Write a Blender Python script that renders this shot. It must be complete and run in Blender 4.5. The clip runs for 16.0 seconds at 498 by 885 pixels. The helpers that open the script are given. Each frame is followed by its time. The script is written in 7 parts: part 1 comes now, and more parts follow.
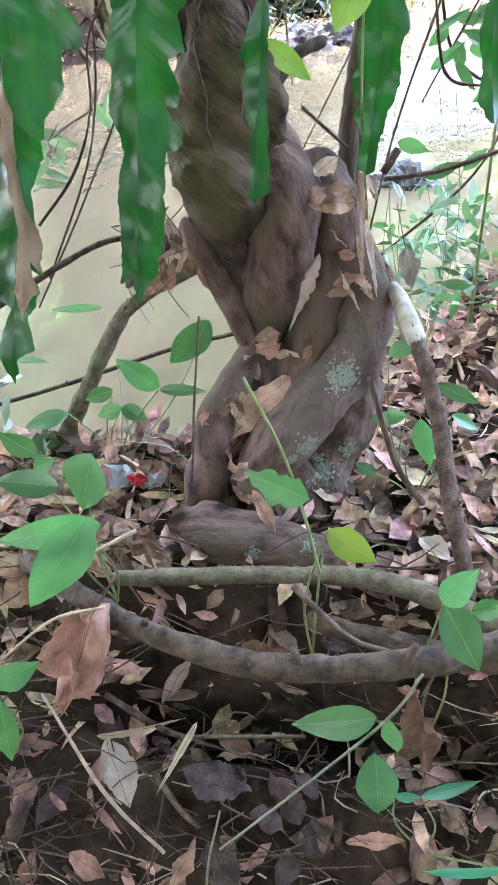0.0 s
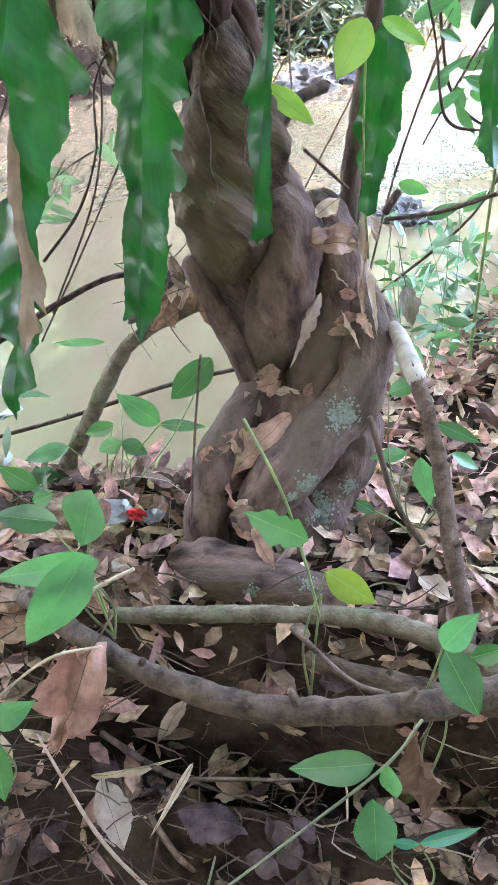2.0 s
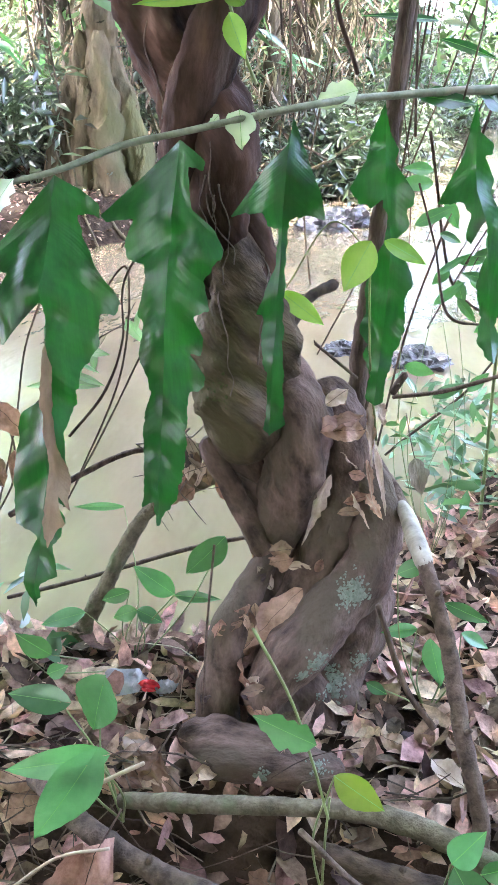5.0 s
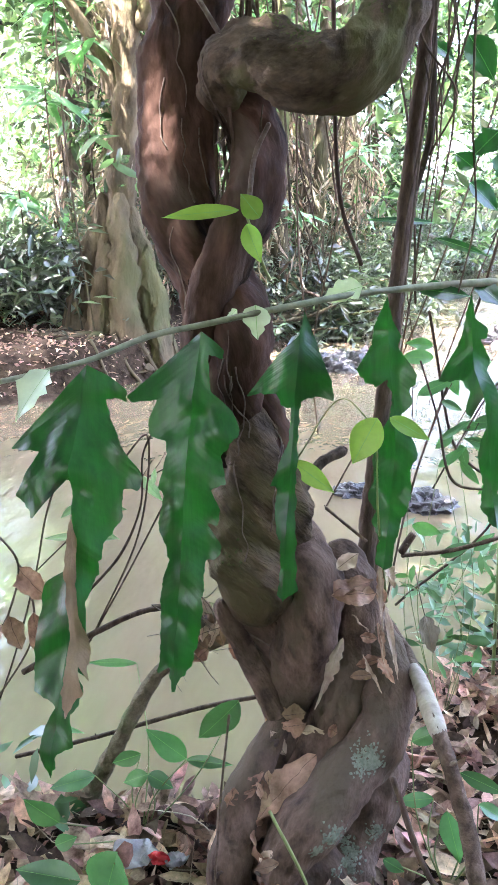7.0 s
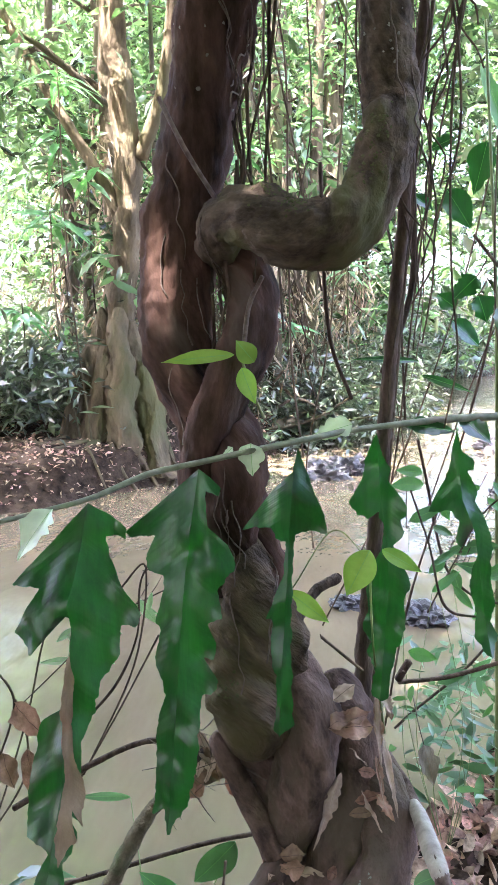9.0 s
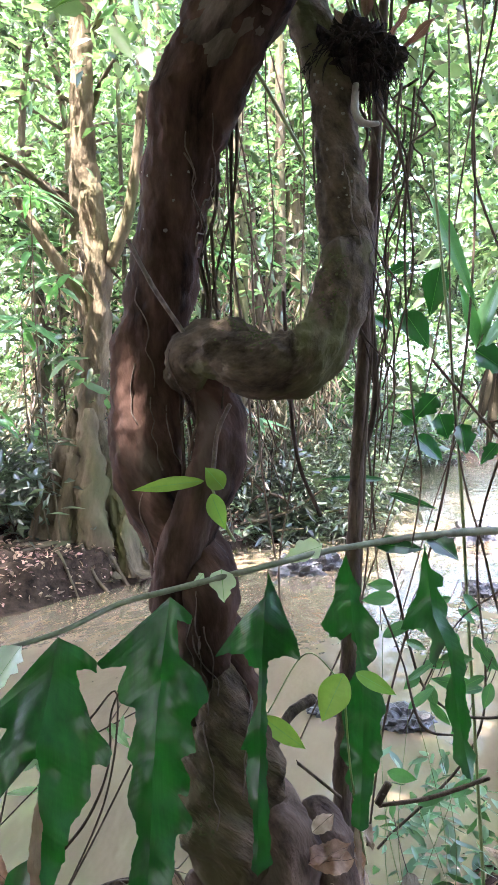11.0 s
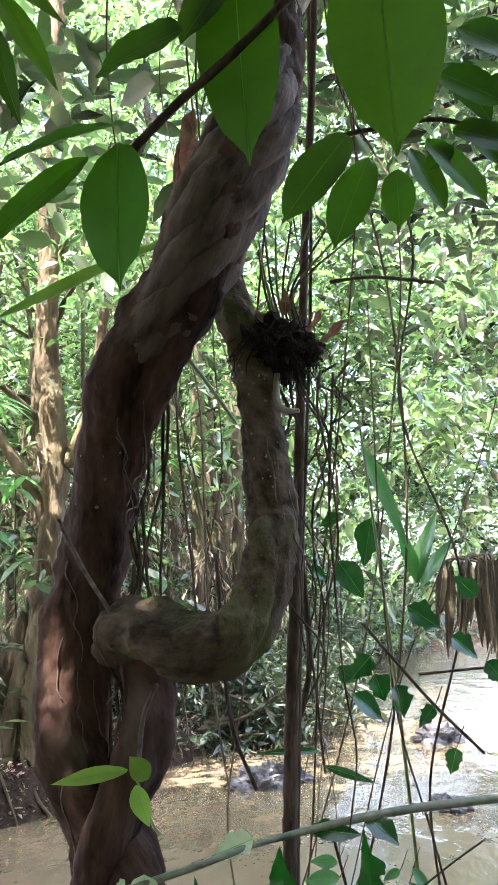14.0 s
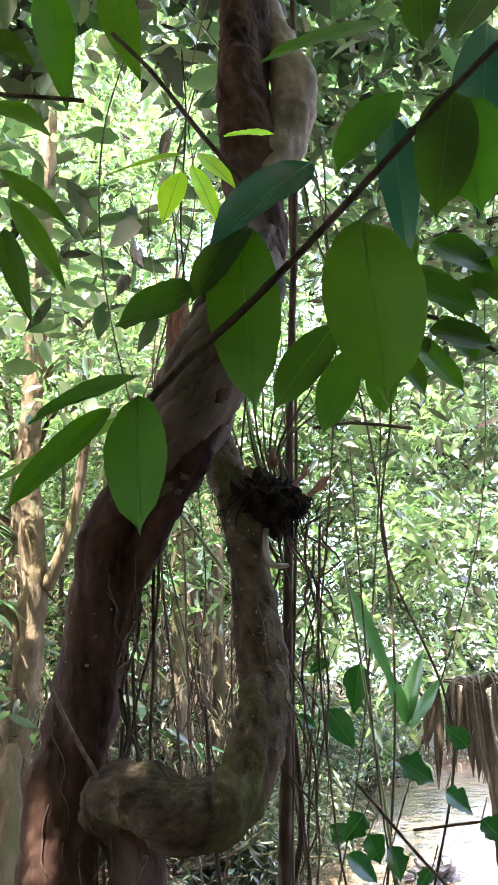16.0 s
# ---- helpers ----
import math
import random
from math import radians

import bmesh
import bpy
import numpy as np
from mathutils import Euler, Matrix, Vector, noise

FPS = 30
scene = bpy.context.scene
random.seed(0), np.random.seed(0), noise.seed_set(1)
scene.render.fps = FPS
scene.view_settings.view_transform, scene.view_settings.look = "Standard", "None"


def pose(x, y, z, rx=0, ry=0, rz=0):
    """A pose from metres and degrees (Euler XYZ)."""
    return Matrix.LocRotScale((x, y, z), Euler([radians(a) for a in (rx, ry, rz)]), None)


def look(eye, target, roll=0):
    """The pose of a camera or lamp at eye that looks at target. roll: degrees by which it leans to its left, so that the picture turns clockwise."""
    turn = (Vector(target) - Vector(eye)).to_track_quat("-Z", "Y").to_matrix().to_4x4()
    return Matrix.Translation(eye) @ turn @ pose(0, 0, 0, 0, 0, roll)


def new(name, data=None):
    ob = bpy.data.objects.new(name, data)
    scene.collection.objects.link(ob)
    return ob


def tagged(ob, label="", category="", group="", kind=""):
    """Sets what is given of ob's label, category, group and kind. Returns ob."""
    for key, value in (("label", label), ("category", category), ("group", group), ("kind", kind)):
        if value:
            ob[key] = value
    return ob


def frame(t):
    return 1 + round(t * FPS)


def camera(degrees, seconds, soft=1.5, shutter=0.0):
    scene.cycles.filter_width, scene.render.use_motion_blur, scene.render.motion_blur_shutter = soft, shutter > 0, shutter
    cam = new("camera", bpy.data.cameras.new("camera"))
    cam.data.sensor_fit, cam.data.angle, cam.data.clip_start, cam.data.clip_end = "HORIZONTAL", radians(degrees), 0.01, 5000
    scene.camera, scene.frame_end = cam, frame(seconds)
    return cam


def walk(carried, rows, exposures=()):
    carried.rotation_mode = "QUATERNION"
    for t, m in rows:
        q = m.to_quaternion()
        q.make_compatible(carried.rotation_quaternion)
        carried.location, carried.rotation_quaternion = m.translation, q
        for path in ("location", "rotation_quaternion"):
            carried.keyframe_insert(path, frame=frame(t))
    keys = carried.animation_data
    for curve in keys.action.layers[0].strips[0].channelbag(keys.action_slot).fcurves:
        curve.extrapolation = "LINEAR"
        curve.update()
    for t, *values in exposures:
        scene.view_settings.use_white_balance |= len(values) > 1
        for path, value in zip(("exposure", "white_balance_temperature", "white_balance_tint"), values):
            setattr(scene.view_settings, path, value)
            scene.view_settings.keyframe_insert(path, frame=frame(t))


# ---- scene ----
from mathutils.bvhtree import BVHTree

cam = camera(35.8, 16.0)
PATH = [
    (0, (0.1605, 0.1575, 0.9645), (0.0075, 1.3695, 0.0945), -0.1),
    (0.5, (0.1470, 0.1575, 0.9585), (-0.0420, 1.3552, 0.0758), -0.0),
    (1, (0.1522, 0.1628, 0.9585), (-0.0232, 1.3702, 0.0863), -0.0),
    (1.5, (0.1545, 0.1620, 0.9675), (-0.0248, 1.3853, 0.1185), -0.2),
    (2, (0.1598, 0.1643, 0.9757), (0.0023, 1.4078, 0.1522), 0.5),
    (2.5, (0.1688, 0.1635, 0.9930), (0.0255, 1.4325, 0.2048), 0.9),
    (3, (0.1762, 0.1695, 1.0125), (0.0450, 1.4610, 0.2610), 1.5),
    (3.5, (0.1777, 0.1695, 1.0380), (0.0097, 1.4858, 0.3382), 1.1),
    (4, (0.1733, 0.1748, 1.0695), (-0.0165, 1.5112, 0.4155), 1.4),
    (4.2, (0.1710, 0.1792, 1.0770), (-0.0195, 1.5150, 0.4208), 1.0),
    (6.3, (0.1575, 0.1545, 1.1437), (-0.0690, 1.5600, 0.6705), 0.5),
    (6.5, (0.1552, 0.1500, 1.1565), (-0.0765, 1.5660, 0.7170), 0.9),
    (7, (0.1598, 0.1417, 1.1752), (-0.0780, 1.5690, 0.7800), 0.3),
    (7.5, (0.1665, 0.1350, 1.1887), (-0.0645, 1.5750, 0.8400), 0.3),
    (8, (0.1665, 0.1305, 1.2030), (-0.0638, 1.5803, 0.8948), 0.1),
    (8.5, (0.1665, 0.1207, 1.2188), (-0.0698, 1.5803, 0.9645), -0.3),
    (9, (0.1643, 0.1132, 1.2360), (-0.0720, 1.5810, 1.0335), 0.1),
    (9.2, (0.1650, 0.1110, 1.2397), (-0.0653, 1.5817, 1.0545), 0.1),
    (11.3, (0.1695, 0.0922, 1.3073), (-0.0060, 1.5817, 1.3200), -0.9),
    (11.5, (0.1680, 0.0855, 1.3155), (0.0008, 1.5757, 1.3538), -0.6),
    (12, (0.1785, 0.0863, 1.3327), (0.0105, 1.5757, 1.3987), -0.5),
    (12.5, (0.2378, 0.1050, 1.3702), (0.0292, 1.5780, 1.5630), -1.0),
    (13, (0.2498, 0.1035, 1.3987), (0.0473, 1.5667, 1.6605), -1.5),
    (13.5, (0.2400, 0.0848, 1.4235), (0.0863, 1.5473, 1.7182), -2.0),
    (14, (0.2340, 0.0713, 1.4505), (0.1365, 1.5337, 1.7708), -1.8),
    (14.5, (0.2273, 0.0570, 1.4647), (0.1320, 1.5037, 1.8480), -2.0),
    (15, (0.2228, 0.0450, 1.4775), (0.1447, 1.4835, 1.8960), -1.6),
    (15.5, (0.2250, 0.0307, 1.4963), (0.1568, 1.4543, 1.9650), -2.4),
    (16, (0.2213, 0.0105, 1.5157), (0.1755, 1.4138, 2.0430), -2.7),
]
EXPOSURES = [(0, 5.3, 6150, 22), (3.5, 5.37, 6150, 23), (7, 4.93, 6200, 23), (9, 4.59, 6200, 24), (11.5, 4.25, 6280, 21), (12.5, 4.03, 6300, 20), (14.5, 3.86, 6550, 17), (15.4, 3.81, 6680, 18), (16, 3.9, 6750, 20)]   # seconds, stops, kelvin, tint
walk(cam, [(t, look(eye, target, roll)) for t, eye, target, roll in PATH], EXPOSURES)

# ---------------------------------------------------------------- light
world = bpy.data.worlds.new("sky")
scene.world = world
world.use_nodes = True
wn = world.node_tree.nodes
sky = wn.new("ShaderNodeTexSky")
sky.sky_type = "NISHITA"
sky.sun_disc = False
sky.dust_density = 6.0
SUN_EL, SUN_AZ = 62.0, 215.0          # degrees; azimuth clockwise from +y
sky.sun_elevation, sky.sun_rotation = radians(SUN_EL), radians(SUN_AZ)
wn["Background"].inputs["Strength"].default_value = 0.15
world.node_tree.links.new(sky.outputs[0], wn["Background"].inputs[0])
sun = new("sun", bpy.data.lights.new("sun", "SUN"))
sun.data.energy, sun.data.angle, sun.data.color = 3.3, radians(0.5), (1.0, 0.95, 0.86)
sun_from = Vector((math.sin(radians(SUN_AZ)) * math.cos(radians(SUN_EL)), math.cos(radians(SUN_AZ)) * math.cos(radians(SUN_EL)), math.sin(radians(SUN_EL))))
sun.matrix_world = look(sun_from * 30, (0, 0, 0))


# ---------------------------------------------------------------- materials
def mat(name, dark, light, rough=0.8, scale=8.0, stretch=(1, 1, 1), bump=0.4, spec=0.3, third=None, third_scale=2.0, third_at=0.6,
        island=0.0, through_light=None, objrandom=0.0, bump_dist=0.01, grain=False):
    """Two colours mixed by a fine noise, an optional third colour in patches, bump, and optional light through thin leaves."""
    m = bpy.data.materials.new(name)
    m.use_nodes = True
    nt = m.node_tree
    nodes, links = nt.nodes, nt.links
    bsdf = nodes["Principled BSDF"]
    bsdf.inputs["Roughness"].default_value = rough
    bsdf.inputs["Specular IOR Level"].default_value = spec
    co = nodes.new("ShaderNodeTexCoord")
    mp = nodes.new("ShaderNodeMapping")
    mp.inputs["Scale"].default_value = stretch
    if grain:
        at = nodes.new("ShaderNodeAttribute")
        at.attribute_name = "grain"
        links.new(at.outputs["Vector"], mp.inputs[0])
    else:
        links.new(co.outputs["Object"], mp.inputs[0])
    n1 = nodes.new("ShaderNodeTexNoise")
    n1.inputs["Scale"].default_value, n1.inputs["Detail"].default_value, n1.inputs["Roughness"].default_value = scale, 8.0, 0.65
    links.new(mp.outputs[0], n1.inputs[0])
    ramp = nodes.new("ShaderNodeValToRGB")
    ramp.color_ramp.elements[0].position, ramp.color_ramp.elements[1].position = 0.32, 0.68
    ramp.color_ramp.elements[0].color, ramp.color_ramp.elements[1].color = (*dark, 1), (*light, 1)
    links.new(n1.outputs[0], ramp.inputs[0])
    col = ramp.outputs[0]
    if third:
        n2 = nodes.new("ShaderNodeTexNoise")
        n2.inputs["Scale"].default_value, n2.inputs["Detail"].default_value = third_scale, 5.0
        links.new(mp.outputs[0], n2.inputs[0])
        r2 = nodes.new("ShaderNodeValToRGB")
        r2.color_ramp.elements[0].position, r2.color_ramp.elements[1].position = third_at, third_at + 0.1
        links.new(n2.outputs[0], r2.inputs[0])
        mx = nodes.new("ShaderNodeMixRGB")
        mx.inputs[2].default_value = (*third, 1)
        links.new(r2.outputs[0], mx.inputs[0])
        links.new(col, mx.inputs[1])
        col = mx.outputs[0]
    if island or objrandom:
        src = nodes.new("ShaderNodeNewGeometry").outputs["Random Per Island"] if island else nodes.new("ShaderNodeObjectInfo").outputs["Random"]
        amount = island or objrandom
        mr = nodes.new("ShaderNodeMapRange")
        mr.inputs[3].default_value, mr.inputs[4].default_value = 1 - amount, 1 + amount
        links.new(src, mr.inputs[0])
        hs = nodes.new("ShaderNodeHueSaturation")
        links.new(mr.outputs[0], hs.inputs["Value"])
        mr2 = nodes.new("ShaderNodeMapRange")
        mr2.inputs[3].default_value, mr2.inputs[4].default_value = 0.5 - 0.05 * amount, 0.5 + 0.04 * amount
        wob = nodes.new("ShaderNodeMath")
        wob.operation = "FRACT"
        mul = nodes.new("ShaderNodeMath")
        mul.operation = "MULTIPLY"
        mul.inputs[1].default_value = 7.13
        links.new(src, mul.inputs[0])
        links.new(mul.outputs[0], wob.inputs[0])
        links.new(wob.outputs[0], mr2.inputs[0])
        links.new(mr2.outputs[0], hs.inputs["Hue"])
        links.new(col, hs.inputs["Color"])
        col = hs.outputs[0]
    links.new(col, bsdf.inputs["Base Color"])
    if bump:
        n3 = nodes.new("ShaderNodeTexNoise")
        n3.inputs["Scale"].default_value, n3.inputs["Detail"].default_value = scale * 4.5, 4.0
        links.new(mp.outputs[0], n3.inputs[0])
        sm = nodes.new("ShaderNodeMath")
        sm.operation = "MULTIPLY_ADD"
        sm.inputs[1].default_value = 0.35
        links.new(n3.outputs[0], sm.inputs[0])
        links.new(n1.outputs[0], sm.inputs[2])
        bp = nodes.new("ShaderNodeBump")
        bp.inputs["Strength"].default_value, bp.inputs["Distance"].default_value = bump, bump_dist
        links.new(sm.outputs[0], bp.inputs["Height"])
        links.new(bp.outputs[0], bsdf.inputs["Normal"])
    if through_light:
        tr = nodes.new("ShaderNodeBsdfTranslucent")
        hs2 = nodes.new("ShaderNodeMixRGB")
        hs2.blend_type = "MULTIPLY"
        hs2.inputs[0].default_value = 1.0
        hs2.inputs[2].default_value = (*through_light, 1)
        links.new(col, hs2.inputs[1])
        links.new(hs2.outputs[0], tr.inputs[0])
        add = nodes.new("ShaderNodeAddShader")
        links.new(bsdf.outputs[0], add.inputs[0])
        links.new(tr.outputs[0], add.inputs[1])
        links.new(add.outputs[0], nodes["Material Output"].inputs[0])
    return m


BARK = mat("bark", (0.032, 0.02, 0.016), (0.21, 0.144, 0.113), 0.82, 27, (1, 1, 0.6), 1.0, 0.14, (0.1, 0.078, 0.056), 9.0, 0.55, bump_dist=0.012, grain=True)
BARK_RED = mat("bark_red", (0.014, 0.0083, 0.0066), (0.118, 0.068, 0.05), 0.85, 20, (1, 1, 0.35), 0.8, 0.1, (0.11, 0.085, 0.068), 9.0, 0.58, bump_dist=0.007, grain=True)
BARK_MOSS = mat("bark_moss", (0.026, 0.019, 0.014), (0.165, 0.127, 0.09), 0.9, 26, (1, 1, 0.8), 0.95, 0.1, (0.1, 0.098, 0.045), 9.0, 0.57, bump_dist=0.009, grain=True)
BARK_BOLE = mat("bole_bark", (0.02, 0.0145, 0.01), (0.145, 0.105, 0.068), 0.85, 26, (1, 1, 0.6), 1.0, 0.12, (0.095, 0.083, 0.042), 8.0, 0.54, bump_dist=0.012, grain=True)
BARK_GREY = mat("bark_grey", (0.12, 0.1, 0.075), (0.32, 0.28, 0.21), 0.9, 14, (1, 1, 0.5), 0.5, 0.2, (0.4, 0.38, 0.32), 3.0, 0.62)
BARK_BEND = mat("bark_bend", (0.026, 0.02, 0.0165), (0.175, 0.138, 0.11), 0.85, 26, (1, 1, 0.4), 0.9, 0.14, (0.115, 0.09, 0.07), 8.0, 0.56, bump_dist=0.007, grain=True)
BARK_PLANK = mat("buttress_bark", (0.04, 0.031, 0.02), (0.17, 0.137, 0.088), 0.92, 6, (1, 1, 0.35), 0.9, 0.1, (0.085, 0.085, 0.042), 1.8, 0.53, bump_dist=0.05)
BARK_FAR = mat("bark_far", (0.03, 0.025, 0.017), (0.14, 0.118, 0.082), 0.92, 7, (1, 1, 0.3), 0.9, 0.1, (0.08, 0.09, 0.04), 1.6, 0.55, bump_dist=0.05, objrandom=0.4)
STICK = mat("stick_bark", (0.05, 0.036, 0.026), (0.19, 0.145, 0.105), 0.88, 40, (1, 1, 1), 0.8, 0.12, (0.24, 0.21, 0.17), 22.0, 0.69, objrandom=0.25)
TWIG = mat("twig_bark", (0.045, 0.032, 0.023), (0.15, 0.11, 0.075), 0.85, 60, (1, 1, 1), 0.3, 0.3, island=0.5)
VINE = mat("vine_bark", (0.03, 0.022, 0.016), (0.13, 0.096, 0.069), 0.88, 50, (1, 1, 0.3), 0.6, 0.12, objrandom=0.35)
GREEN_STEM = mat("green_stem", (0.12, 0.16, 0.05), (0.24, 0.3, 0.12), 0.5, 30, (1, 1, 1), 0.1, 0.4)
PALM_STEM = mat("palm_stem", (0.12, 0.14, 0.085), (0.27, 0.29, 0.2), 0.6, 40, (1, 1, 1), 0.2, 0.3, (0.24, 0.22, 0.16), 12.0, 0.55)
PALM_LEAF = mat("palm_leaf", (0.003, 0.017, 0.0075), (0.0065, 0.031, 0.0125), 0.29, 7, (9, 9, 0.6), 0.3, 0.45, through_light=(1.1, 2.4, 0.45), bump_dist=0.002)
PALM_DRY = mat("palm_dry_leaf", (0.1, 0.075, 0.05), (0.24, 0.18, 0.12), 0.7, 18, (1, 1, 0.3), 0.4, 0.3, through_light=(0.4, 0.3, 0.2))
LEAF = mat("fresh_leaf", (0.036, 0.108, 0.047), (0.07, 0.168, 0.074), 0.33, 14, (1, 1, 1), 0.2, 0.6, objrandom=0.35, through_light=(0.6, 0.8, 0.35))
LEAF_YELLOW = mat("yellow_leaf", (0.09, 0.14, 0.016), (0.15, 0.2, 0.026), 0.45, 14, (1, 1, 1), 0.1, 0.4, through_light=(0.7, 0.8, 0.25))
LEAF_BROAD = mat("broad_leaf", (0.013, 0.038, 0.0055), (0.022, 0.058, 0.008), 0.46, 10, (1, 1, 1), 0.15, 0.25, objrandom=0.35, through_light=(1.35, 1.65, 0.28))
# broad dark patches in this colour stand for shaded hollows in the foliage
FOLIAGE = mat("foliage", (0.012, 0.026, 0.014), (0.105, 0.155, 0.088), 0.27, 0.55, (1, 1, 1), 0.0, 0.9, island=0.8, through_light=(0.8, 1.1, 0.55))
SHRUB = mat("shrub_leaf", (0.022, 0.036, 0.02), (0.085, 0.108, 0.066), 0.28, 0.9, (1, 1, 1), 0.0, 0.8, island=0.8, through_light=(0.5, 0.65, 0.4))
DEAD = mat("dead_leaf", (0.085, 0.052, 0.037), (0.5, 0.36, 0.265), 0.78, 30, (1, 1, 1), 0.6, 0.15, island=0.85, through_light=(0.3, 0.25, 0.2))
DRY_CREEPER = mat("dry_creeper", (0.06, 0.05, 0.036), (0.34, 0.29, 0.21), 0.8, 20, (1, 1, 1), 0.0, 0.15, island=0.8, through_light=(0.3, 0.27, 0.2))
DEAD_ONE = mat("dry_leaf", (0.12, 0.075, 0.05), (0.34, 0.232, 0.162), 0.8, 26, (1, 1, 1), 0.6, 0.15, objrandom=0.45, through_light=(0.3, 0.22, 0.18))
STRAW = mat("dry_straw", (0.3, 0.23, 0.15), (0.5, 0.42, 0.3), 0.7, 40, (1, 1, 1), 0.2, 0.3, island=0.3)
SOIL = mat("soil", (0.012, 0.008, 0.006), (0.078, 0.053, 0.037), 0.95, 14, (1, 1, 1), 1.0, 0.08, (0.13, 0.09, 0.064), 2.1, 0.57, bump_dist=0.03)
ROCK = mat("wet_rock", (0.03, 0.03, 0.035), (0.1, 0.1, 0.11), 0.35, 18, (1, 1, 1), 0.8, 0.5)
PALM_DEAD = mat("dead_palm_leaf", (0.03, 0.027, 0.018), (0.095, 0.082, 0.055), 0.8, 14, (1, 1, 0.3), 0.4, 0.15)
LICHEN = mat("lichen", (0.13, 0.155, 0.12), (0.25, 0.28, 0.22), 0.95, 120, (1, 1, 1), 0.6, 0.1)
NEST = mat("root_mass", (0.012, 0.01, 0.009), (0.05, 0.038, 0.03), 0.95, 60, (1, 1, 1), 0.6, 0.1)
PLASTIC = mat("plastic_film", (0.16, 0.165, 0.17), (0.34, 0.35, 0.36), 0.15, 30, (1, 1, 1), 0.6, 0.6, through_light=(0.5, 0.5, 0.5))
RED = mat("red_print", (0.5, 0.015, 0.02), (0.62, 0.03, 0.035), 0.3, 20, (1, 1, 1), 0.2, 0.5)
SKIN_PALE = mat("pale_leaf", (0.3, 0.36, 0.27), (0.42, 0.48, 0.38), 0.5, 16, (1, 1, 1), 0.15, 0.4, through_light=(0.5, 0.6, 0.3))

SKIN_GREEN = mat("soft_green_leaf", (0.12, 0.18, 0.11), (0.2, 0.27, 0.17), 0.5, 16, (1, 1, 1), 0.15, 0.4, objrandom=0.3, through_light=(0.5, 0.6, 0.35))
STICK_GREEN = mat("green_stick_bark", (0.06, 0.05, 0.03), (0.2, 0.172, 0.115), 0.88, 40, (1, 1, 1), 0.7, 0.12, (0.1, 0.12, 0.06), 12.0, 0.54)
BARE_WOOD = mat("bare_wood", (0.24, 0.215, 0.175), (0.46, 0.42, 0.35), 0.75, 40, (1, 1, 0.3), 0.4, 0.2)
ROOTLET = mat("rootlet", (0.07, 0.05, 0.04), (0.2, 0.16, 0.13), 0.85, 60, (1, 1, 1), 0.3, 0.25)
LICHEN_GREY = mat("grey_lichen", (0.12, 0.115, 0.095), (0.28, 0.27, 0.23), 0.95, 60, (1, 1, 1), 0.4, 0.1)
MOSS = mat("moss", (0.05, 0.06, 0.026), (0.125, 0.13, 0.06), 0.98, 90, (1, 1, 1), 0.8, 0.05)
# bluish tone painted in for the sky reflected on the upper leaf face
LEAF_GLOSS = mat("glossy_leaf", (0.008, 0.034, 0.026), (0.016, 0.055, 0.042), 0.2, 10, (1, 1, 1), 0.2, 0.7, through_light=(0.6, 1.0, 0.5))
DEAD_PALE = mat("pale_dead_leaf", (0.26, 0.2, 0.15), (0.5, 0.42, 0.34), 0.8, 26, (1, 1, 1), 0.6, 0.15, objrandom=0.3, through_light=(0.3, 0.25, 0.2))
DEAD_DARK = mat("dark_dead_leaf", (0.03, 0.02, 0.022), (0.12, 0.085, 0.082), 0.7, 26, (1, 1, 1), 0.6, 0.2, objrandom=0.3)
LEAF_TEAL = mat("bluish_leaf", (0.03, 0.14, 0.1), (0.06, 0.22, 0.15), 0.4, 14, (1, 1, 1), 0.15, 0.45, through_light=(0.6, 0.9, 0.5))
LEAF_YOUNG = mat("sprig_leaf", (0.1, 0.2, 0.035), (0.16, 0.28, 0.055), 0.42, 14, (1, 1, 1), 0.1, 0.4, objrandom=0.2, through_light=(0.6, 0.65, 0.2))
# sunlight put into the colour: brighter and more see-through than the sprig leaf
LEAF_LIGHT = mat("sunlit_leaf", (0.14, 0.28, 0.03), (0.21, 0.38, 0.05), 0.42, 14, (1, 1, 1), 0.1, 0.4, objrandom=0.2, through_light=(1.5, 1.6, 0.3))
VEIN_DARK = mat("dark_leaf_vein", (0.03, 0.075, 0.014), (0.045, 0.1, 0.02), 0.45, 30, (1, 1, 1), 0.0, 0.4, through_light=(1.0, 1.2, 0.3))
VEIN = mat("leaf_vein", (0.075, 0.185, 0.065), (0.12, 0.25, 0.1), 0.45, 30, (1, 1, 1), 0.0, 0.4, through_light=(0.7, 0.9, 0.4))
SHRUB_NEAR = mat("near_shrub_leaf", (0.035, 0.085, 0.04), (0.07, 0.14, 0.068), 0.36, 3.0, (1, 1, 1), 0.0, 0.5, island=0.5, through_light=(0.6, 0.75, 0.35))


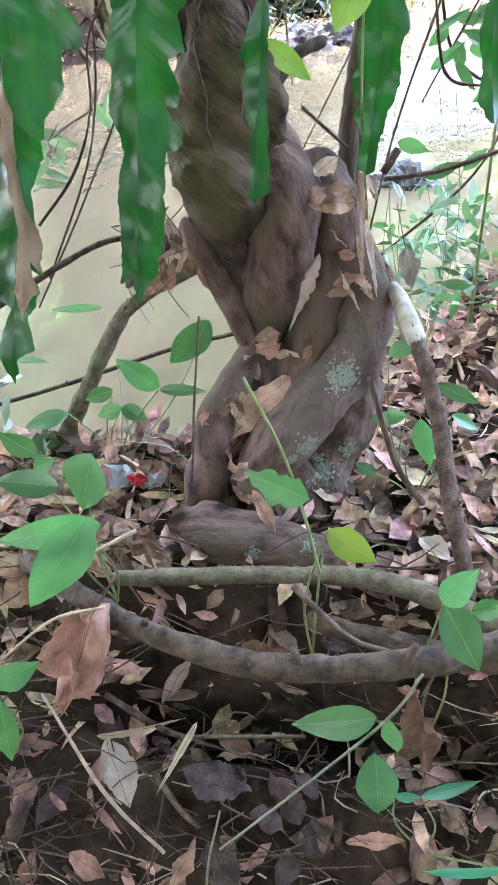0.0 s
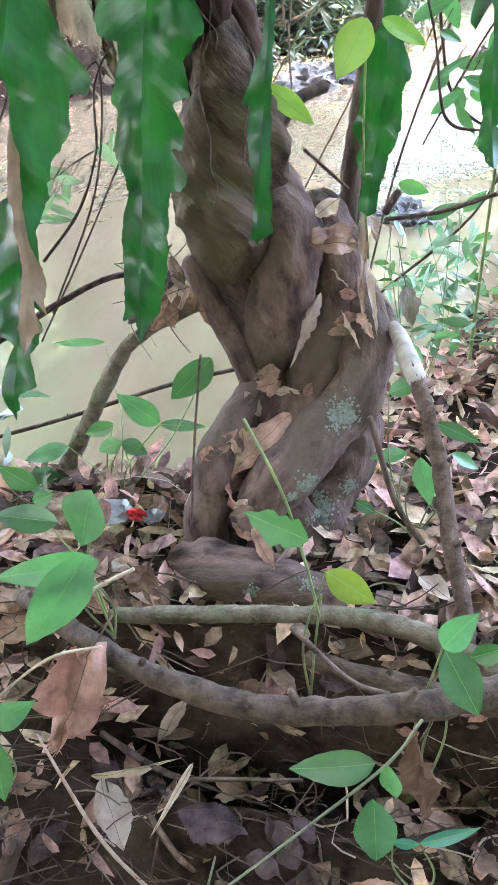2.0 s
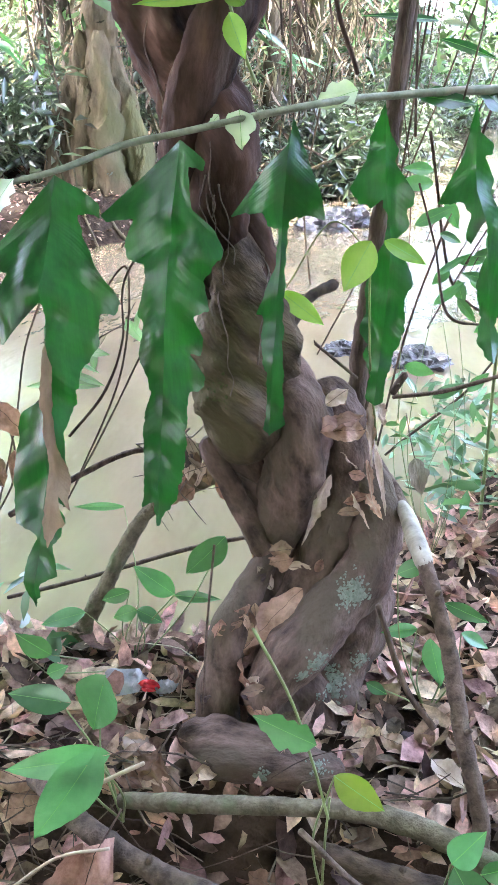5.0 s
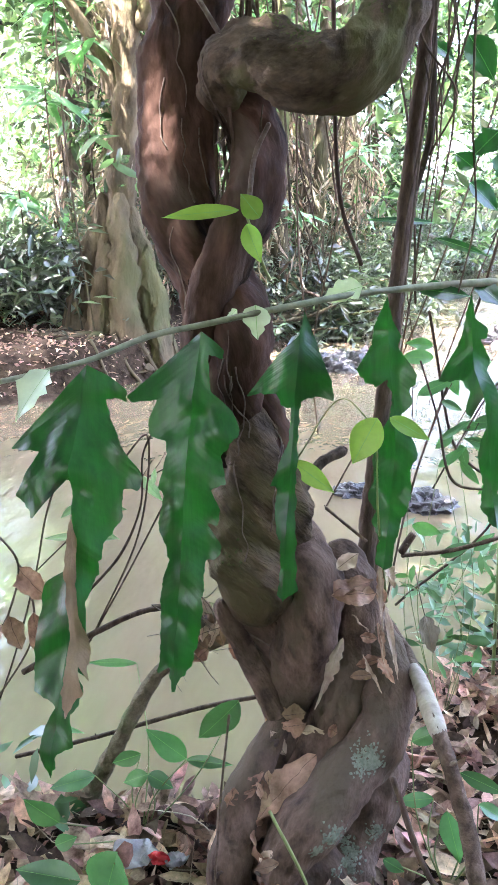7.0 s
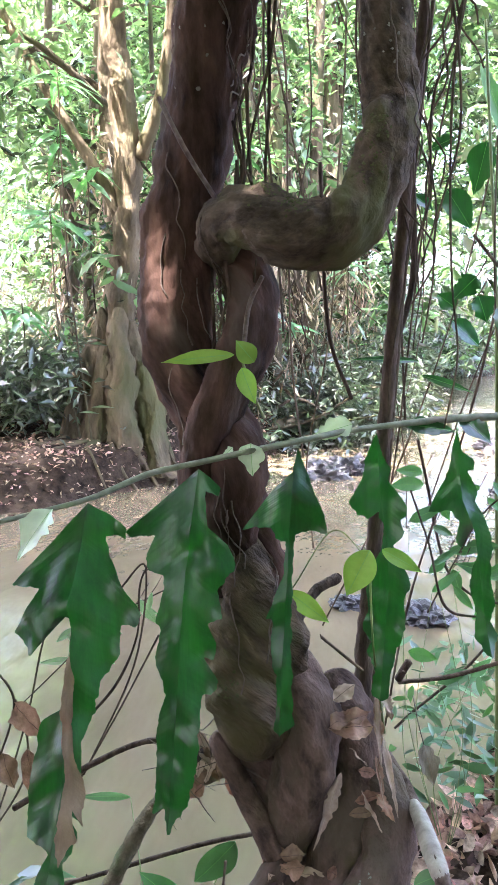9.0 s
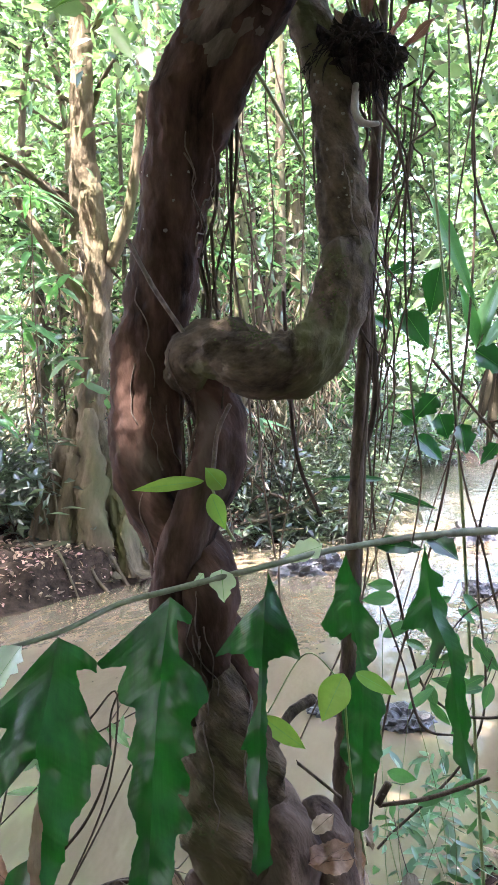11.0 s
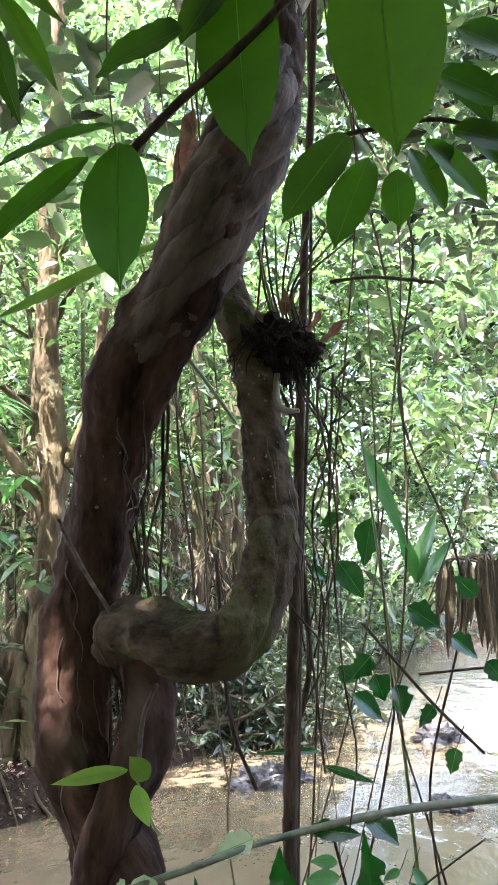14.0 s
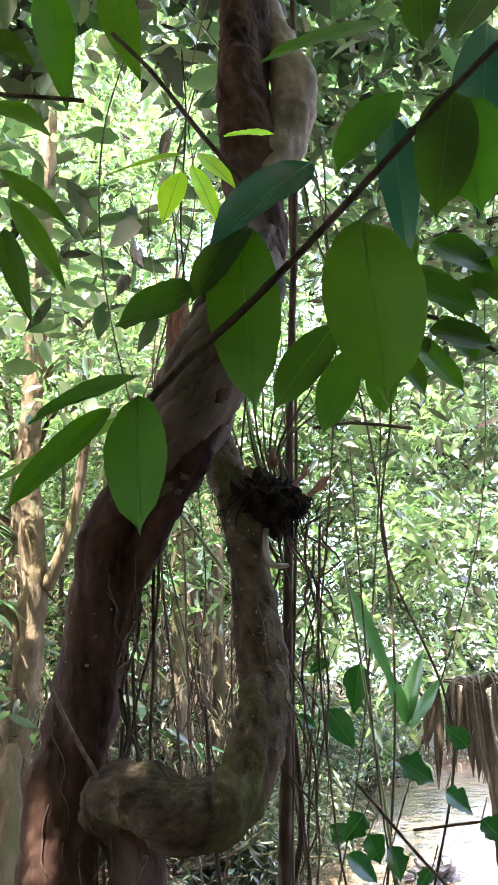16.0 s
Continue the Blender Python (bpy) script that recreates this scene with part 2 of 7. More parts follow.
def water_material():
    m = mat("muddy_water", (0.145, 0.11, 0.066), (0.225, 0.174, 0.112), 0.04, 1.3, (1, 0.4, 1), 0.0, 0.8)
    nodes, links = m.node_tree.nodes, m.node_tree.links
    co = nodes["Texture Coordinate"]
    mp = nodes.new("ShaderNodeMapping")
    mp.inputs["Scale"].default_value = (1.0, 0.45, 1.0)
    mp.inputs["Rotation"].default_value = (0, 0, radians(-20))
    links.new(co.outputs["Object"], mp.inputs[0])
    n = nodes.new("ShaderNodeTexNoise")
    n.inputs["Scale"].default_value, n.inputs["Detail"].default_value = 3.2, 4.0
    links.new(mp.outputs[0], n.inputs[0])
    bp = nodes.new("ShaderNodeBump")
    bp.inputs["Strength"].default_value, bp.inputs["Distance"].default_value = 0.5, 0.05
    links.new(n.outputs[0], bp.inputs["Height"])
    links.new(bp.outputs[0], nodes["Principled BSDF"].inputs["Normal"])
    return m


WATER = water_material()


# ---------------------------------------------------------------- builders
def mesh_ob(name, verts, faces, material, parent=None, label="", smooth=True, grain=None):
    me = bpy.data.meshes.new(name)
    me.from_pydata([tuple(v) for v in verts], [], [tuple(f) for f in faces])
    if smooth:
        me.polygons.foreach_set("use_smooth", [True] * len(me.polygons))
    if grain is not None:
        me.attributes.new("grain", "FLOAT_VECTOR", "POINT").data.foreach_set("vector", np.asarray(grain, dtype=np.float32).ravel())
    me.materials.append(material)
    ob = new(name, me)
    if parent:
        ob.parent = parent
    if label:
        ob["label"] = label
    return ob


def array_ob(name, verts, quads, material, parent=None, tris=None):
    """A mesh from arrays: verts n x 3, quads m x 4."""
    me = bpy.data.meshes.new(name)
    me.vertices.add(len(verts))
    me.vertices.foreach_set("co", np.asarray(verts, dtype=np.float32).ravel())
    k = quads.shape[1]
    me.loops.add(quads.size)
    me.loops.foreach_set("vertex_index", quads.ravel().astype(np.int32))
    me.polygons.add(len(quads))
    me.polygons.foreach_set("loop_start", np.arange(0, quads.size, k, dtype=np.int32))
    me.polygons.foreach_set("use_smooth", np.ones(len(quads), dtype=bool))
    me.update(calc_edges=True)
    me.validate()
    me.materials.append(material)
    ob = new(name, me)
    if parent:
        ob.parent = parent
    return ob


def empty(name, label, category, at=(0, 0, 0), group="", kind=""):
    ob = new(name)
    ob.location = at
    return tagged(ob, label, category, group, kind)


def spline(pts, step):
    """Points (x, y, z, r) along a Catmull-Rom curve, about step metres apart."""
    p = np.array(pts, float)
    p = np.vstack([2 * p[0] - p[1], p, 2 * p[-1] - p[-2]])
    out = []
    for i in range(1, len(p) - 2):
        a, b, c, d = p[i - 1], p[i], p[i + 1], p[i + 2]
        n = max(2, int(np.linalg.norm((c - b)[:3]) / step))
        for k in range(n):
            t = k / n
            out.append(0.5 * (2 * b + (c - a) * t + (2 * a - 5 * b + 4 * c - d) * t * t + (3 * b - a - 3 * c + d) * t ** 3))
    out.append(p[-2])
    out = np.array(out)
    out[:, 3] = np.maximum(out[:, 3], 0.0004)
    return out


def tube_full(pts, step=0.012, seg=14, lobes=0, depth=0.0, twist=0.0, rough=0.0, rough_scale=14.0, seed=0, flat=1.0, rounded=False, groove=0.0, fibre=0.0):
    """Verts, faces and grain of a tube with lobes or furrows that wind round it and an uneven, fibrous skin."""
    c = spline(pts, step)
    pos, rad = c[:, :3], c[:, 3]
    if rounded:
        run = np.concatenate([[0], np.cumsum(np.linalg.norm(np.diff(pos, axis=0), axis=1))])
        for d in (run, run[-1] - run):
            q = np.clip(1 - (d + 0.001) / (rad * 0.9), 0, 1)
            rad = rad * np.sqrt(np.maximum(1 - q * q, 0.02))
    tan = np.gradient(pos, axis=0)
    tan /= np.linalg.norm(tan, axis=1)[:, None] + 1e-9
    ref = np.array([0.0, -1.0, 0.0]) if abs(tan[0][1]) < 0.9 else np.array([1.0, 0.0, 0.0])
    verts, faces, grain = [], [], []
    length = 0.0
    shift = Vector((seed * 3.1, seed * 1.7, 0))
    for i in range(len(pos)):
        if i:
            length += np.linalg.norm(pos[i] - pos[i - 1])
        n = ref - tan[i] * (ref @ tan[i])
        n /= np.linalg.norm(n)
        ref = n
        b = np.cross(tan[i], n)
        for j in range(seg):
            a = 2 * math.pi * j / seg
            r = rad[i]
            wind = a + twist * length
            if lobes:
                w = math.sin(lobes * wind)
                r *= 1 + depth * (abs(w) ** 0.6 * (1 if w > 0 else -1))
                if groove:
                    wob = 0.5 * noise.noise(Vector((length * 9, seed * 2.3, 1.0)))
                    r *= 1 - groove * math.exp(-(math.sin(lobes * wind / 2 + 0.8 + wob) / 0.2) ** 2)
            g = Vector((rad[i] * math.cos(wind), rad[i] * math.sin(wind), length))
            grain.append((g.x + seed, g.y, g.z))
            v = pos[i] + r * (n * math.cos(a) + b * math.sin(a) * flat)
            if rough:
                q = Vector(v) * rough_scale + shift
                off = rough * (noise.noise(q) + 0.5 * noise.noise(q * 2.7) + 0.25 * noise.noise(q * 6.1))
                if fibre:
                    p = Vector((g.x * 75, g.y * 75, g.z * 13)) + shift
                    off -= fibre * max(0.0, 0.32 - abs(noise.noise(p))) + 0.5 * fibre * max(0.0, 0.3 - abs(noise.noise(p * 2.1)))
                v = v + (v - pos[i]) * off
            verts.append(v)
    m = len(pos)
    for i in range(m - 1):
        for j in range(seg):
            k = (j + 1) % seg
            faces.append((i * seg + j, i * seg + k, (i + 1) * seg + k, (i + 1) * seg + j))
    verts += [pos[0] - tan[0] * rad[0] * 0.5, pos[-1] + tan[-1] * rad[-1] * 0.5]
    grain += [grain[0], grain[-1]]
    for j in range(seg):
        k = (j + 1) % seg
        faces.append((k, j, m * seg))
        faces.append(((m - 1) * seg + j, (m - 1) * seg + k, m * seg + 1))
    return verts, faces, grain


def tube_geo(pts, **kw):
    return tube_full(pts, **kw)[:2]


def tube(name, pts, material, parent=None, label="", **kw):
    v, f, g = tube_full(pts, **kw)
    return mesh_ob(name, v, f, material, parent, label, grain=g)


def leaf_geo(length, width, n=10, fat=0.42, fold=0.25, droop=0.3, wave=0.0, heart=0.0, seed=0, cols=2, holes=0.0, crumple=0.0, full=1.0):
    """A leaf along +y from the origin, face up (+z), folded along its midrib and drooping to its tip."""
    rnd = random.Random(seed)
    verts, faces = [], []
    edge = [(rnd.uniform(-1, 1), rnd.uniform(-1, 1)) for _ in range(n + 1)]
    m = 2 * cols + 1
    for i in range(n + 1):
        s = i / n
        w = math.sin(math.pi * s ** (math.log(0.5) / math.log(fat))) if 0 < s < 1 else 0.0
        w = max(w, 0.0) ** (full * (0.85 if s < fat else 0.95)) if not heart else (math.sin(0.5 * math.pi * min(1, s / fat)) ** 0.6 if s < fat else math.cos(0.5 * math.pi * (s - fat) / (1 - fat)))
        if full < 1 and s > 0.86:             # drawn-out tip
            w *= 1 - 0.8 * math.sin(0.5 * math.pi * (s - 0.86) / 0.14)
        w = max(w, 0.02) * width / 2
        for j in range(m):
            u = (j - cols) / cols
            e = 1 + holes * edge[i][0 if u < 0 else 1] * (abs(u) == 1)
            x = u * w * e
            y = s * length - heart * length * abs(u) * (1 - s) ** 3
            z = abs(x) * fold + 0.012 * width * math.sin(40 * s - 9 * abs(u)) * min(1, 3 * abs(u)) - droop * length * s * s + wave * width * math.sin(9 * s + 2.2 * u + seed) * abs(u)
            if crumple:
                q = Vector((x / width * 2.6, y / length * 3.2, seed * 2.7))
                z += crumple * width * (noise.noise(q) + 0.5 * noise.noise(q * 2.3))
                x += 0.3 * crumple * width * noise.noise(q + Vector((7, 0, 0)))
            verts.append((x, y, z))
    for i in range(n):
        for j in range(m - 1):
            a = i * m + j
            faces.append((a, a + 1, a + m + 1, a + m))
    return verts, faces


def frame_at(at, aim, up=(0, 0, 1), roll=0.0):
    """The pose that lays +y along aim and +z near up."""
    y = Vector(aim).normalized()
    x = y.cross(Vector(up))
    if x.length < 1e-4:
        x = y.cross(Vector((0, -1, 0.1)))
    x.normalize()
    z = x.cross(y)
    m = Matrix((x, y, z)).transposed().to_4x4()
    return Matrix.Translation(at) @ m @ Matrix.Rotation(radians(roll), 4, "Y")


def place(geo, m):
    return [m @ Vector(v) for v in geo[0]], geo[1]


def leaf(name, at, aim, length, width, material, parent=None, up=(0, 0, 1), roll=0, label="", **kw):
    v, f = place(leaf_geo(length, width, **kw), frame_at(at, aim, up, roll))
    return mesh_ob(name, v, f, material, parent, label)


def scatter_fine(centres, rng, size=(0.05, 0.1), aspect=0.45, droop=0.3, flat=0.5, curl=0.15):
    """Arrays of many curled leaves with a rounded outline, eight triangles each."""
    n = len(centres)
    d = rng.normal(size=(n, 3))
    d[:, 2] = d[:, 2] * flat - droop
    d /= np.linalg.norm(d, axis=1)[:, None]
    up = rng.normal(size=(n, 3)) * 0.5
    up[:, 2] += 1.0
    x = np.cross(d, up)
    x /= np.linalg.norm(x, axis=1)[:, None] + 1e-9
    z = np.cross(x, d)
    l = rng.uniform(size[0], size[1], n)[:, None]
    w = l * aspect * rng.uniform(0.7, 1.25, n)[:, None] * 0.5
    c = np.asarray(centres)
    k = l * curl * rng.normal(size=(n, 1))
    g = w * rng.uniform(-0.2, 0.7, (n, 1))
    cols = [c, c + d * l * 0.25 - x * w * 0.8 + z * g * 0.7, c + d * l * 0.62 - x * w * 0.85 + z * (g * 0.8 - k * 0.4), c + d * l - z * k,
            c + d * l * 0.62 + x * w * 0.85 + z * (g * 0.8 - k * 0.4), c + d * l * 0.25 + x * w * 0.8 + z * g * 0.7, c + d * l * 0.28, c + d * l * 0.62 - z * k * 0.4]
    v = np.stack(cols, axis=1).reshape(-1, 3)
    b = (np.arange(n) * 8)[:, None]
    tri = np.concatenate([b + np.array(t) for t in ((0, 6, 1), (1, 6, 7), (1, 7, 2), (2, 7, 3), (0, 5, 6), (5, 4, 7), (5, 7, 6), (4, 3, 7))])
    return v, tri


def scatter_leaves(centres, rng, size=(0.05, 0.1), aspect=0.4, droop=0.35, flat=0.5):
    """Arrays of many folded leaves, two quads each, at the given centres."""
    n = len(centres)
    d = rng.normal(size=(n, 3))
    d[:, 2] = d[:, 2] * flat - droop
    d /= np.linalg.norm(d, axis=1)[:, None]
    up = rng.normal(size=(n, 3)) * 0.6
    up[:, 2] += 1.0
    x = np.cross(d, up)
    x /= np.linalg.norm(x, axis=1)[:, None] + 1e-9
    z = np.cross(x, d)
    l = rng.uniform(size[0], size[1], n)[:, None]
    w = l * aspect * rng.uniform(0.7, 1.2, n)[:, None] * 0.5
    c = np.asarray(centres)
    base, tip = c, c + d * l - z * l * 0.15
    mid = c + d * l * 0.45
    left, right = mid - x * w + z * w * 0.3, mid + x * w + z * w * 0.3
    v = np.stack([base, right, tip, left], axis=1).reshape(-1, 3)
    q = np.arange(4 * n).reshape(-1, 4)
    tri = np.concatenate([q[:, [0, 1, 2]], q[:, [0, 2, 3]]])
    return v, tri


# ---------------------------------------------------------------- ground and water
WATER_Z = -0.12


def smooth(a, b, v):
    t = min(1.0, max(0.0, (v - a) / (b - a)))
    return t * t * (3 - 2 * t)


def far_shore(x):
    """y of the far waterline at x."""
    xs, ys = (-40, -2.77, -2.36, -1.9, -1.4, -0.98, -0.2, 0.3, 0.9, 2.0, 7.0, 40), (4.0, 5.5, 5.85, 6.7, 8.1, 9.4, 10.3, 14.0, 21.0, 26.0, 34.0, 45.0)
    return float(np.interp(x, xs, ys))


def near_shore(x):
    """y of the near waterline at x."""
    return float(np.interp(x, (-40, -3, -0.7, -0.3, 0.1, 0.3, 0.6, 1.2, 6, 40), (-3, 0.6, 1.42, 1.5, 1.62, 1.95, 2.35, 2.7, 4.5, 9)))


def height(x, y):
    bumps = 0.03 * noise.noise(Vector((x * 3.1, y * 3.1, 0))) + 0.012 * noise.noise(Vector((x * 11, y * 11, 3)))
    far, near = far_shore(x), near_shore(x)
    if y > 0.5 * (far + near):
        d = y - far
        z = -0.55 + 0.43 * smooth(-0.8, 0.0, d) + 0.32 * smooth(0.0, 0.55, d) + 0.06 * max(0, d - 0.3) + 0.05 * max(0, d - 4)
        return min(z, 6) + bumps * (2 if d > 0 else 1)
    z = 0.02 + 0.05 * smooth(0.2, 0.6, x) * smooth(1.0, 1.4, y)
    z += -0.55 * smooth(-0.1, 0.35, y - near)
    if y < 1.1:
        z -= 0.2 * smooth(0.0, 0.14, 1.1 - y) + 0.4 * smooth(0.1, 0.6, 1.1 - y)
    z -= 0.3 * math.exp(-((y - 0.985) / 0.055) ** 2) * smooth(-0.22, -0.1, x) * (1 - smooth(0.4, 0.55, x))      # hollow under the fallen branch
    return z + bumps


def axis(lo, hi, fine_lo, fine_hi, fine, ratio=1.22):
    vals = list(np.arange(fine_lo, fine_hi, fine))
    s, v = fine, fine_hi
    while v < hi:
        vals.append(v)
        s *= ratio
        v += s
    vals.append(hi)
    s, v = fine, fine_lo - fine
    while v > lo:
        vals.insert(0, v)
        s *= ratio
        v -= s
    vals.insert(0, lo)
    return vals


gx, gy = axis(-300, 300, -3.6, 1.6, 0.035), axis(-300, 600, 0.2, 8.0, 0.035)
gv = [(x, y, height(x, y)) for y in gy for x in gx]
gf = [(j * len(gx) + i, j * len(gx) + i + 1, (j + 1) * len(gx) + i + 1, (j + 1) * len(gx) + i) for j in range(len(gy) - 1) for i in range(len(gx) - 1)]
ground = tagged(mesh_ob("ground", gv, gf, SOIL), "dark brown muddy forest soil of both stream banks", "ground", kind="structure")
wx = [-60, -20, -8, -4, -3, -2.5, -2, -1.5, -1.1, -0.8, -0.6, -0.4, -0.2, 0, 0.2, 0.4, 0.6, 0.9, 1.2, 2, 4, 8, 20, 60]
wv = [(x, near_shore(x) - 0.02 + (far_shore(x) + 1.5 - near_shore(x)) * s, WATER_Z) for s in (0, 0.1, 0.3, 0.6, 1) for x in wx]
wf = [(q * len(wx) + p, q * len(wx) + p + 1, (q + 1) * len(wx) + p + 1, (q + 1) * len(wx) + p) for q in range(4) for p in range(len(wx) - 1)]
tagged(mesh_ob("water", wv, wf, WATER), "muddy tan stream water with soft ripples", "water", kind="structure")

# ---------------------------------------------------------------- the twisted liana
def on(parent, ob):
    """Makes ob, built in world places, a part of parent."""
    ob.parent = parent
    ob.matrix_parent_inverse = parent.matrix_basis.inverted()
    return ob


liana = empty("liana_tree", "thick brown woody liana with plaited twisted stems on the bank", "tree", (0.05, 1.25, 0.0))
SKIN = []                                # verts and faces of the liana, to lay small things on it


def strand(name, pts, material, label="", **kw):
    v, f, g = tube_full(pts, **{**dict(rough=0.17, fibre=0.06, rough_scale=17.0, seg=64, step=0.006, rounded=True), **kw})
    SKIN.append((v, f))
    return on(liana, mesh_ob(name, v, f, material, None, label, grain=g))


# points (x, y, z, radius)
strand("stem", [(-0.107, 1.42, 0.517, 0.017), (-0.085, 1.4, 0.486, 0.019), (-0.042, 1.4, 0.4, 0.022), (-0.003, 1.385, 0.331, 0.023), (0.01, 1.385, 0.29, 0.02)], BARK, lobes=2, depth=0.05, twist=5.0, seed=3)
# the bowed stem, the three that cross it, and the one that lies along the ground
strand("stem", [(0.028, 1.41, 0.307, 0.02), (0.008, 1.37, 0.284, 0.027), (-0.017, 1.33, 0.243, 0.034), (-0.036, 1.29, 0.199, 0.038), (-0.049, 1.26, 0.138, 0.04), (-0.055, 1.23, 0.087, 0.04), (-0.047, 1.22, 0.021, 0.041)], BARK, lobes=2, depth=0.04, twist=4.0, seed=1)
strand("stem", [(0.09, 1.5, 0.61, 0.026), (0.115, 1.5, 0.58, 0.036), (0.14, 1.49, 0.54, 0.042), (0.156, 1.475, 0.485, 0.043), (0.152, 1.465, 0.426, 0.049), (0.133, 1.44, 0.346, 0.055), (0.098, 1.4, 0.26, 0.053), (0.054, 1.35, 0.187, 0.044), (0.014, 1.3, 0.136, 0.034), (-0.006, 1.26, 0.08, 0.025)], BARK, lobes=2, depth=0.04, twist=3.0, seed=10)
strand("stem", [(0.168, 1.47, 0.476, 0.028), (0.203, 1.445, 0.42, 0.037), (0.212, 1.41, 0.348, 0.048), (0.182, 1.36, 0.276, 0.054), (0.131, 1.305, 0.226, 0.055), (0.077, 1.25, 0.184, 0.052), (0.039, 1.22, 0.135, 0.043), (0.028, 1.2, 0.09, 0.031)], BARK, lobes=2, depth=0.05, twist=3.0, seed=2)
strand("stem", [(0.222, 1.45, 0.232, 0.042), (0.199, 1.41, 0.151, 0.055), (0.161, 1.37, 0.078, 0.058), (0.146, 1.32, 0.015, 0.061), (0.144, 1.29, -0.053, 0.065), (0.149, 1.26, -0.146, 0.07)], BARK, lobes=3, depth=0.06, twist=4.0, seed=4)
strand("stem", [(-0.11, 1.2, -0.015, 0.029), (-0.068, 1.17, 0.035, 0.047), (-0.004, 1.14, 0.06, 0.051), (0.061, 1.13, 0.06, 0.045), (0.123, 1.14, 0.042, 0.038), (0.179, 1.16, 0.016, 0.031)], BARK, lobes=2, depth=0.05, twist=5.0, seed=5)
strand("stem", [(-0.01, 1.48, 0.689, 0.028), (0.035, 1.46, 0.62, 0.042), (0.064, 1.44, 0.571, 0.052), (0.064, 1.425, 0.501, 0.06), (0.05, 1.42, 0.423, 0.058), (0.035, 1.415, 0.351, 0.043), (0.026, 1.41, 0.29, 0.026)], BARK, lobes=3, depth=0.06, twist=5.0, seed=6)
strand("stem", [(-0.037, 1.47, 0.538, 0.049), (-0.022, 1.47, 0.457, 0.05), (0.006, 1.47, 0.388, 0.04), (0.029, 1.46, 0.326, 0.025)], BARK, lobes=2, depth=0.05, twist=4.0, seed=7)
# filler strand added behind to close a gap in the camera's view
strand("stem", [(0.03, 1.43, 0.35, 0.024), (0.026, 1.4, 0.28, 0.03), (0.016, 1.37, 0.2, 0.034), (0.0, 1.33, 0.12, 0.04), (-0.01, 1.28, 0.03, 0.05)], BARK, lobes=2, depth=0.05, twist=4.0, seed=14)
strand("root_flare", [(0.06, 1.36, 0.12, 0.06), (0.07, 1.32, 0.02, 0.1), (0.06, 1.26, -0.12, 0.14), (0.05, 1.22, -0.45, 0.18)], BARK, lobes=5, depth=0.1, rough=0.2, seed=6)


def rope(axis, turns, phase, share, off):
    """One of two stems wound round each other along an axis of (x, y, z, radius)."""
    c = spline(axis, 0.03)
    out = []
    for i, p in enumerate(c):
        a = phase + turns * 2 * math.pi * i / (len(c) - 1)
        out.append((p[0] + off * p[3] * math.cos(a), p[1] + off * p[3] * math.sin(a), p[2], p[3] * share))
    return out


AXIS = [(-0.13, 1.475, 1.13, 0.05), (-0.106, 1.46, 1.054, 0.07), (-0.087, 1.46, 0.986, 0.08), (-0.069, 1.46, 0.897, 0.064), (-0.053, 1.46, 0.794, 0.062), (-0.045, 1.46, 0.7, 0.058), (-0.045, 1.46, 0.62, 0.045)]
strand("stem", rope(AXIS, -0.9, 0.5, 0.72, 0.42), BARK_RED, "reddish brown twisted stem", lobes=2, depth=0.07, twist=9.0, groove=0.14, fibre=0.14, seed=11)
strand("stem", rope(AXIS, -0.9, 0.5 + math.pi, 0.72, 0.42), BARK_RED, lobes=2, depth=0.07, twist=9.0, groove=0.14, fibre=0.14, seed=12)
strand("stem", [(-0.054, 1.470, 0.897, 0.044), (-0.054, 1.465, 0.844, 0.056), (-0.051, 1.460, 0.789, 0.066), (-0.044, 1.455, 0.733, 0.081), (-0.040, 1.450, 0.675, 0.089), (-0.037, 1.445, 0.615, 0.093), (-0.039, 1.435, 0.555, 0.087), (-0.052, 1.420, 0.511, 0.069), (-0.067, 1.410, 0.480, 0.041)], BARK_BOLE, "swollen mossy brown bole", lobes=2, depth=0.09, twist=11.0, groove=0.07, rough=0.2, rough_scale=12.0, seg=96, seed=13)
strand("stem", [(-0.058, 1.44, 0.96, 0.05), (-0.111, 1.465, 1.063, 0.055), (-0.162, 1.49, 1.138, 0.062), (-0.193, 1.51, 1.233, 0.068), (-0.194, 1.52, 1.33, 0.068), (-0.184, 1.51, 1.436, 0.066), (-0.156, 1.49, 1.554, 0.064), (-0.133, 1.47, 1.672, 0.063), (-0.086, 1.42, 1.841, 0.072),
                (-0.006, 1.37, 1.956, 0.072), (0.06, 1.33, 2.038, 0.068), (0.111, 1.30, 2.143, 0.073), (0.174, 1.30, 2.283, 0.071), (0.208, 1.33, 2.456, 0.063), (0.21, 1.36, 2.651, 0.061), (0.201, 1.38, 2.909, 0.06), (0.212, 1.40, 3.197, 0.06), (0.2, 1.5, 4.2, 0.06), (0.1, 1.6, 5.6, 0.05)],
       BARK_RED, "reddish brown main stem", lobes=3, depth=0.05, twist=3.2, groove=0.04, fibre=0.05, rough=0.15, seg=96, seed=7)
# darker red bark on this stem stands for the shade below the hook
strand("stem", [(-0.15, 1.45, 0.95, 0.036), (-0.125, 1.43, 1.053, 0.043), (-0.085, 1.43, 1.145, 0.046), (-0.056, 1.46, 1.225, 0.048), (-0.05, 1.49, 1.294, 0.048), (-0.07, 1.5, 1.362, 0.048), (-0.1, 1.48, 1.42, 0.045)], BARK_RED, lobes=2, depth=0.05, twist=6.0, groove=0.08, fibre=0.08, seed=16)
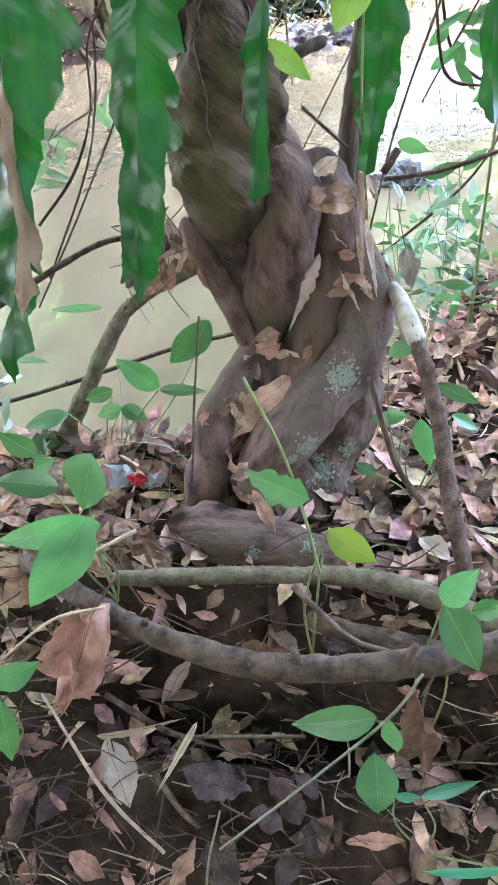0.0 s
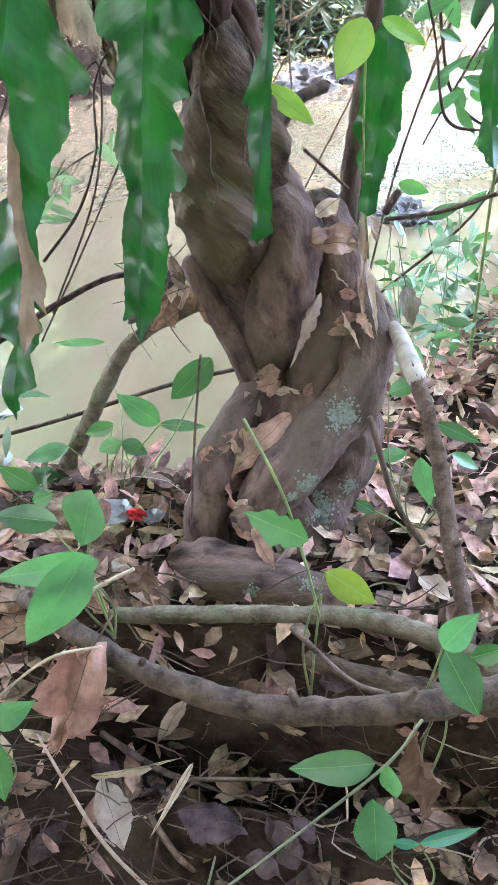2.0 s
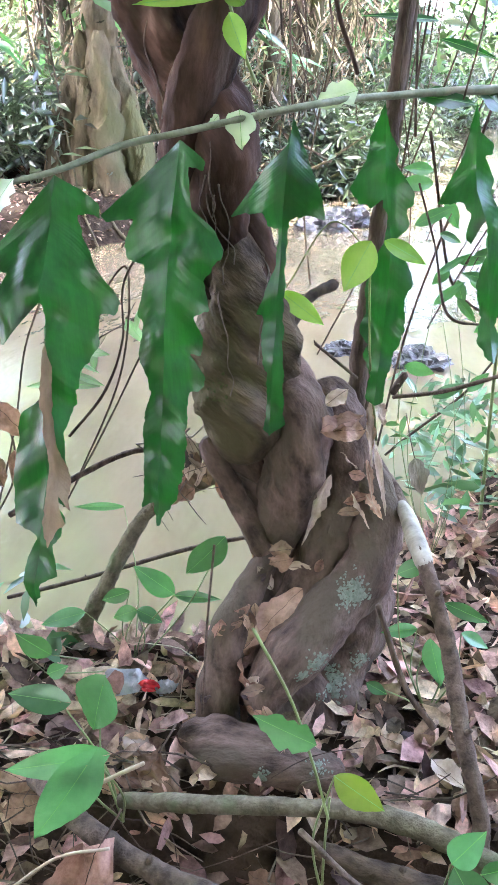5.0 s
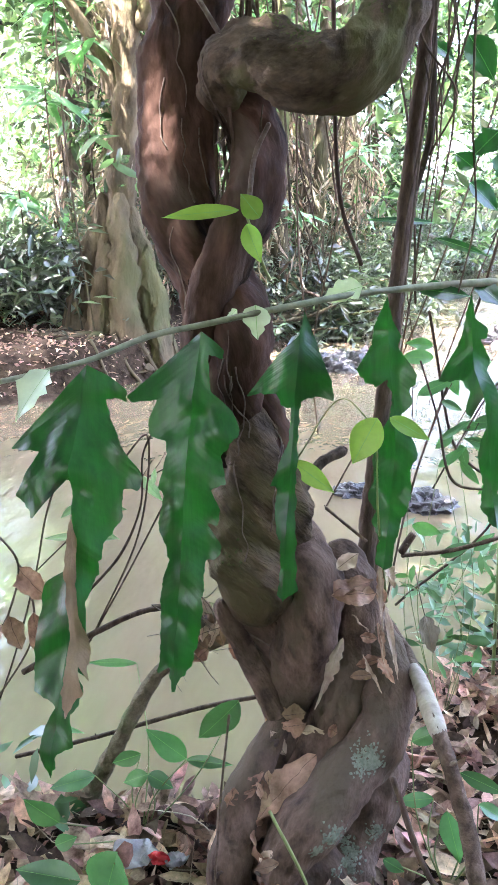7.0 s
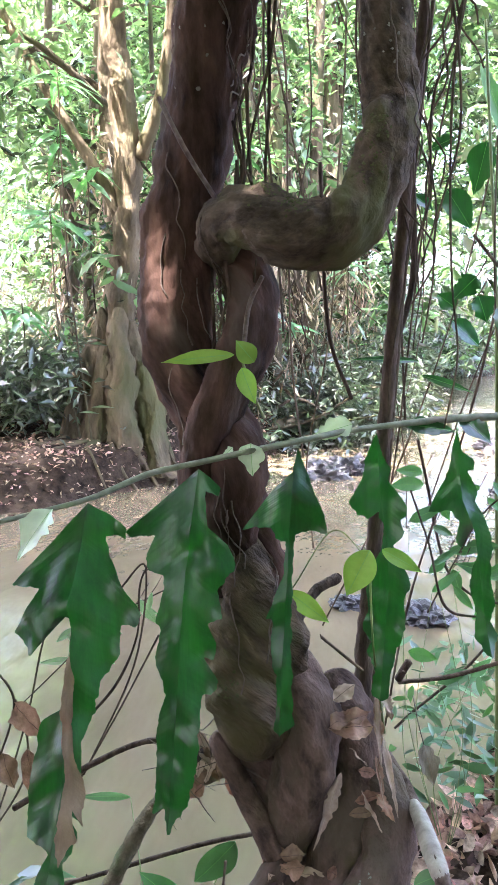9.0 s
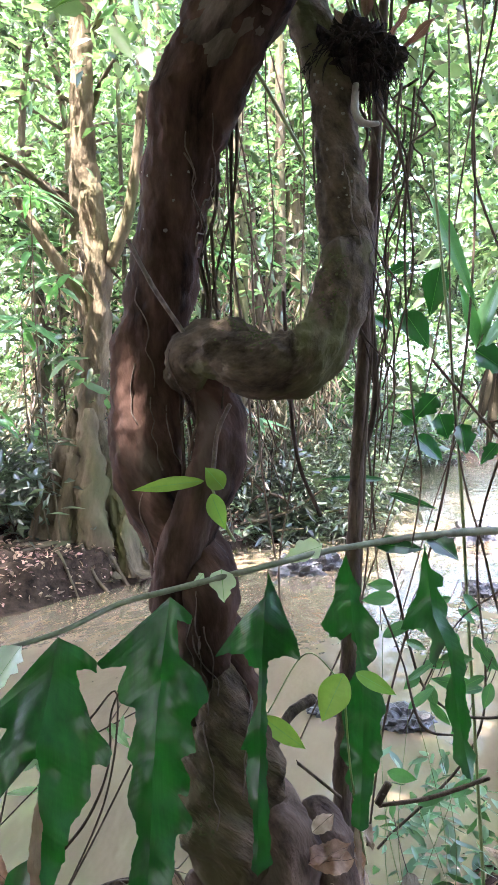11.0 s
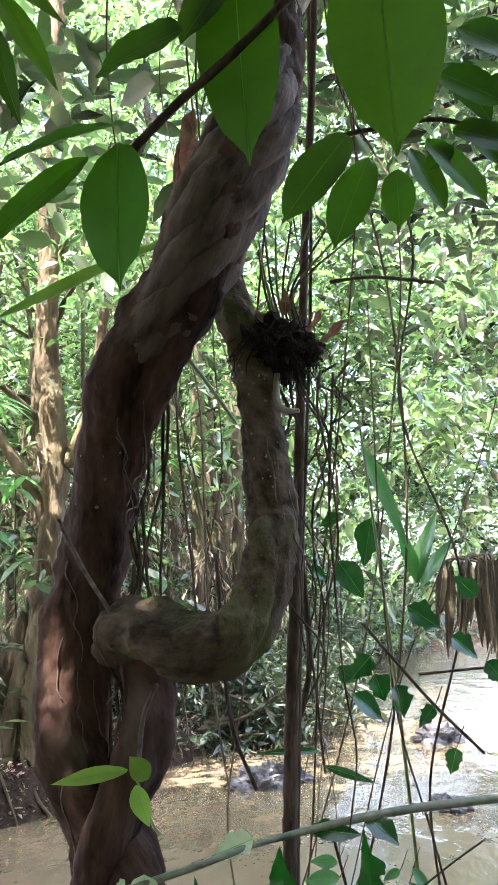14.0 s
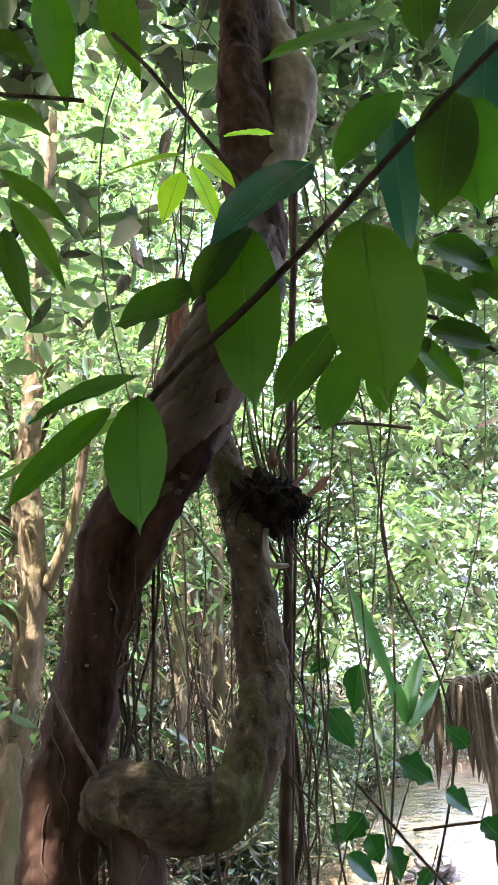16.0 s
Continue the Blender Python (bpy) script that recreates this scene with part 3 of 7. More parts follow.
strand("stem", [(-0.12, 1.5, 1.37, 0.036), (-0.106, 1.46, 1.405, 0.043), (-0.076, 1.41, 1.435, 0.047), (-0.02, 1.375, 1.425, 0.054), (0.04, 1.355, 1.396, 0.06), (0.106, 1.36, 1.402, 0.056), (0.154, 1.38, 1.463, 0.046), (0.177, 1.40, 1.559, 0.042), (0.179, 1.43, 1.611, 0.044), (0.169, 1.44, 1.745, 0.042),
                (0.158, 1.45, 1.881, 0.04), (0.139, 1.46, 1.959, 0.039), (0.108, 1.48, 2.055, 0.036), (0.081, 1.46, 2.12, 0.031)],
       BARK_MOSS, "mossy hooked side stem", lobes=2, depth=0.05, twist=7.0, groove=0.1, fibre=0.1, rough=0.18, rough_scale=26, seg=80, seed=8)
strand("stem", [(0.195, 1.33, 2.416, 0.034), (0.243, 1.34, 2.573, 0.04), (0.295, 1.37, 2.744, 0.047), (0.32, 1.38, 2.897, 0.047), (0.28, 1.43, 3.119, 0.041), (0.24, 1.48, 3.5, 0.04), (0.23, 1.5, 4.2, 0.03)],
       BARK_GREY, "pale grey entwined stem", lobes=2, depth=0.05, twist=5.0, seed=9)
# ridged stems wound round the main stem where it bends
BEND = [(-0.12, 1.47, 1.7, 0.045), (-0.086, 1.43, 1.841, 0.066), (-0.006, 1.37, 1.956, 0.073), (0.06, 1.33, 2.038, 0.074), (0.111, 1.30, 2.143, 0.078), (0.174, 1.30, 2.283, 0.075), (0.204, 1.33, 2.43, 0.058), (0.208, 1.35, 2.55, 0.035)]
for k in range(6):
    strand("stem", rope([(x, y, z, r * min(1.0, 0.72 + 0.05 * (k * 5 % 6) + 0.1 * q)) for q, (x, y, z, r) in enumerate(BEND)], 1.5, 0.4 + 1.0472 * k, 0.46, 0.66), BARK_BEND, "", seg=32, lobes=2, depth=0.08, twist=9.0, groove=0.1, fibre=0.12, seed=20 + k)

skin_v, skin_f = [], []
for v, f in SKIN:
    n0 = len(skin_v)
    skin_v += [tuple(p) for p in v]
    skin_f += [tuple(i + n0 for i in q) for q in f]
SKIN_TREE = BVHTree.FromPolygons(skin_v, skin_f)


def on_skin(x, z, y0=0.3):
    """The point of the liana's front at (x, z), with its normal."""
    hit, nor, _, _ = SKIN_TREE.ray_cast(Vector((x, y0, z)), Vector((0, 1, 0)))
    return (hit, nor) if hit else (Vector((x, 1.4, z)), Vector((0, -1, 0)))


def crust(name, x, z, size, count, material, seed, label=""):
    """A patch of small crusty flakes on the liana."""
    rnd = random.Random(seed)
    verts, faces = [], []
    for _ in range(count):
        hit, nor, _, _ = SKIN_TREE.ray_cast(Vector((x + rnd.gauss(0, size), 0.3, z + rnd.gauss(0, size))), Vector((0, 1, 0)))
        if not hit:
            continue
        r = rnd.uniform(0.0012, 0.0036)
        a = nor.orthogonal().normalized()
        b = nor.cross(a)
        n0, m = len(verts), 8
        verts.append(hit + nor * 0.0011)
        for k in range(m):
            q = r * rnd.uniform(0.5, 1.3)
            verts.append(hit + nor * 0.0004 + a * q * math.cos(6.283 * k / m) + b * q * math.sin(6.283 * k / m))
        faces += [(n0, n0 + 1 + k, n0 + 1 + (k + 1) % m) for k in range(m)]
    return on(liana, tagged(mesh_ob(name, verts, faces, material, None, label), kind="stuff"))


for k, (x, z, s, c) in enumerate(((0.175, 0.294, 0.011, 40), (0.19, 0.285, 0.006, 14), (0.128, 0.203, 0.008, 22), (0.1, 0.185, 0.005, 8), (0.15, 0.085, 0.012, 44), (0.048, 0.075, 0.005, 9), (0.2, 0.12, 0.009, 14))):
    crust("lichen", x, z, s, 7 * c, LICHEN, 50 + k, "pale green crusty lichen")
for k, (x, z, s, c) in enumerate(((0.0, 1.478, 0.018, 34), (0.04, 1.448, 0.012, 44), (0.15, 1.5, 0.016, 14), (0.16, 1.56, 0.016, 12), (-0.08, 0.63, 0.018, 12))):
    crust("moss", x, z, s, 3 * c, MOSS, 80 + k, "green moss cushion")
for k, (x, z, s, c) in enumerate(((0.17, 1.7, 0.04, 26), (0.16, 1.85, 0.03, 14), (-0.1, 1.7, 0.05, 14))):
    crust("lichen", x, z, s, c, LICHEN_GREY, 90 + k, "pale grey crusty lichen")

# fine rootlets that creep down the stems
rnd = random.Random(5)
for k in range(22):
    x0, z0 = rnd.choice(((-0.17, 1.5), (-0.19, 1.35), (-0.16, 1.25), (-0.1, 1.75), (-0.06, 0.95), (-0.02, 0.75), (-0.05, 1.85), (0.16, 1.65)))
    x, z = x0 + rnd.gauss(0, 0.03), z0 + rnd.gauss(0, 0.08)
    pts = []
    for s in range(rnd.randint(5, 9)):
        hit, nor = on_skin(x, z)
        pts.append((*(hit + nor * 0.0015), rnd.uniform(0.0008, 0.0018)))
        x += rnd.gauss(0.002, 0.006)
        z -= 0.022
    strand_ob = tube("rootlet", pts, ROOTLET, None, "", seg=5, step=0.008)
    on(liana, strand_ob)

hv, hf = [], []
for k in range(16):                       # dead roots that hang in a tangle below the bulge
    p = np.array([rnd.uniform(-0.17, -0.07), rnd.uniform(1.38, 1.46), rnd.uniform(0.46, 0.56)])
    d = np.array([rnd.gauss(-0.02, 0.05), rnd.gauss(0, 0.02), -rnd.uniform(0.05, 0.2)])
    r = rnd.uniform(0.0007, 0.002)
    v, f = tube_geo([(*p, r), (*(p + d * 0.4 + np.array([rnd.gauss(0, 0.03), rnd.gauss(0, 0.02), 0])), r), (*(p + d * 0.7 + np.array([rnd.gauss(0, 0.03), 0, 0])), r), (*(p + d), r * 0.5)], step=0.02, seg=5)
    n0 = len(hv)
    hv += v
    hf += [tuple(i + n0 for i in q) for q in f]
on(liana, tagged(mesh_ob("rootlet_tangle", hv, hf, ROOTLET, None, "tangle of dead brown rootlets"), kind="stuff"))

# slender upright stem rising from the shoulder of the plait
slim = empty("slender_stem", "slender dark woody stem rising straight beside the liana", "vine", (0.157, 1.55, 0.0))
on(slim, tube("stem", [(0.15, 1.55, -0.05, 0.02), (0.157, 1.55, 0.56, 0.018), (0.165, 1.55, 0.75, 0.015), (0.181, 1.55, 0.971, 0.014), (0.2, 1.56, 1.3, 0.0125), (0.225, 1.56, 1.645, 0.0105), (0.26, 1.54, 2.131, 0.0085), (0.32, 1.5, 2.9, 0.008), (0.4, 1.5, 4.5, 0.01)], VINE, None, rough=0.2, rough_scale=40, seg=12))
on(slim, tube("stem", [(0.17, 1.57, -0.05, 0.008), (0.176, 1.57, 0.6, 0.007), (0.196, 1.57, 1.0, 0.005), (0.226, 1.575, 1.5, 0.004), (0.272, 1.56, 2.1, 0.0035), (0.3, 1.53, 2.8, 0.005)], VINE, None, rough=0.2, rough_scale=50, seg=8))


def stick(name, label, category, pts, material=None, knots=0, group="", **kw):
    """A branch with its stem and the stubs of broken side twigs as parts."""
    top = empty(name, label, category, pts[0][:3], group)
    on(top, tube("stem", pts, material or STICK, None, **{**dict(rough=0.2, rough_scale=45, seg=12, step=0.01), **kw}))
    c = spline(pts, 0.02)
    rnd = random.Random(int(abs(pts[0][0]) * 1000) + 7)
    for _ in range(knots):
        p = c[rnd.randrange(len(c) // 8, max(len(c) // 8 + 1, len(c) - len(c) // 8))]
        a = rnd.uniform(0, 6.28)
        d = np.array([0.3 * math.cos(a), 0.6 * math.sin(a) - 0.2, abs(math.cos(a))]) * rnd.uniform(1.2, 2.6) * p[3]
        q = p[:3] + d
        on(top, tube("twig_stub", [(*p[:3], p[3] * 0.5), (*(p[:3] + d * 0.6), p[3] * 0.36), (*q, p[3] * 0.25)], material or STICK, None, seg=8, step=0.006))
    return top


stick("fallen_branch", "greenish grey fallen branch lying across the bank", "branch", [(-0.161, 1.0, 0.075, 0.012), (-0.038, 0.97, 0.124, 0.014), (0.107, 0.97, 0.146, 0.013), (0.222, 0.97, 0.153, 0.015), (0.318, 0.95, 0.151, 0.016), (0.421, 0.9, 0.151, 0.017), (0.7, 0.85, 0.1, 0.018), (0.9, 0.85, -0.4, 0.018)], STICK_GREEN, 4, seed=1)
stick("surface_root", "bowed brown root arching over the hollow bank", "root", [(-0.36, 1.1, -0.02, 0.014), (-0.283, 0.98, 0.11, 0.014), (-0.164, 0.88, 0.156, 0.016), (-0.096, 0.86, 0.135, 0.016), (-0.01, 0.83, 0.136, 0.017), (0.086, 0.8, 0.15, 0.018), (0.166, 0.8, 0.154, 0.0175), (0.25, 0.8, 0.173, 0.018), (0.335, 0.82, 0.178, 0.019), (0.42, 0.86, 0.17, 0.019), (0.55, 1.0, 0.0, 0.02)], None, 5, seed=2)
stick("leaning_branch", "grey green branch leaning over the water", "branch", [(-0.47, 1.39, -0.12, 0.022), (-0.422, 1.42, -0.032, 0.021), (-0.346, 1.46, 0.12, 0.018), (-0.284, 1.5, 0.247, 0.016), (-0.231, 1.52, 0.314, 0.014), (-0.127, 1.5, 0.387, 0.015), (-0.06, 1.46, 0.43, 0.013)], STICK_GREEN, 3, seed=3)
sap = stick("bent_sapling", "grey bent sapling stem with a bare white stretch", "sapling", [(0.204, 1.5, 0.457, 0.011), (0.248, 1.45, 0.406, 0.013), (0.291, 1.27, 0.381, 0.013), (0.336, 1.2, 0.269, 0.0135), (0.361, 1.12, 0.175, 0.014), (0.396, 1.05, 0.06, 0.014), (0.4, 1.05, -0.1, 0.015)], None, 3, seed=4)
on(sap, tube("bare_wood", [(0.253, 1.43, 0.405, 0.011), (0.262, 1.395, 0.403, 0.0145), (0.276, 1.332, 0.394, 0.017), (0.288, 1.28, 0.385, 0.0155), (0.293, 1.265, 0.378, 0.01)], BARE_WOOD, None, "bare bleached wood", seg=12, rough=0.06, rough_scale=40))
stick("snag", "dark broken branch stub above the water", "branch", [(0.03, 1.5, 0.70, 0.009), (0.06, 1.56, 0.745, 0.0095), (0.099, 1.6, 0.762, 0.012), (0.103, 1.603, 0.764, 0.009)], VINE)
stick("dead_root", "dark buried root under the bowed branch", "root", [(0.15, 1.02, 0.0, 0.014), (0.25, 0.98, 0.015, 0.019), (0.33, 0.965, 0.022, 0.017), (0.4, 0.95, 0.03, 0.02), (0.6, 0.98, -0.02, 0.02)], BARK_BOLE, 3, seed=9)

# ---------------------------------------------------------------- the drooping palm frond
frond = empty("palm_frond", "drooping palm frond with dark green ragged fishtail leaflets", "palm frond", (0.0, 1.35, 1.05))


def on_frond(ob):
    return on(frond, ob)


on_frond(tube("midrib", [(-0.75, 0.95, 0.89, 0.0035), (-0.41, 1.13, 0.959, 0.004), (-0.33, 1.18, 0.975, 0.004), (-0.258, 1.22, 0.992, 0.0045), (-0.187, 1.28, 1.02, 0.005), (-0.116, 1.31, 1.035, 0.005), (0.04, 1.36, 1.067, 0.0055), (0.166, 1.45, 1.083, 0.0055), (0.422, 1.6, 1.092, 0.008), (0.9, 1.9, 1.06, 0.01)], PALM_STEM, None, "pale green rachis", seg=10, rough=0.06, rough_scale=60))


def leaflet(at, lean, spine, left, right, material=PALM_LEAF, seed=0, name="leaflet", label="", fold=0.38):
    """A ragged leaflet hanging from at: spine and both edges as (aside, drop) in metres; ribs fan out from the spine to the edges."""
    total = spine[-1][1]
    sx, sd = [p[0] for p in spine], [p[1] for p in spine]
    verts, faces = [], []
    rows, cols = 260, 9
    for side, edge in ((-1, left), (1, right)):
        e = np.array(edge, float)
        run = np.concatenate([[0], np.cumsum(np.linalg.norm(np.diff(e, axis=0), axis=1))])
        s = np.linspace(0, run[-1], rows)
        ex, ed = np.interp(s, run, e[:, 0]), np.interp(s, run, e[:, 1])
        soft = np.array([0.2, 0.6, 0.2])
        ex[1:-1], ed[1:-1] = np.convolve(ex, soft, "valid"), np.convolve(ed, soft, "valid")
        for i in range(1, rows - 1):                       # torn, toothed margin
            k = 0.0022 * noise.noise(Vector((s[i] * 120, seed * 3.0, side))) + 0.003 * noise.noise(Vector((s[i] * 45, seed * 3.0, side + 5)))
            ex[i] += k * side
            ed[i] += 1.2 * k
        root = ed - 0.85 * np.abs(ex - np.interp(ed, sd, sx))
        root = np.clip(0.5 * (np.maximum.accumulate(root) + np.minimum.accumulate(root[::-1])[::-1]), 0, total)
        root = np.maximum.accumulate(np.convolve(np.pad(root, 6, "edge"), np.ones(13) / 13, "valid"))
        root[0], root[-1] = 0, total
        n0 = len(verts)
        for i in range(rows):
            rx = float(np.interp(root[i], sd, sx))
            for j in range(cols):
                u = j / (cols - 1)
                x, d = rx + (ex[i] - rx) * u, root[i] + (ed[i] - root[i]) * u
                out = abs(ex[i] - rx) * u
                rib = 0.00012 * math.sin(root[i] * 130 + seed + 5 * noise.noise(Vector((root[i] * 12, seed * 2.0, side)))) * min(1, out / 0.03) + 0.00016 * math.sin(root[i] * 520 + 2 * noise.noise(Vector((root[i] * 40, seed, 0)))) * min(1, out / 0.02) + 0.00012 * math.sin(root[i] * 1450) * min(1, out / 0.02)
                sag = 0.03 * noise.noise(Vector((x * 9, d * 7, seed * 3.3))) + 0.015 * noise.noise(Vector((x * 26, d * 22, seed * 1.3)))
                y = lean * d / total + fold * out - 2.2 * out * out - 0.006 + rib + sag
                verts.append((at[0] + x, at[1] + y, at[2] - d))
        for i in range(rows - 1):
            for j in range(cols - 1):
                q = n0 + i * cols + j
                faces.append((q, q + 1, q + cols + 1, q + cols))
    return on_frond(mesh_ob(name, verts, faces, material, None, label))


oldest = leaflet((-0.259, 1.21, 0.987), -0.17, [(0, 0), (-0.014, 0.139), (-0.005, 0.23), (-0.006, 0.299), (-0.008, 0.391), (-0.012, 0.482), (-0.02, 0.583)],
        [(0, 0), (-0.118, 0.128), (-0.063, 0.124), (-0.101, 0.19), (-0.066, 0.217), (-0.035, 0.164), (-0.013, 0.159), (-0.009, 0.207), (-0.014, 0.3), (-0.051, 0.314), (-0.063, 0.384), (-0.058, 0.47), (-0.038, 0.464), (-0.016, 0.477), (-0.035, 0.511), (-0.037, 0.548), (-0.02, 0.583)],
        [(0, 0), (0.058, 0.038), (0.056, 0.055), (0.025, 0.051), (0.032, 0.082), (0.087, 0.162), (0.085, 0.179), (0.055, 0.181), (0.06, 0.22), (0.034, 0.256), (0.03, 0.296), (0.014, 0.334), (0.021, 0.388), (0.026, 0.438), (0.011, 0.423), (0.021, 0.461), (0.008, 0.491), (0.016, 0.53), (-0.009, 0.539), (-0.02, 0.583)], seed=1)
leaflet((-0.109, 1.31, 1.027), -0.12, [(0, 0), (-0.015, 0.161), (-0.019, 0.3), (-0.025, 0.428), (-0.03, 0.564)],
        [(0, 0), (-0.118, 0.103), (-0.106, 0.111), (-0.069, 0.107), (-0.083, 0.146), (-0.077, 0.164), (-0.051, 0.169), (-0.049, 0.188), (-0.061, 0.239), (-0.051, 0.251), (-0.063, 0.303), (-0.046, 0.333), (-0.044, 0.359), (-0.057, 0.405), (-0.054, 0.463), (-0.055, 0.538), (-0.039, 0.533), (-0.03, 0.564)],
        [(0, 0), (0.038, 0.026), (0.036, 0.039), (0.013, 0.032), (0.018, 0.092), (0.052, 0.121), (0.065, 0.151), (0.035, 0.19), (0.047, 0.233), (0.021, 0.24), (0.036, 0.277), (0.032, 0.302), (0.014, 0.301), (0.04, 0.333), (0.035, 0.353), (0.013, 0.361), (0.016, 0.43), (0.007, 0.489), (-0.001, 0.525), (-0.03, 0.564)], seed=2)
leaflet((0.044, 1.36, 1.059), -0.07, [(0, 0), (-0.01, 0.145), (-0.01, 0.195), (-0.015, 0.335), (-0.019, 0.474)],
        [(0, 0), (-0.004, 0.037), (-0.039, 0.071), (-0.091, 0.142), (-0.042, 0.133), (-0.033, 0.152), (-0.016, 0.154), (-0.016, 0.201), (-0.044, 0.279), (-0.035, 0.281), (-0.035, 0.336), (-0.024, 0.364), (-0.024, 0.422), (-0.029, 0.463), (-0.019, 0.474)],
        [(0, 0), (0.015, 0.037), (0.048, 0.111), (0.051, 0.142), (0.03, 0.136), (-0.002, 0.142), (-0.002, 0.195), (-0.003, 0.295), (0.001, 0.385), (0.004, 0.454), (-0.019, 0.474)], seed=3)
leaflet((0.172, 1.45, 1.075), -0.01, [(0, 0), (0.009, 0.12), (0.023, 0.197), (0.026, 0.282), (0.022, 0.378), (0.017, 0.478)],
        [(0, 0), (-0.018, 0.046), (-0.022, 0.08), (-0.046, 0.122), (-0.03, 0.145), (-0.01, 0.152), (0.006, 0.139), (0.017, 0.167), (0.013, 0.203), (-0.004, 0.235), (-0.012, 0.285), (-0.006, 0.322), (-0.018, 0.348), (-0.001, 0.373), (-0.009, 0.393), (0.007, 0.424), (0.001, 0.471), (0.017, 0.478)],
        [(0, 0), (0.009, 0.039), (0.026, 0.067), (0.021, 0.085), (0.056, 0.13), (0.053, 0.147), (0.044, 0.154), (0.052, 0.178), (0.034, 0.2), (0.06, 0.25), (0.065, 0.269), (0.053, 0.293), (0.058, 0.343), (0.047, 0.382), (0.034, 0.429), (0.032, 0.475), (0.017, 0.478)], seed=4)
leaflet((0.315, 1.55, 1.076), -0.05, [(0, 0), (0.014, 0.131), (0.036, 0.185), (0.052, 0.295), (0.073, 0.414)],
        [(0, 0), (-0.008, 0.065), (-0.017, 0.096), (-0.046, 0.157), (-0.026, 0.156), (-0.005, 0.15), (0.008, 0.173), (0.003, 0.204), (0.012, 0.22), (0.018, 0.173), (0.03, 0.17), (0.044, 0.221), (0.032, 0.259), (0.031, 0.296), (0.044, 0.333), (0.043, 0.384), (0.073, 0.414)],
        [(0, 0), (0.012, 0.047), (0.034, 0.061), (0.035, 0.079), (0.023, 0.082), (0.044, 0.118), (0.038, 0.136), (0.056, 0.166), (0.069, 0.201), (0.067, 0.269), (0.078, 0.318), (0.072, 0.356), (0.086, 0.381), (0.073, 0.414)], seed=5)
strip = leaflet((-0.266, 1.155, 0.778), -0.115, [(0, 0), (0.005, 0.076), (0.015, 0.129), (0.019, 0.182), (0.017, 0.234), (0.017, 0.265)],
        [(0, 0), (-0.007, 0.028), (-0.005, 0.088), (0.007, 0.172), (0.007, 0.214), (0.005, 0.24), (0.017, 0.265)],
        [(0, 0), (0.01, 0.032), (0.018, 0.118), (0.036, 0.17), (0.044, 0.218), (0.026, 0.202), (0.037, 0.236), (0.017, 0.265)], PALM_DRY, 8, "dry_strip", "dry brown withered strip", 0.15)
strip.parent = oldest
strip.matrix_parent_inverse = Matrix()

# ---------------------------------------------------------------- leaves and small plants
def blade(base, tip, width, material, parent, seed=0, facing=(0.0, -1.0, 0.55), vein=None, name="leaf", label="", n=22, **kw):
    """A leaf from base to tip whose face turns to facing, with a raised midrib."""
    rnd = random.Random(seed + int(1000 * abs(base[0] + tip[2])))
    b, t = Vector(base), Vector(tip)
    up = Vector(facing) + Vector((rnd.gauss(0, 0.3), rnd.gauss(0, 0.15), rnd.gauss(0, 0.25)))
    if kw.get("holes") and n == 22:
        n = 11
    opts = {**dict(fold=0.22, droop=rnd.uniform(0.03, 0.12), wave=0.03, seed=seed, cols=3, n=n), **kw}
    length = (t - b).length
    m = frame_at(b, t - b, up)
    v, f = place(leaf_geo(length, width, **opts), m)
    n0, cols = len(v), opts["cols"]
    row = 2 * cols + 1
    nz = (m.to_3x3() @ Vector((0, 0, 1))) * 0.0008
    side = (m.to_3x3() @ Vector((1, 0, 0)))
    veins = []
    for i in range(opts["n"] + 1):
        w = max(0.0004, width * 0.009 * (1 - i / opts["n"]))
        c = v[i * row + cols]
        v += [c - side * w + nz, c + side * w + nz]
    for i in range(opts["n"]):
        a = n0 + 2 * i
        veins.append((a, a + 1, a + 3, a + 2))
    ob = on(parent, mesh_ob(name, v[:n0], f, material, None, label))
    if vein is not material:
        rib = mesh_ob("midrib", v[n0:], [tuple(i - n0 for i in q) for q in veins], vein or VEIN)
        rib.parent = ob
    return ob


def plant(name, label, category, at, stems, leaves, leaf_mat, stem_mat=None, group="", **kw):
    """A small plant: stems (lists of x, y, z, radius) and leaves (base, tip, width)."""
    top = empty(name, label, category, at, group)
    for s in stems:
        on(top, tube("stem", s, stem_mat or GREEN_STEM, None, seg=7, step=0.012, rough=0.1, rough_scale=60))
    for k, (b, t, w) in enumerate(leaves):
        blade(b, t, w, leaf_mat, top, seed=k + 1, **kw)
    return top


def stem_to(root, leaves, r=0.0018, sway=0.02):
    """Stems from one root to the bases of the leaves."""
    out = []
    for k, (b, t, w) in enumerate(leaves):
        mid = [(root[i] + b[i]) / 2 + (sway if i == 0 else 0) * (1 if k % 2 else -1) for i in range(3)]
        out.append([(*root, r * 1.3), (*mid, r), (*b, r * 0.7)])
    return out


def petioles(leaves, r=0.0014):
    """Short stalks from the leaves' bases."""
    return [[(b[0] + 0.02, b[1] + 0.02, b[2] + 0.035, r), (b[0] + 0.008, b[1] + 0.008, b[2] + 0.012, r), (*b, r * 0.8)] for b, t, w in leaves]


lv = [((-0.158, 0.88, 0.279), (-0.23, 0.84, 0.159), 0.07), ((-0.157, 0.9, 0.272), (-0.266, 0.86, 0.268), 0.047), ((-0.182, 1.02, 0.287), (-0.2, 1, 0.212), 0.079), ((-0.268, 1.05, 0.214), (-0.359, 1.05, 0.217), 0.046)]
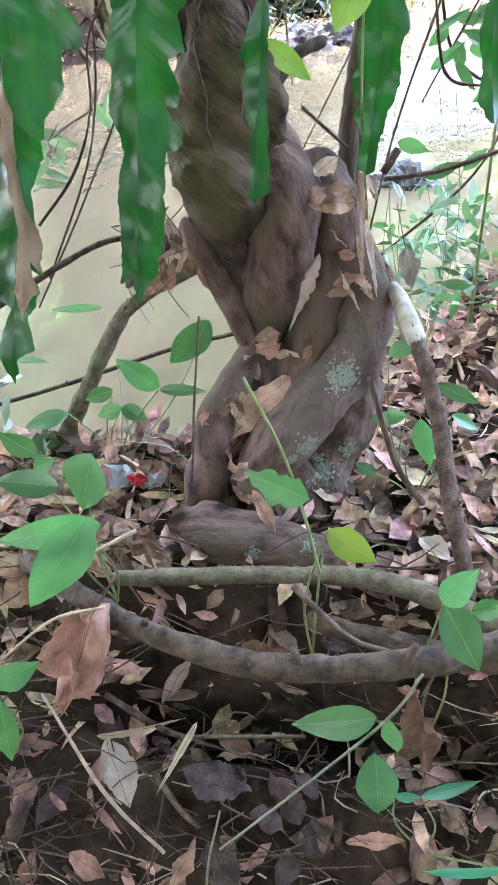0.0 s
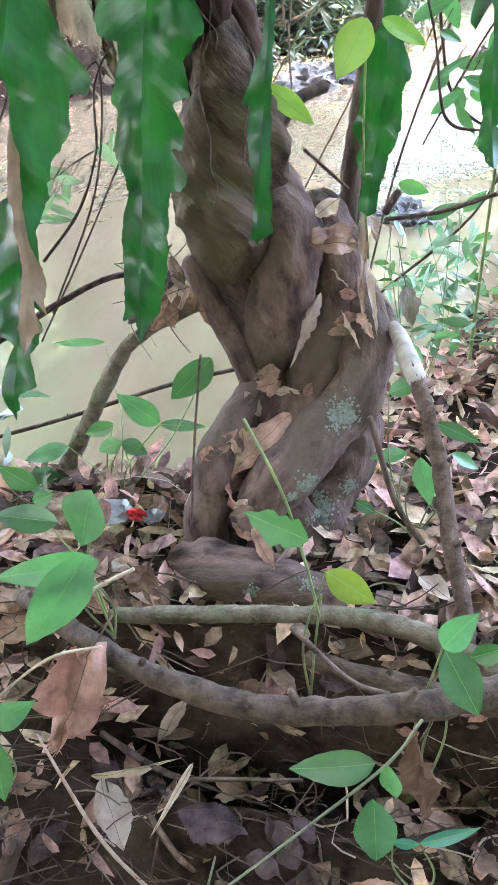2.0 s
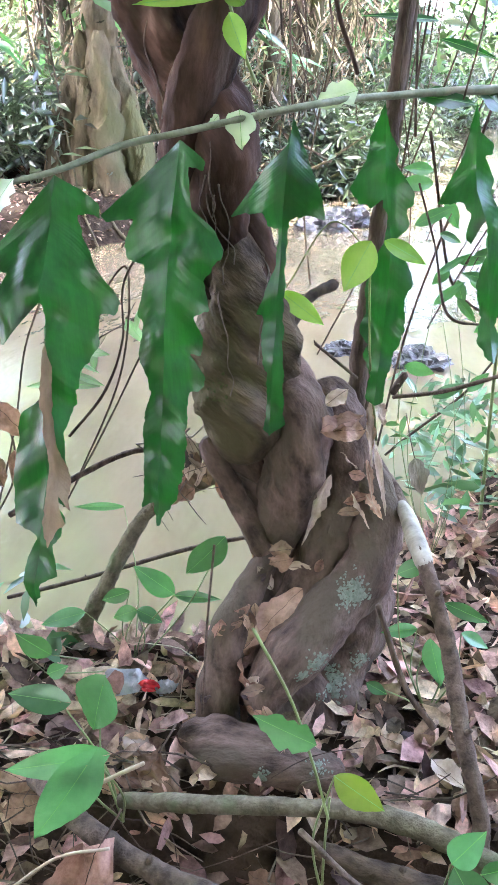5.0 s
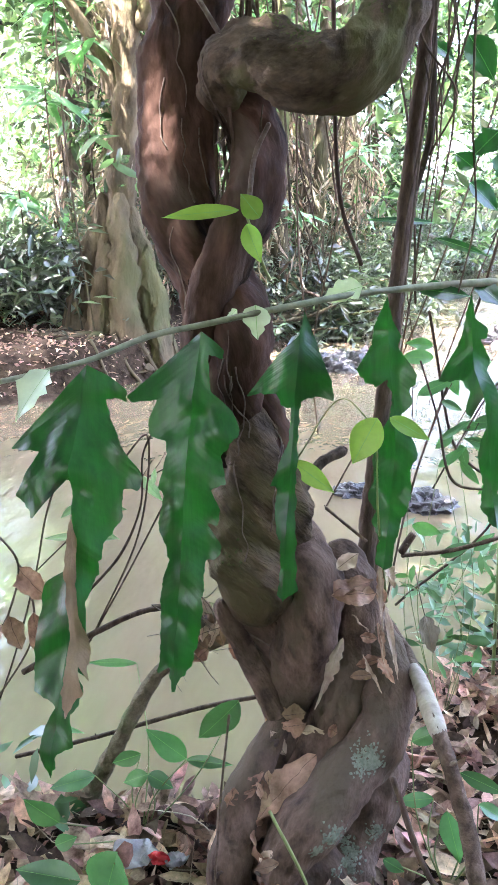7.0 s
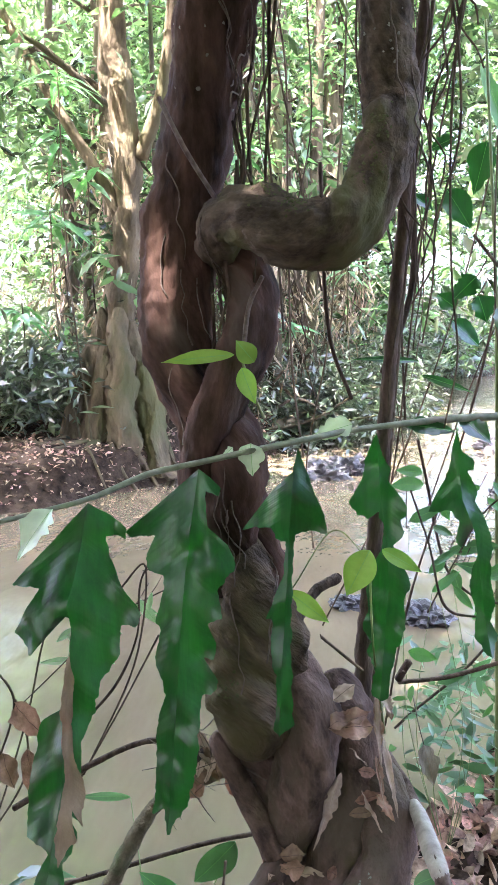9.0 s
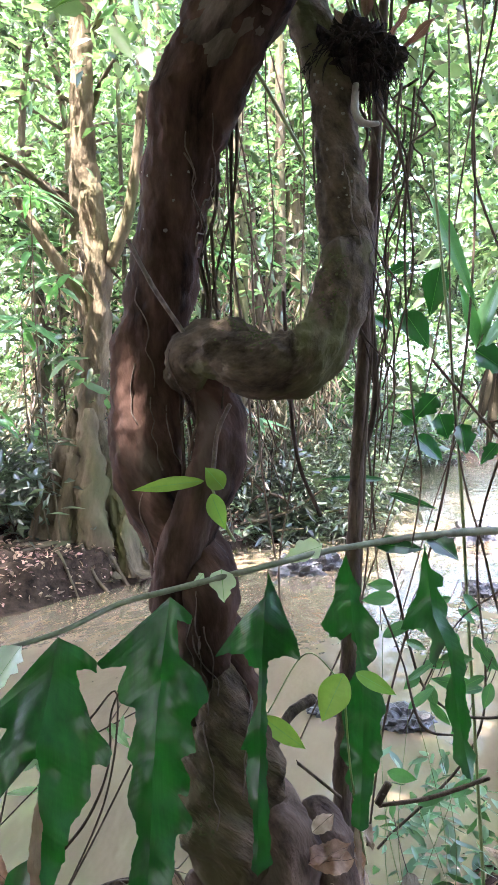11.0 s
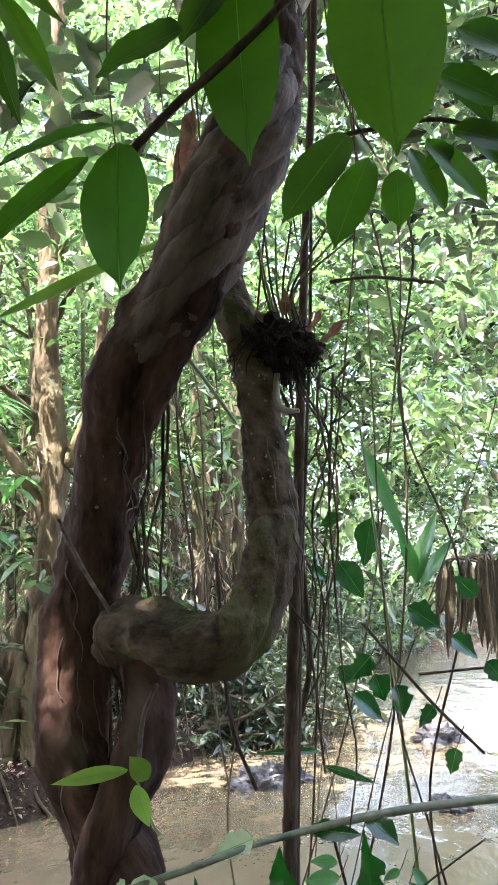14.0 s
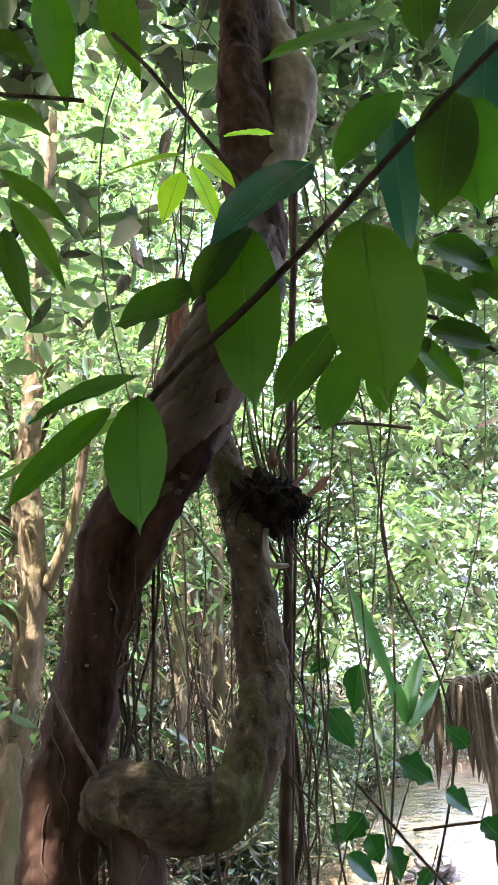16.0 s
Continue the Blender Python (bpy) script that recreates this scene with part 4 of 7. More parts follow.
plant("seedling", "heart-leaved green seedling growing from the litter", "seedling", (-0.17, 1.0, 0.0), stem_to((-0.17, 1.02, 0.0), lv), lv, LEAF, heart=0.2, fat=0.3)
lv = [((-0.277, 0.78, 0.074), (-0.188, 0.75, 0.168), 0.041), ((-0.271, 0.78, 0.044), (-0.272, 0.76, -0.094), 0.039)]
plant("seedling", "small green seedling low on the bank", "seedling", (-0.3, 0.85, -0.15), stem_to((-0.32, 0.86, -0.2), lv), lv, LEAF)
lv = [((-0.158, 1.35, 0.217), (-0.227, 1.33, 0.283), 0.046), ((-0.049, 1.3, 0.387), (-0.123, 1.3, 0.292), 0.056), ((-0.158, 1.35, 0.215), (-0.067, 1.33, 0.231), 0.023), ((-0.362, 1.4, 0.112), (-0.454, 1.38, 0.085), 0.039), ((-0.398, 1.3, 0.08), (-0.458, 1.28, 0.138), 0.047), ((-0.241, 1.37, 0.156), (-0.289, 1.36, 0.137), 0.033), ((-0.241, 1.37, 0.156), (-0.188, 1.36, 0.14), 0.033), ((-0.333, 1.6, 0.252), (-0.455, 1.6, 0.241), 0.019), ((-0.264, 1.4, 0.176), (-0.325, 1.4, 0.146), 0.033), ((-0.36, 1.2, 0.125), (-0.32, 1.2, 0.148), 0.03)]
plant("sapling", "thin sapling with scattered green leaves over the water", "sapling", (-0.26, 1.36, 0.0), stem_to((-0.26, 1.38, 0.0), lv, 0.0014), lv, LEAF)
lv = [((0.306, 0.8, 0.293), (0.331, 0.79, 0.359), 0.035), ((0.309, 0.8, 0.289), (0.359, 0.77, 0.215), 0.05), ((0.34, 0.8, 0.283), (0.38, 0.8, 0.305), 0.03)]
plant("seedling", "bright green broad-leaved seedling beside the root", "seedling", (0.33, 0.88, 0.0), stem_to((0.34, 0.9, -0.15), lv), lv, LEAF, fat=0.4)
lv = [((0.243, 0.74, 0.15), (0.142, 0.72, 0.14), 0.045), ((0.256, 0.73, 0.163), (0.272, 0.73, 0.088), 0.026), ((0.246, 0.73, 0.092), (0.264, 0.72, -0.047), 0.055)]
plant("creeper", "thin pale creeper stem with broad green leaves", "creeper", (0.03, 0.7, -0.3), [[(0.044, 0.73, -0.193, 0.002), (0.176, 0.73, 0.027, 0.002), (0.256, 0.73, 0.168, 0.002), (0.284, 0.73, 0.251, 0.002)], [(0.05, 0.71, -0.05, 0.0015), (0.03, 0.7, -0.2, 0.002), (0.02, 0.7, -0.42, 0.002)]], lv, LEAF, PALM_STEM)
lv = [((0.293, 0.8, -0.115), (0.334, 0.8, -0.114), 0.017), ((0.331, 0.8, -0.11), (0.408, 0.8, -0.059), 0.021), ((0.41, 0.66, -0.011), (0.318, 0.66, -0.054), 0.031)]
plant("seedling", "bluish green narrow-leaved seedling on the bank", "seedling", (0.36, 0.8, -0.2), stem_to((0.36, 0.82, -0.3), lv), lv, LEAF_TEAL)
lv = [((0.167, 0.87, 0.329), (0.23, 0.85, 0.301), 0.039)]
plant("yellowing_seedling", "single yellow green leaf on a thin stalk", "seedling", (0.17, 0.95, 0.0), stem_to((0.16, 0.98, -0.05), lv), lv, LEAF_YELLOW)
lv = [((0.143, 0.87, 0.376), (0.065, 0.87, 0.408), 0.041)]
plant("seedling", "thin seedling with one bitten green leaf", "seedling", (0.15, 0.95, 0.0), [[(0.063, 0.88, 0.532, 0.002), (0.108, 0.88, 0.436, 0.002), (0.139, 0.88, 0.336, 0.002), (0.163, 0.88, 0.241, 0.002)], [(0.163, 0.88, 0.28, 0.0015), (0.16, 0.95, 0.1, 0.002), (0.16, 1.0, -0.1, 0.002)]], lv, LEAF, holes=0.25)
lv = [((0.249, 1.3, 0.343), (0.304, 1.3, 0.376), 0.03), ((0.209, 1.2, 0.188), (0.246, 1.2, 0.167), 0.021), ((0.31, 1.25, 0.254), (0.335, 1.23, 0.17), 0.04), ((0.333, 1.3, 0.293), (0.413, 1.3, 0.259), 0.027), ((0.298, 1.35, 0.195), (0.233, 1.35, 0.177), 0.027), ((0.368, 1.3, 0.233), (0.42, 1.3, 0.208), 0.025)]
plant("sapling", "green sapling leaves beside the plaited liana", "sapling", (0.33, 1.3, 0.05), stem_to((0.33, 1.32, 0.02), lv, 0.0015), lv, LEAF)
lv = [((0.245, 1.72, 0.856), (0.317, 1.72, 0.894), 0.027), ((0.298, 1.74, 0.758), (0.356, 1.74, 0.804), 0.019), ((0.298, 1.74, 0.699), (0.354, 1.74, 0.748), 0.021), ((0.342, 1.74, 0.714), (0.386, 1.74, 0.664), 0.02), ((0.25, 1.7, 0.581), (0.311, 1.7, 0.566), 0.029), ((0.312, 1.7, 0.515), (0.379, 1.7, 0.55), 0.026), ((0.38, 1.7, 0.533), (0.418, 1.7, 0.575), 0.024)]
plant("sapling", "thin sapling with pale green leaves at the water's edge", "sapling", (0.36, 1.8, 0.05), stem_to((0.36, 1.85, 0.0), lv, 0.0008, 0.05), lv, LEAF)
lv = [((-0.063, 1.37, 1.208), (-0.176, 1.33, 1.198), 0.028), ((-0.028, 1.36, 1.196), (-0.056, 1.35, 1.231), 0.035), ((-0.049, 1.36, 1.187), (-0.025, 1.34, 1.131), 0.033)]
plant("leaf_sprig", "fresh yellow green sprig sprouting from the liana", "sprig", (-0.026, 1.38, 1.127), [[(-0.02, 1.42, 1.1, 0.003), (-0.026, 1.38, 1.127, 0.0026), (-0.05, 1.365, 1.2, 0.002), (-0.056, 1.365, 1.212, 0.0015)]], lv, LEAF_YOUNG)
lv = [((0.165, 1.39, 0.882), (0.128, 1.37, 0.807), 0.054), ((0.185, 1.4, 0.881), (0.251, 1.38, 0.853), 0.028), ((0.02, 1.45, 0.782), (0.097, 1.44, 0.732), 0.036)]
plant("leaf_sprig", "light green young leaves on a thin vine", "sprig", (0.17, 1.42, 0.6), [[(0.2, 1.5, 0.5, 0.003), (0.175, 1.42, 0.7, 0.002), (0.165, 1.395, 0.862, 0.002)], [(0.165, 1.395, 0.862, 0.0015), (0.1, 1.44, 0.9, 0.0014), (0.03, 1.45, 0.79, 0.0014)]], lv, LEAF_YOUNG)
for k, (b, t, w) in enumerate([((-0.296, 1.16, 0.986), (-0.34, 1.12, 0.922), 0.064), ((-0.03, 1.335, 1.066), (-0.025, 1.325, 1.014), 0.04), ((-0.059, 1.335, 1.059), (-0.076, 1.33, 1.04), 0.016), ((0.131, 1.42, 1.091), (0.064, 1.4, 1.072), 0.04)]):
    blade(b, t, w, SKIN_PALE, frond, seed=40 + k, name="pale_leaflet", label="pale greyish young leaflet", holes=0.3, fat=0.35)
for k, (b, t, w) in enumerate([((0.22, 1.5, 1.083), (0.311, 1.5, 1.077), 0.036), ((0.32, 1.55, 1.093), (0.375, 1.52, 1.054), 0.048)]):
    blade(b, t, w, PALM_LEAF, frond, seed=60 + k, name="leaflet", holes=0.2)
lv = [((0.311, 1.9, 1.558), (0.366, 1.88, 1.474), 0.064), ((0.324, 1.8, 1.272), (0.383, 1.8, 1.22), 0.055), ((0.329, 1.8, 1.299), (0.293, 1.8, 1.328), 0.043), ((0.248, 1.6, 1.192), (0.129, 1.55, 1.201), 0.016), ((0.252, 1.6, 1.166), (0.346, 1.58, 1.14), 0.017), ((0.239, 1.9, 1.548), (0.288, 1.9, 1.516), 0.032)]
plant("climber", "dark green climbing leaves on thin hanging vines", "climber", (0.42, 1.85, 1.3), [[(0.5, 2.0, 0.0, 0.005), (0.45, 1.9, 0.8, 0.004), (0.42, 1.85, 1.3, 0.004), (0.38, 1.9, 1.9, 0.003)]], lv, PALM_LEAF)

lv = [((-0.567, 1.872, 0.419), (-0.516, 1.862, 0.424), 0.014), ((-0.347, 1.833, 0.632), (-0.355, 1.823, 0.581), 0.014), ((-0.482, 1.804, 0.496), (-0.515, 1.794, 0.453), 0.015), ((-0.582, 1.91, 0.412), (-0.675, 1.9, 0.402), 0.02), ((-0.565, 1.837, 0.506), (-0.509, 1.827, 0.481), 0.02), ((-0.55, 1.844, 0.525), (-0.598, 1.834, 0.489), 0.019), ((-0.576, 1.865, 0.44), (-0.512, 1.855, 0.432), 0.019), ((-0.504, 1.95, 0.498), (-0.509, 1.94, 0.432), 0.023), ((-0.528, 1.862, 0.458), (-0.451, 1.852, 0.437), 0.019), ((-0.41, 1.895, 0.574), (-0.347, 1.885, 0.558), 0.02), ((-0.583, 1.929, 0.406), (-0.486, 1.919, 0.406), 0.023), ((-0.486, 1.934, 0.505), (-0.57, 1.924, 0.524), 0.027), ((-0.489, 1.823, 0.525), (-0.542, 1.813, 0.464), 0.028), ((-0.501, 1.867, 0.517), (-0.432, 1.857, 0.514), 0.022), ((-0.391, 1.868, 0.6), (-0.342, 1.858, 0.539), 0.029), ((-0.512, 1.864, 0.484), (-0.462, 1.854, 0.469), 0.011)]
plant("sapling", "slender twig with narrow pale green leaves over the water", "sapling", (-0.5, 1.9, 0.6), petioles(lv, 0.0011) + [[(-0.733, 1.9, 0.276, 0.0018), (-0.592, 1.9, 0.419, 0.0018), (-0.494, 1.9, 0.523, 0.0018), (-0.369, 1.9, 0.597, 0.0018), (-0.303, 1.9, 0.632, 0.0018)]], lv, SKIN_GREEN, VINE)
lv = [((0.41, 1.829, 0.838), (0.4, 1.819, 0.79), 0.023), ((0.311, 1.859, 0.886), (0.34, 1.849, 0.831), 0.03), ((0.341, 1.759, 0.746), (0.357, 1.749, 0.697), 0.025), ((0.359, 1.766, 0.753), (0.401, 1.756, 0.735), 0.017), ((0.494, 1.887, 0.709), (0.476, 1.877, 0.651), 0.029), ((0.275, 1.758, 0.929), (0.204, 1.748, 0.926), 0.035), ((0.423, 1.882, 0.878), (0.461, 1.872, 0.847), 0.02), ((0.464, 1.809, 0.723), (0.415, 1.799, 0.718), 0.022), ((0.404, 1.743, 0.75), (0.344, 1.733, 0.766), 0.021), ((0.445, 1.805, 0.836), (0.467, 1.795, 0.797), 0.025), ((0.38, 1.878, 0.716), (0.448, 1.868, 0.717), 0.032), ((0.323, 1.756, 0.769), (0.29, 1.746, 0.737), 0.025), ((0.412, 1.734, 0.674), (0.381, 1.724, 0.649), 0.019), ((0.463, 1.785, 0.757), (0.412, 1.775, 0.735), 0.019), ((0.426, 1.818, 0.926), (0.459, 1.808, 0.879), 0.025), ((0.37, 1.792, 0.786), (0.441, 1.782, 0.797), 0.033), ((0.406, 1.874, 0.906), (0.368, 1.864, 0.891), 0.02), ((0.337, 1.806, 0.776), (0.397, 1.796, 0.777), 0.023), ((0.459, 1.809, 0.802), (0.496, 1.799, 0.765), 0.028), ((0.474, 1.818, 0.81), (0.479, 1.808, 0.758), 0.026), ((0.298, 1.773, 0.834), (0.34, 1.763, 0.818), 0.022), ((0.273, 1.776, 0.951), (0.217, 1.766, 0.956), 0.027)]
plant("climber", "curling dark vine with small green leaves over the stream", "climber", (0.45, 1.78, 1.0), petioles(lv, 0.0011) + [[(0.261, 1.78, 1.02, 0.0032), (0.286, 1.78, 0.912, 0.0032), (0.306, 1.78, 0.818, 0.0032), (0.336, 1.78, 0.73, 0.0032), (0.4, 1.78, 0.677, 0.0032), (0.481, 1.78, 0.67, 0.0032), (0.562, 1.78, 0.69, 0.0032)], [(0.573, 1.8, 0.984, 0.002), (0.478, 1.8, 0.923, 0.002), (0.406, 1.8, 0.862, 0.002), (0.344, 1.8, 0.741, 0.002), (0.295, 1.8, 0.632, 0.002)]], lv, LEAF, VINE)

# leafy branch that hangs close before the lens
lv = [((0.204, 0.520, 1.892), (0.209, 0.500, 1.727), 0.056), ((0.131, 0.49, 1.735), (0.132, 0.48, 1.637), 0.044), ((0.132, 0.500, 1.755), (0.064, 0.460, 1.714), 0.036), ((0.113, 0.490, 1.727), (0.051, 0.460, 1.655), 0.027), ((0.171, 0.5, 1.82), (0.105, 0.52, 1.812), 0.05), ((0.298, 0.5, 1.873), (0.303, 0.5, 1.726), 0.074), ((0.212, 0.52, 1.89), (0.164, 0.5, 1.818), 0.036), ((0.382, 0.5, 1.992), (0.356, 0.5, 1.878), 0.049), ((0.339, 0.5, 1.996), (0.28, 0.5, 1.926), 0.048), ((0.345, 0.52, 2.089), (0.231, 0.5, 2.056), 0.035), ((0.371, 0.5, 2.112), (0.365, 0.5, 2.045), 0.033), ((0.399, 0.52, 2.004), (0.395, 0.52, 1.89), 0.057), ((0.437, 0.5, 2.112), (0.389, 0.5, 2.046), 0.043)]
plant("leafy_branch", "overhanging branch with large glossy green leaves", "branch", (0.4, 0.5, 1.8), [[(0.441, 0.5, 2.053, 0.003), (0.382, 0.5, 1.992, 0.003), (0.306, 0.5, 1.909, 0.003), (0.254, 0.5, 1.852, 0.003), (0.201, 0.5, 1.798, 0.003), (0.168, 0.5, 1.768, 0.003), (0.136, 0.5, 1.734, 0.003)], [(0.42, 0.5, 1.98, 0.004), (0.7, 0.45, 2.3, 0.006), (1.1, 0.4, 2.6, 0.008), (1.8, 0.3, 2.9, 0.012)]], lv, LEAF_BROAD, VINE, fat=0.46, full=0.72, n=18, vein=VEIN_DARK)
for k, (b, t, w) in enumerate([((0.264, 0.5, 1.929), (0.183, 0.48, 1.857), 0.056), ((0.445, 0.56, 2.128), (0.407, 0.56, 1.92), 0.06), ((0.339, 0.54, 2.011), (0.34, 0.54, 1.867), 0.035), ((0.435, 0.58, 1.976), (0.371, 0.57, 1.955), 0.03)]):
    blade(b, t, w, LEAF_GLOSS, bpy.data.objects["leafy_branch"], seed=k + 30, label="glossy green leaf, bluish sky sheen painted into its colour", n=16, vein=VEIN_DARK)
lv = [((0.422, 0.8, 2.054), (0.497, 0.8, 2.016), 0.054), ((0.399, 0.8, 2.001), (0.469, 0.8, 1.961), 0.05), ((0.417, 0.84, 1.958), (0.494, 0.84, 1.938), 0.047), ((0.449, 0.82, 2.029), (0.515, 0.82, 2.06), 0.048), ((0.385, 0.93, 1.997), (0.426, 0.93, 1.912), 0.041), ((0.31, 0.9, 2.004), (0.224, 0.88, 1.892), 0.058), ((0.332, 0.9, 1.97), (0.281, 0.88, 1.851), 0.053), ((0.362, 0.9, 1.952), (0.362, 0.9, 1.878), 0.04), ((0.4, 0.9, 1.989), (0.462, 0.88, 1.893), 0.044), ((0.429, 0.9, 1.978), (0.397, 0.9, 1.948), 0.029), ((0.453, 0.85, 2.012), (0.524, 0.85, 2.023), 0.042), ((0.424, 0.88, 2.075), (0.478, 0.88, 1.996), 0.043), ((0.458, 0.88, 2.116), (0.53, 0.88, 2.093), 0.044), ((0.475, 0.9, 1.942), (0.527, 0.9, 1.963), 0.029), ((0.381, 0.87, 2.03), (0.34, 0.87, 1.976), 0.036), ((0.438, 0.86, 1.987), (0.474, 0.85, 1.917), 0.041), ((0.494, 0.84, 2.068), (0.512, 0.83, 1.98), 0.048), ((0.409, 0.85, 2.116), (0.384, 0.84, 2.027), 0.043)]
plant("leafy_branch", "thin branch with hanging oval green leaves", "branch", (0.5, 0.9, 2.0), [[(0.531, 0.9, 1.938, 0.003), (0.433, 0.9, 2.01, 0.003), (0.346, 0.9, 2.008, 0.003), (0.308, 0.9, 2.003, 0.003)]], lv, LEAF_BROAD, VINE, fat=0.46, full=0.78, n=16, vein=VEIN_DARK)
lv = [((0.139, 0.72, 2.14), (0.051, 0.7, 2.108), 0.037), ((0.135, 0.72, 2.116), (0.115, 0.71, 2.04), 0.033), ((0.147, 0.72, 2.123), (0.18, 0.71, 2.037), 0.029), ((0.244, 0.72, 2.16), (0.187, 0.7, 2.148), 0.026), ((0.154, 0.73, 2.15), (0.198, 0.72, 2.09), 0.026)]
plant("leafy_twig", "twig with yellow green leaves, sunlight put into their colour", "twig", (0.2, 0.72, 2.1), [[(0.217, 0.72, 2.077, 0.003), (0.156, 0.72, 2.174, 0.003), (0.103, 0.72, 2.265, 0.003), (0.053, 0.72, 2.334, 0.003)]], lv, LEAF_LIGHT, VINE)
lv = [((-0.065, 0.8, 2.533), (-0.021, 0.78, 2.303), 0.056), ((0.024, 0.8, 2.535), (0.074, 0.78, 2.325), 0.056), ((-0.106, 0.82, 2.131), (-0.066, 0.82, 1.999), 0.032), ((-0.106, 0.84, 2.19), (-0.024, 0.83, 2.05), 0.033), ((-0.129, 0.85, 2.251), (-0.024, 0.85, 2.15), 0.03), ((-0.131, 0.8, 2.321), (-0.045, 0.8, 2.266), 0.052), ((-0.149, 0.8, 2.444), (-0.074, 0.8, 2.385), 0.047)]
plant("leafy_branch", "drooping dark green leaves overhead", "branch", (-0.1, 0.8, 2.3), [[(-0.4, 0.8, 2.5, 0.004), (-0.2, 0.8, 2.36, 0.003), (0.0, 0.79, 2.3, 0.003)]], lv, LEAF_BROAD, VINE, fat=0.4, vein=VEIN_DARK)
lv = [((0.359, 1.7, 1.355), (0.314, 1.68, 1.311), 0.047), ((0.363, 1.7, 1.318), (0.383, 1.7, 1.266), 0.051), ((0.405, 1.7, 1.297), (0.418, 1.7, 1.235), 0.056), ((0.445, 1.75, 1.449), (0.515, 1.75, 1.402), 0.059), ((0.532, 1.75, 1.387), (0.585, 1.75, 1.342), 0.049), ((0.394, 1.9, 1.655), (0.371, 1.9, 1.544), 0.061), ((0.326, 1.9, 1.665), (0.271, 1.9, 1.641), 0.035), ((0.6, 1.8, 1.465), (0.556, 1.8, 1.514), 0.049), ((0.586, 1.7, 1.337), (0.626, 1.7, 1.294), 0.049), ((0.479, 1.7, 1.256), (0.443, 1.7, 1.216), 0.033), ((0.497, 1.6, 1.193), (0.482, 1.6, 1.147), 0.031)]
plant("climber", "ragged dark green leaves on vines over the water", "climber", (0.55, 1.75, 1.0), petioles(lv) + [[(0.62, 1.8, 0.0, 0.003), (0.55, 1.74, 0.6, 0.003), (0.46, 1.72, 1.0, 0.0025), (0.4, 1.75, 1.35, 0.002), (0.42, 1.9, 2.2, 0.002)]], lv, PALM_LEAF, VINE, holes=0.25, fat=0.35)
lv = [((0.397, 2.1, 1.879), (0.495, 2, 1.59), 0.041), ((0.555, 2.4, 1.513), (0.606, 2.3, 1.713), 0.065), ((0.563, 2.4, 1.513), (0.508, 2.3, 1.685), 0.049), ((0.571, 2.4, 1.505), (0.664, 2.3, 1.648), 0.055)]
plant("strap_plant", "tuft of long green strap leaves hanging from a vine", "plant", (0.45, 2.2, 1.7), petioles(lv, 0.002), lv, LEAF, VINE, n=18)
lv = [((0.009, 1.3, 2.082), (-0.26, 1.2, 1.909), 0.05)]
plant("strap_leaf", "long arching green strap leaf behind the liana", "leaf", (0.05, 1.6, 1.9), [[(0.1, 1.7, 1.85, 0.004), (0.03, 1.5, 1.93, 0.004), (-0.02, 1.31, 1.955, 0.003)]], lv, LEAF_YOUNG, droop=0.0, n=26, full=0.5, fat=0.4, facing=(0.3, -1.0, 0.6))

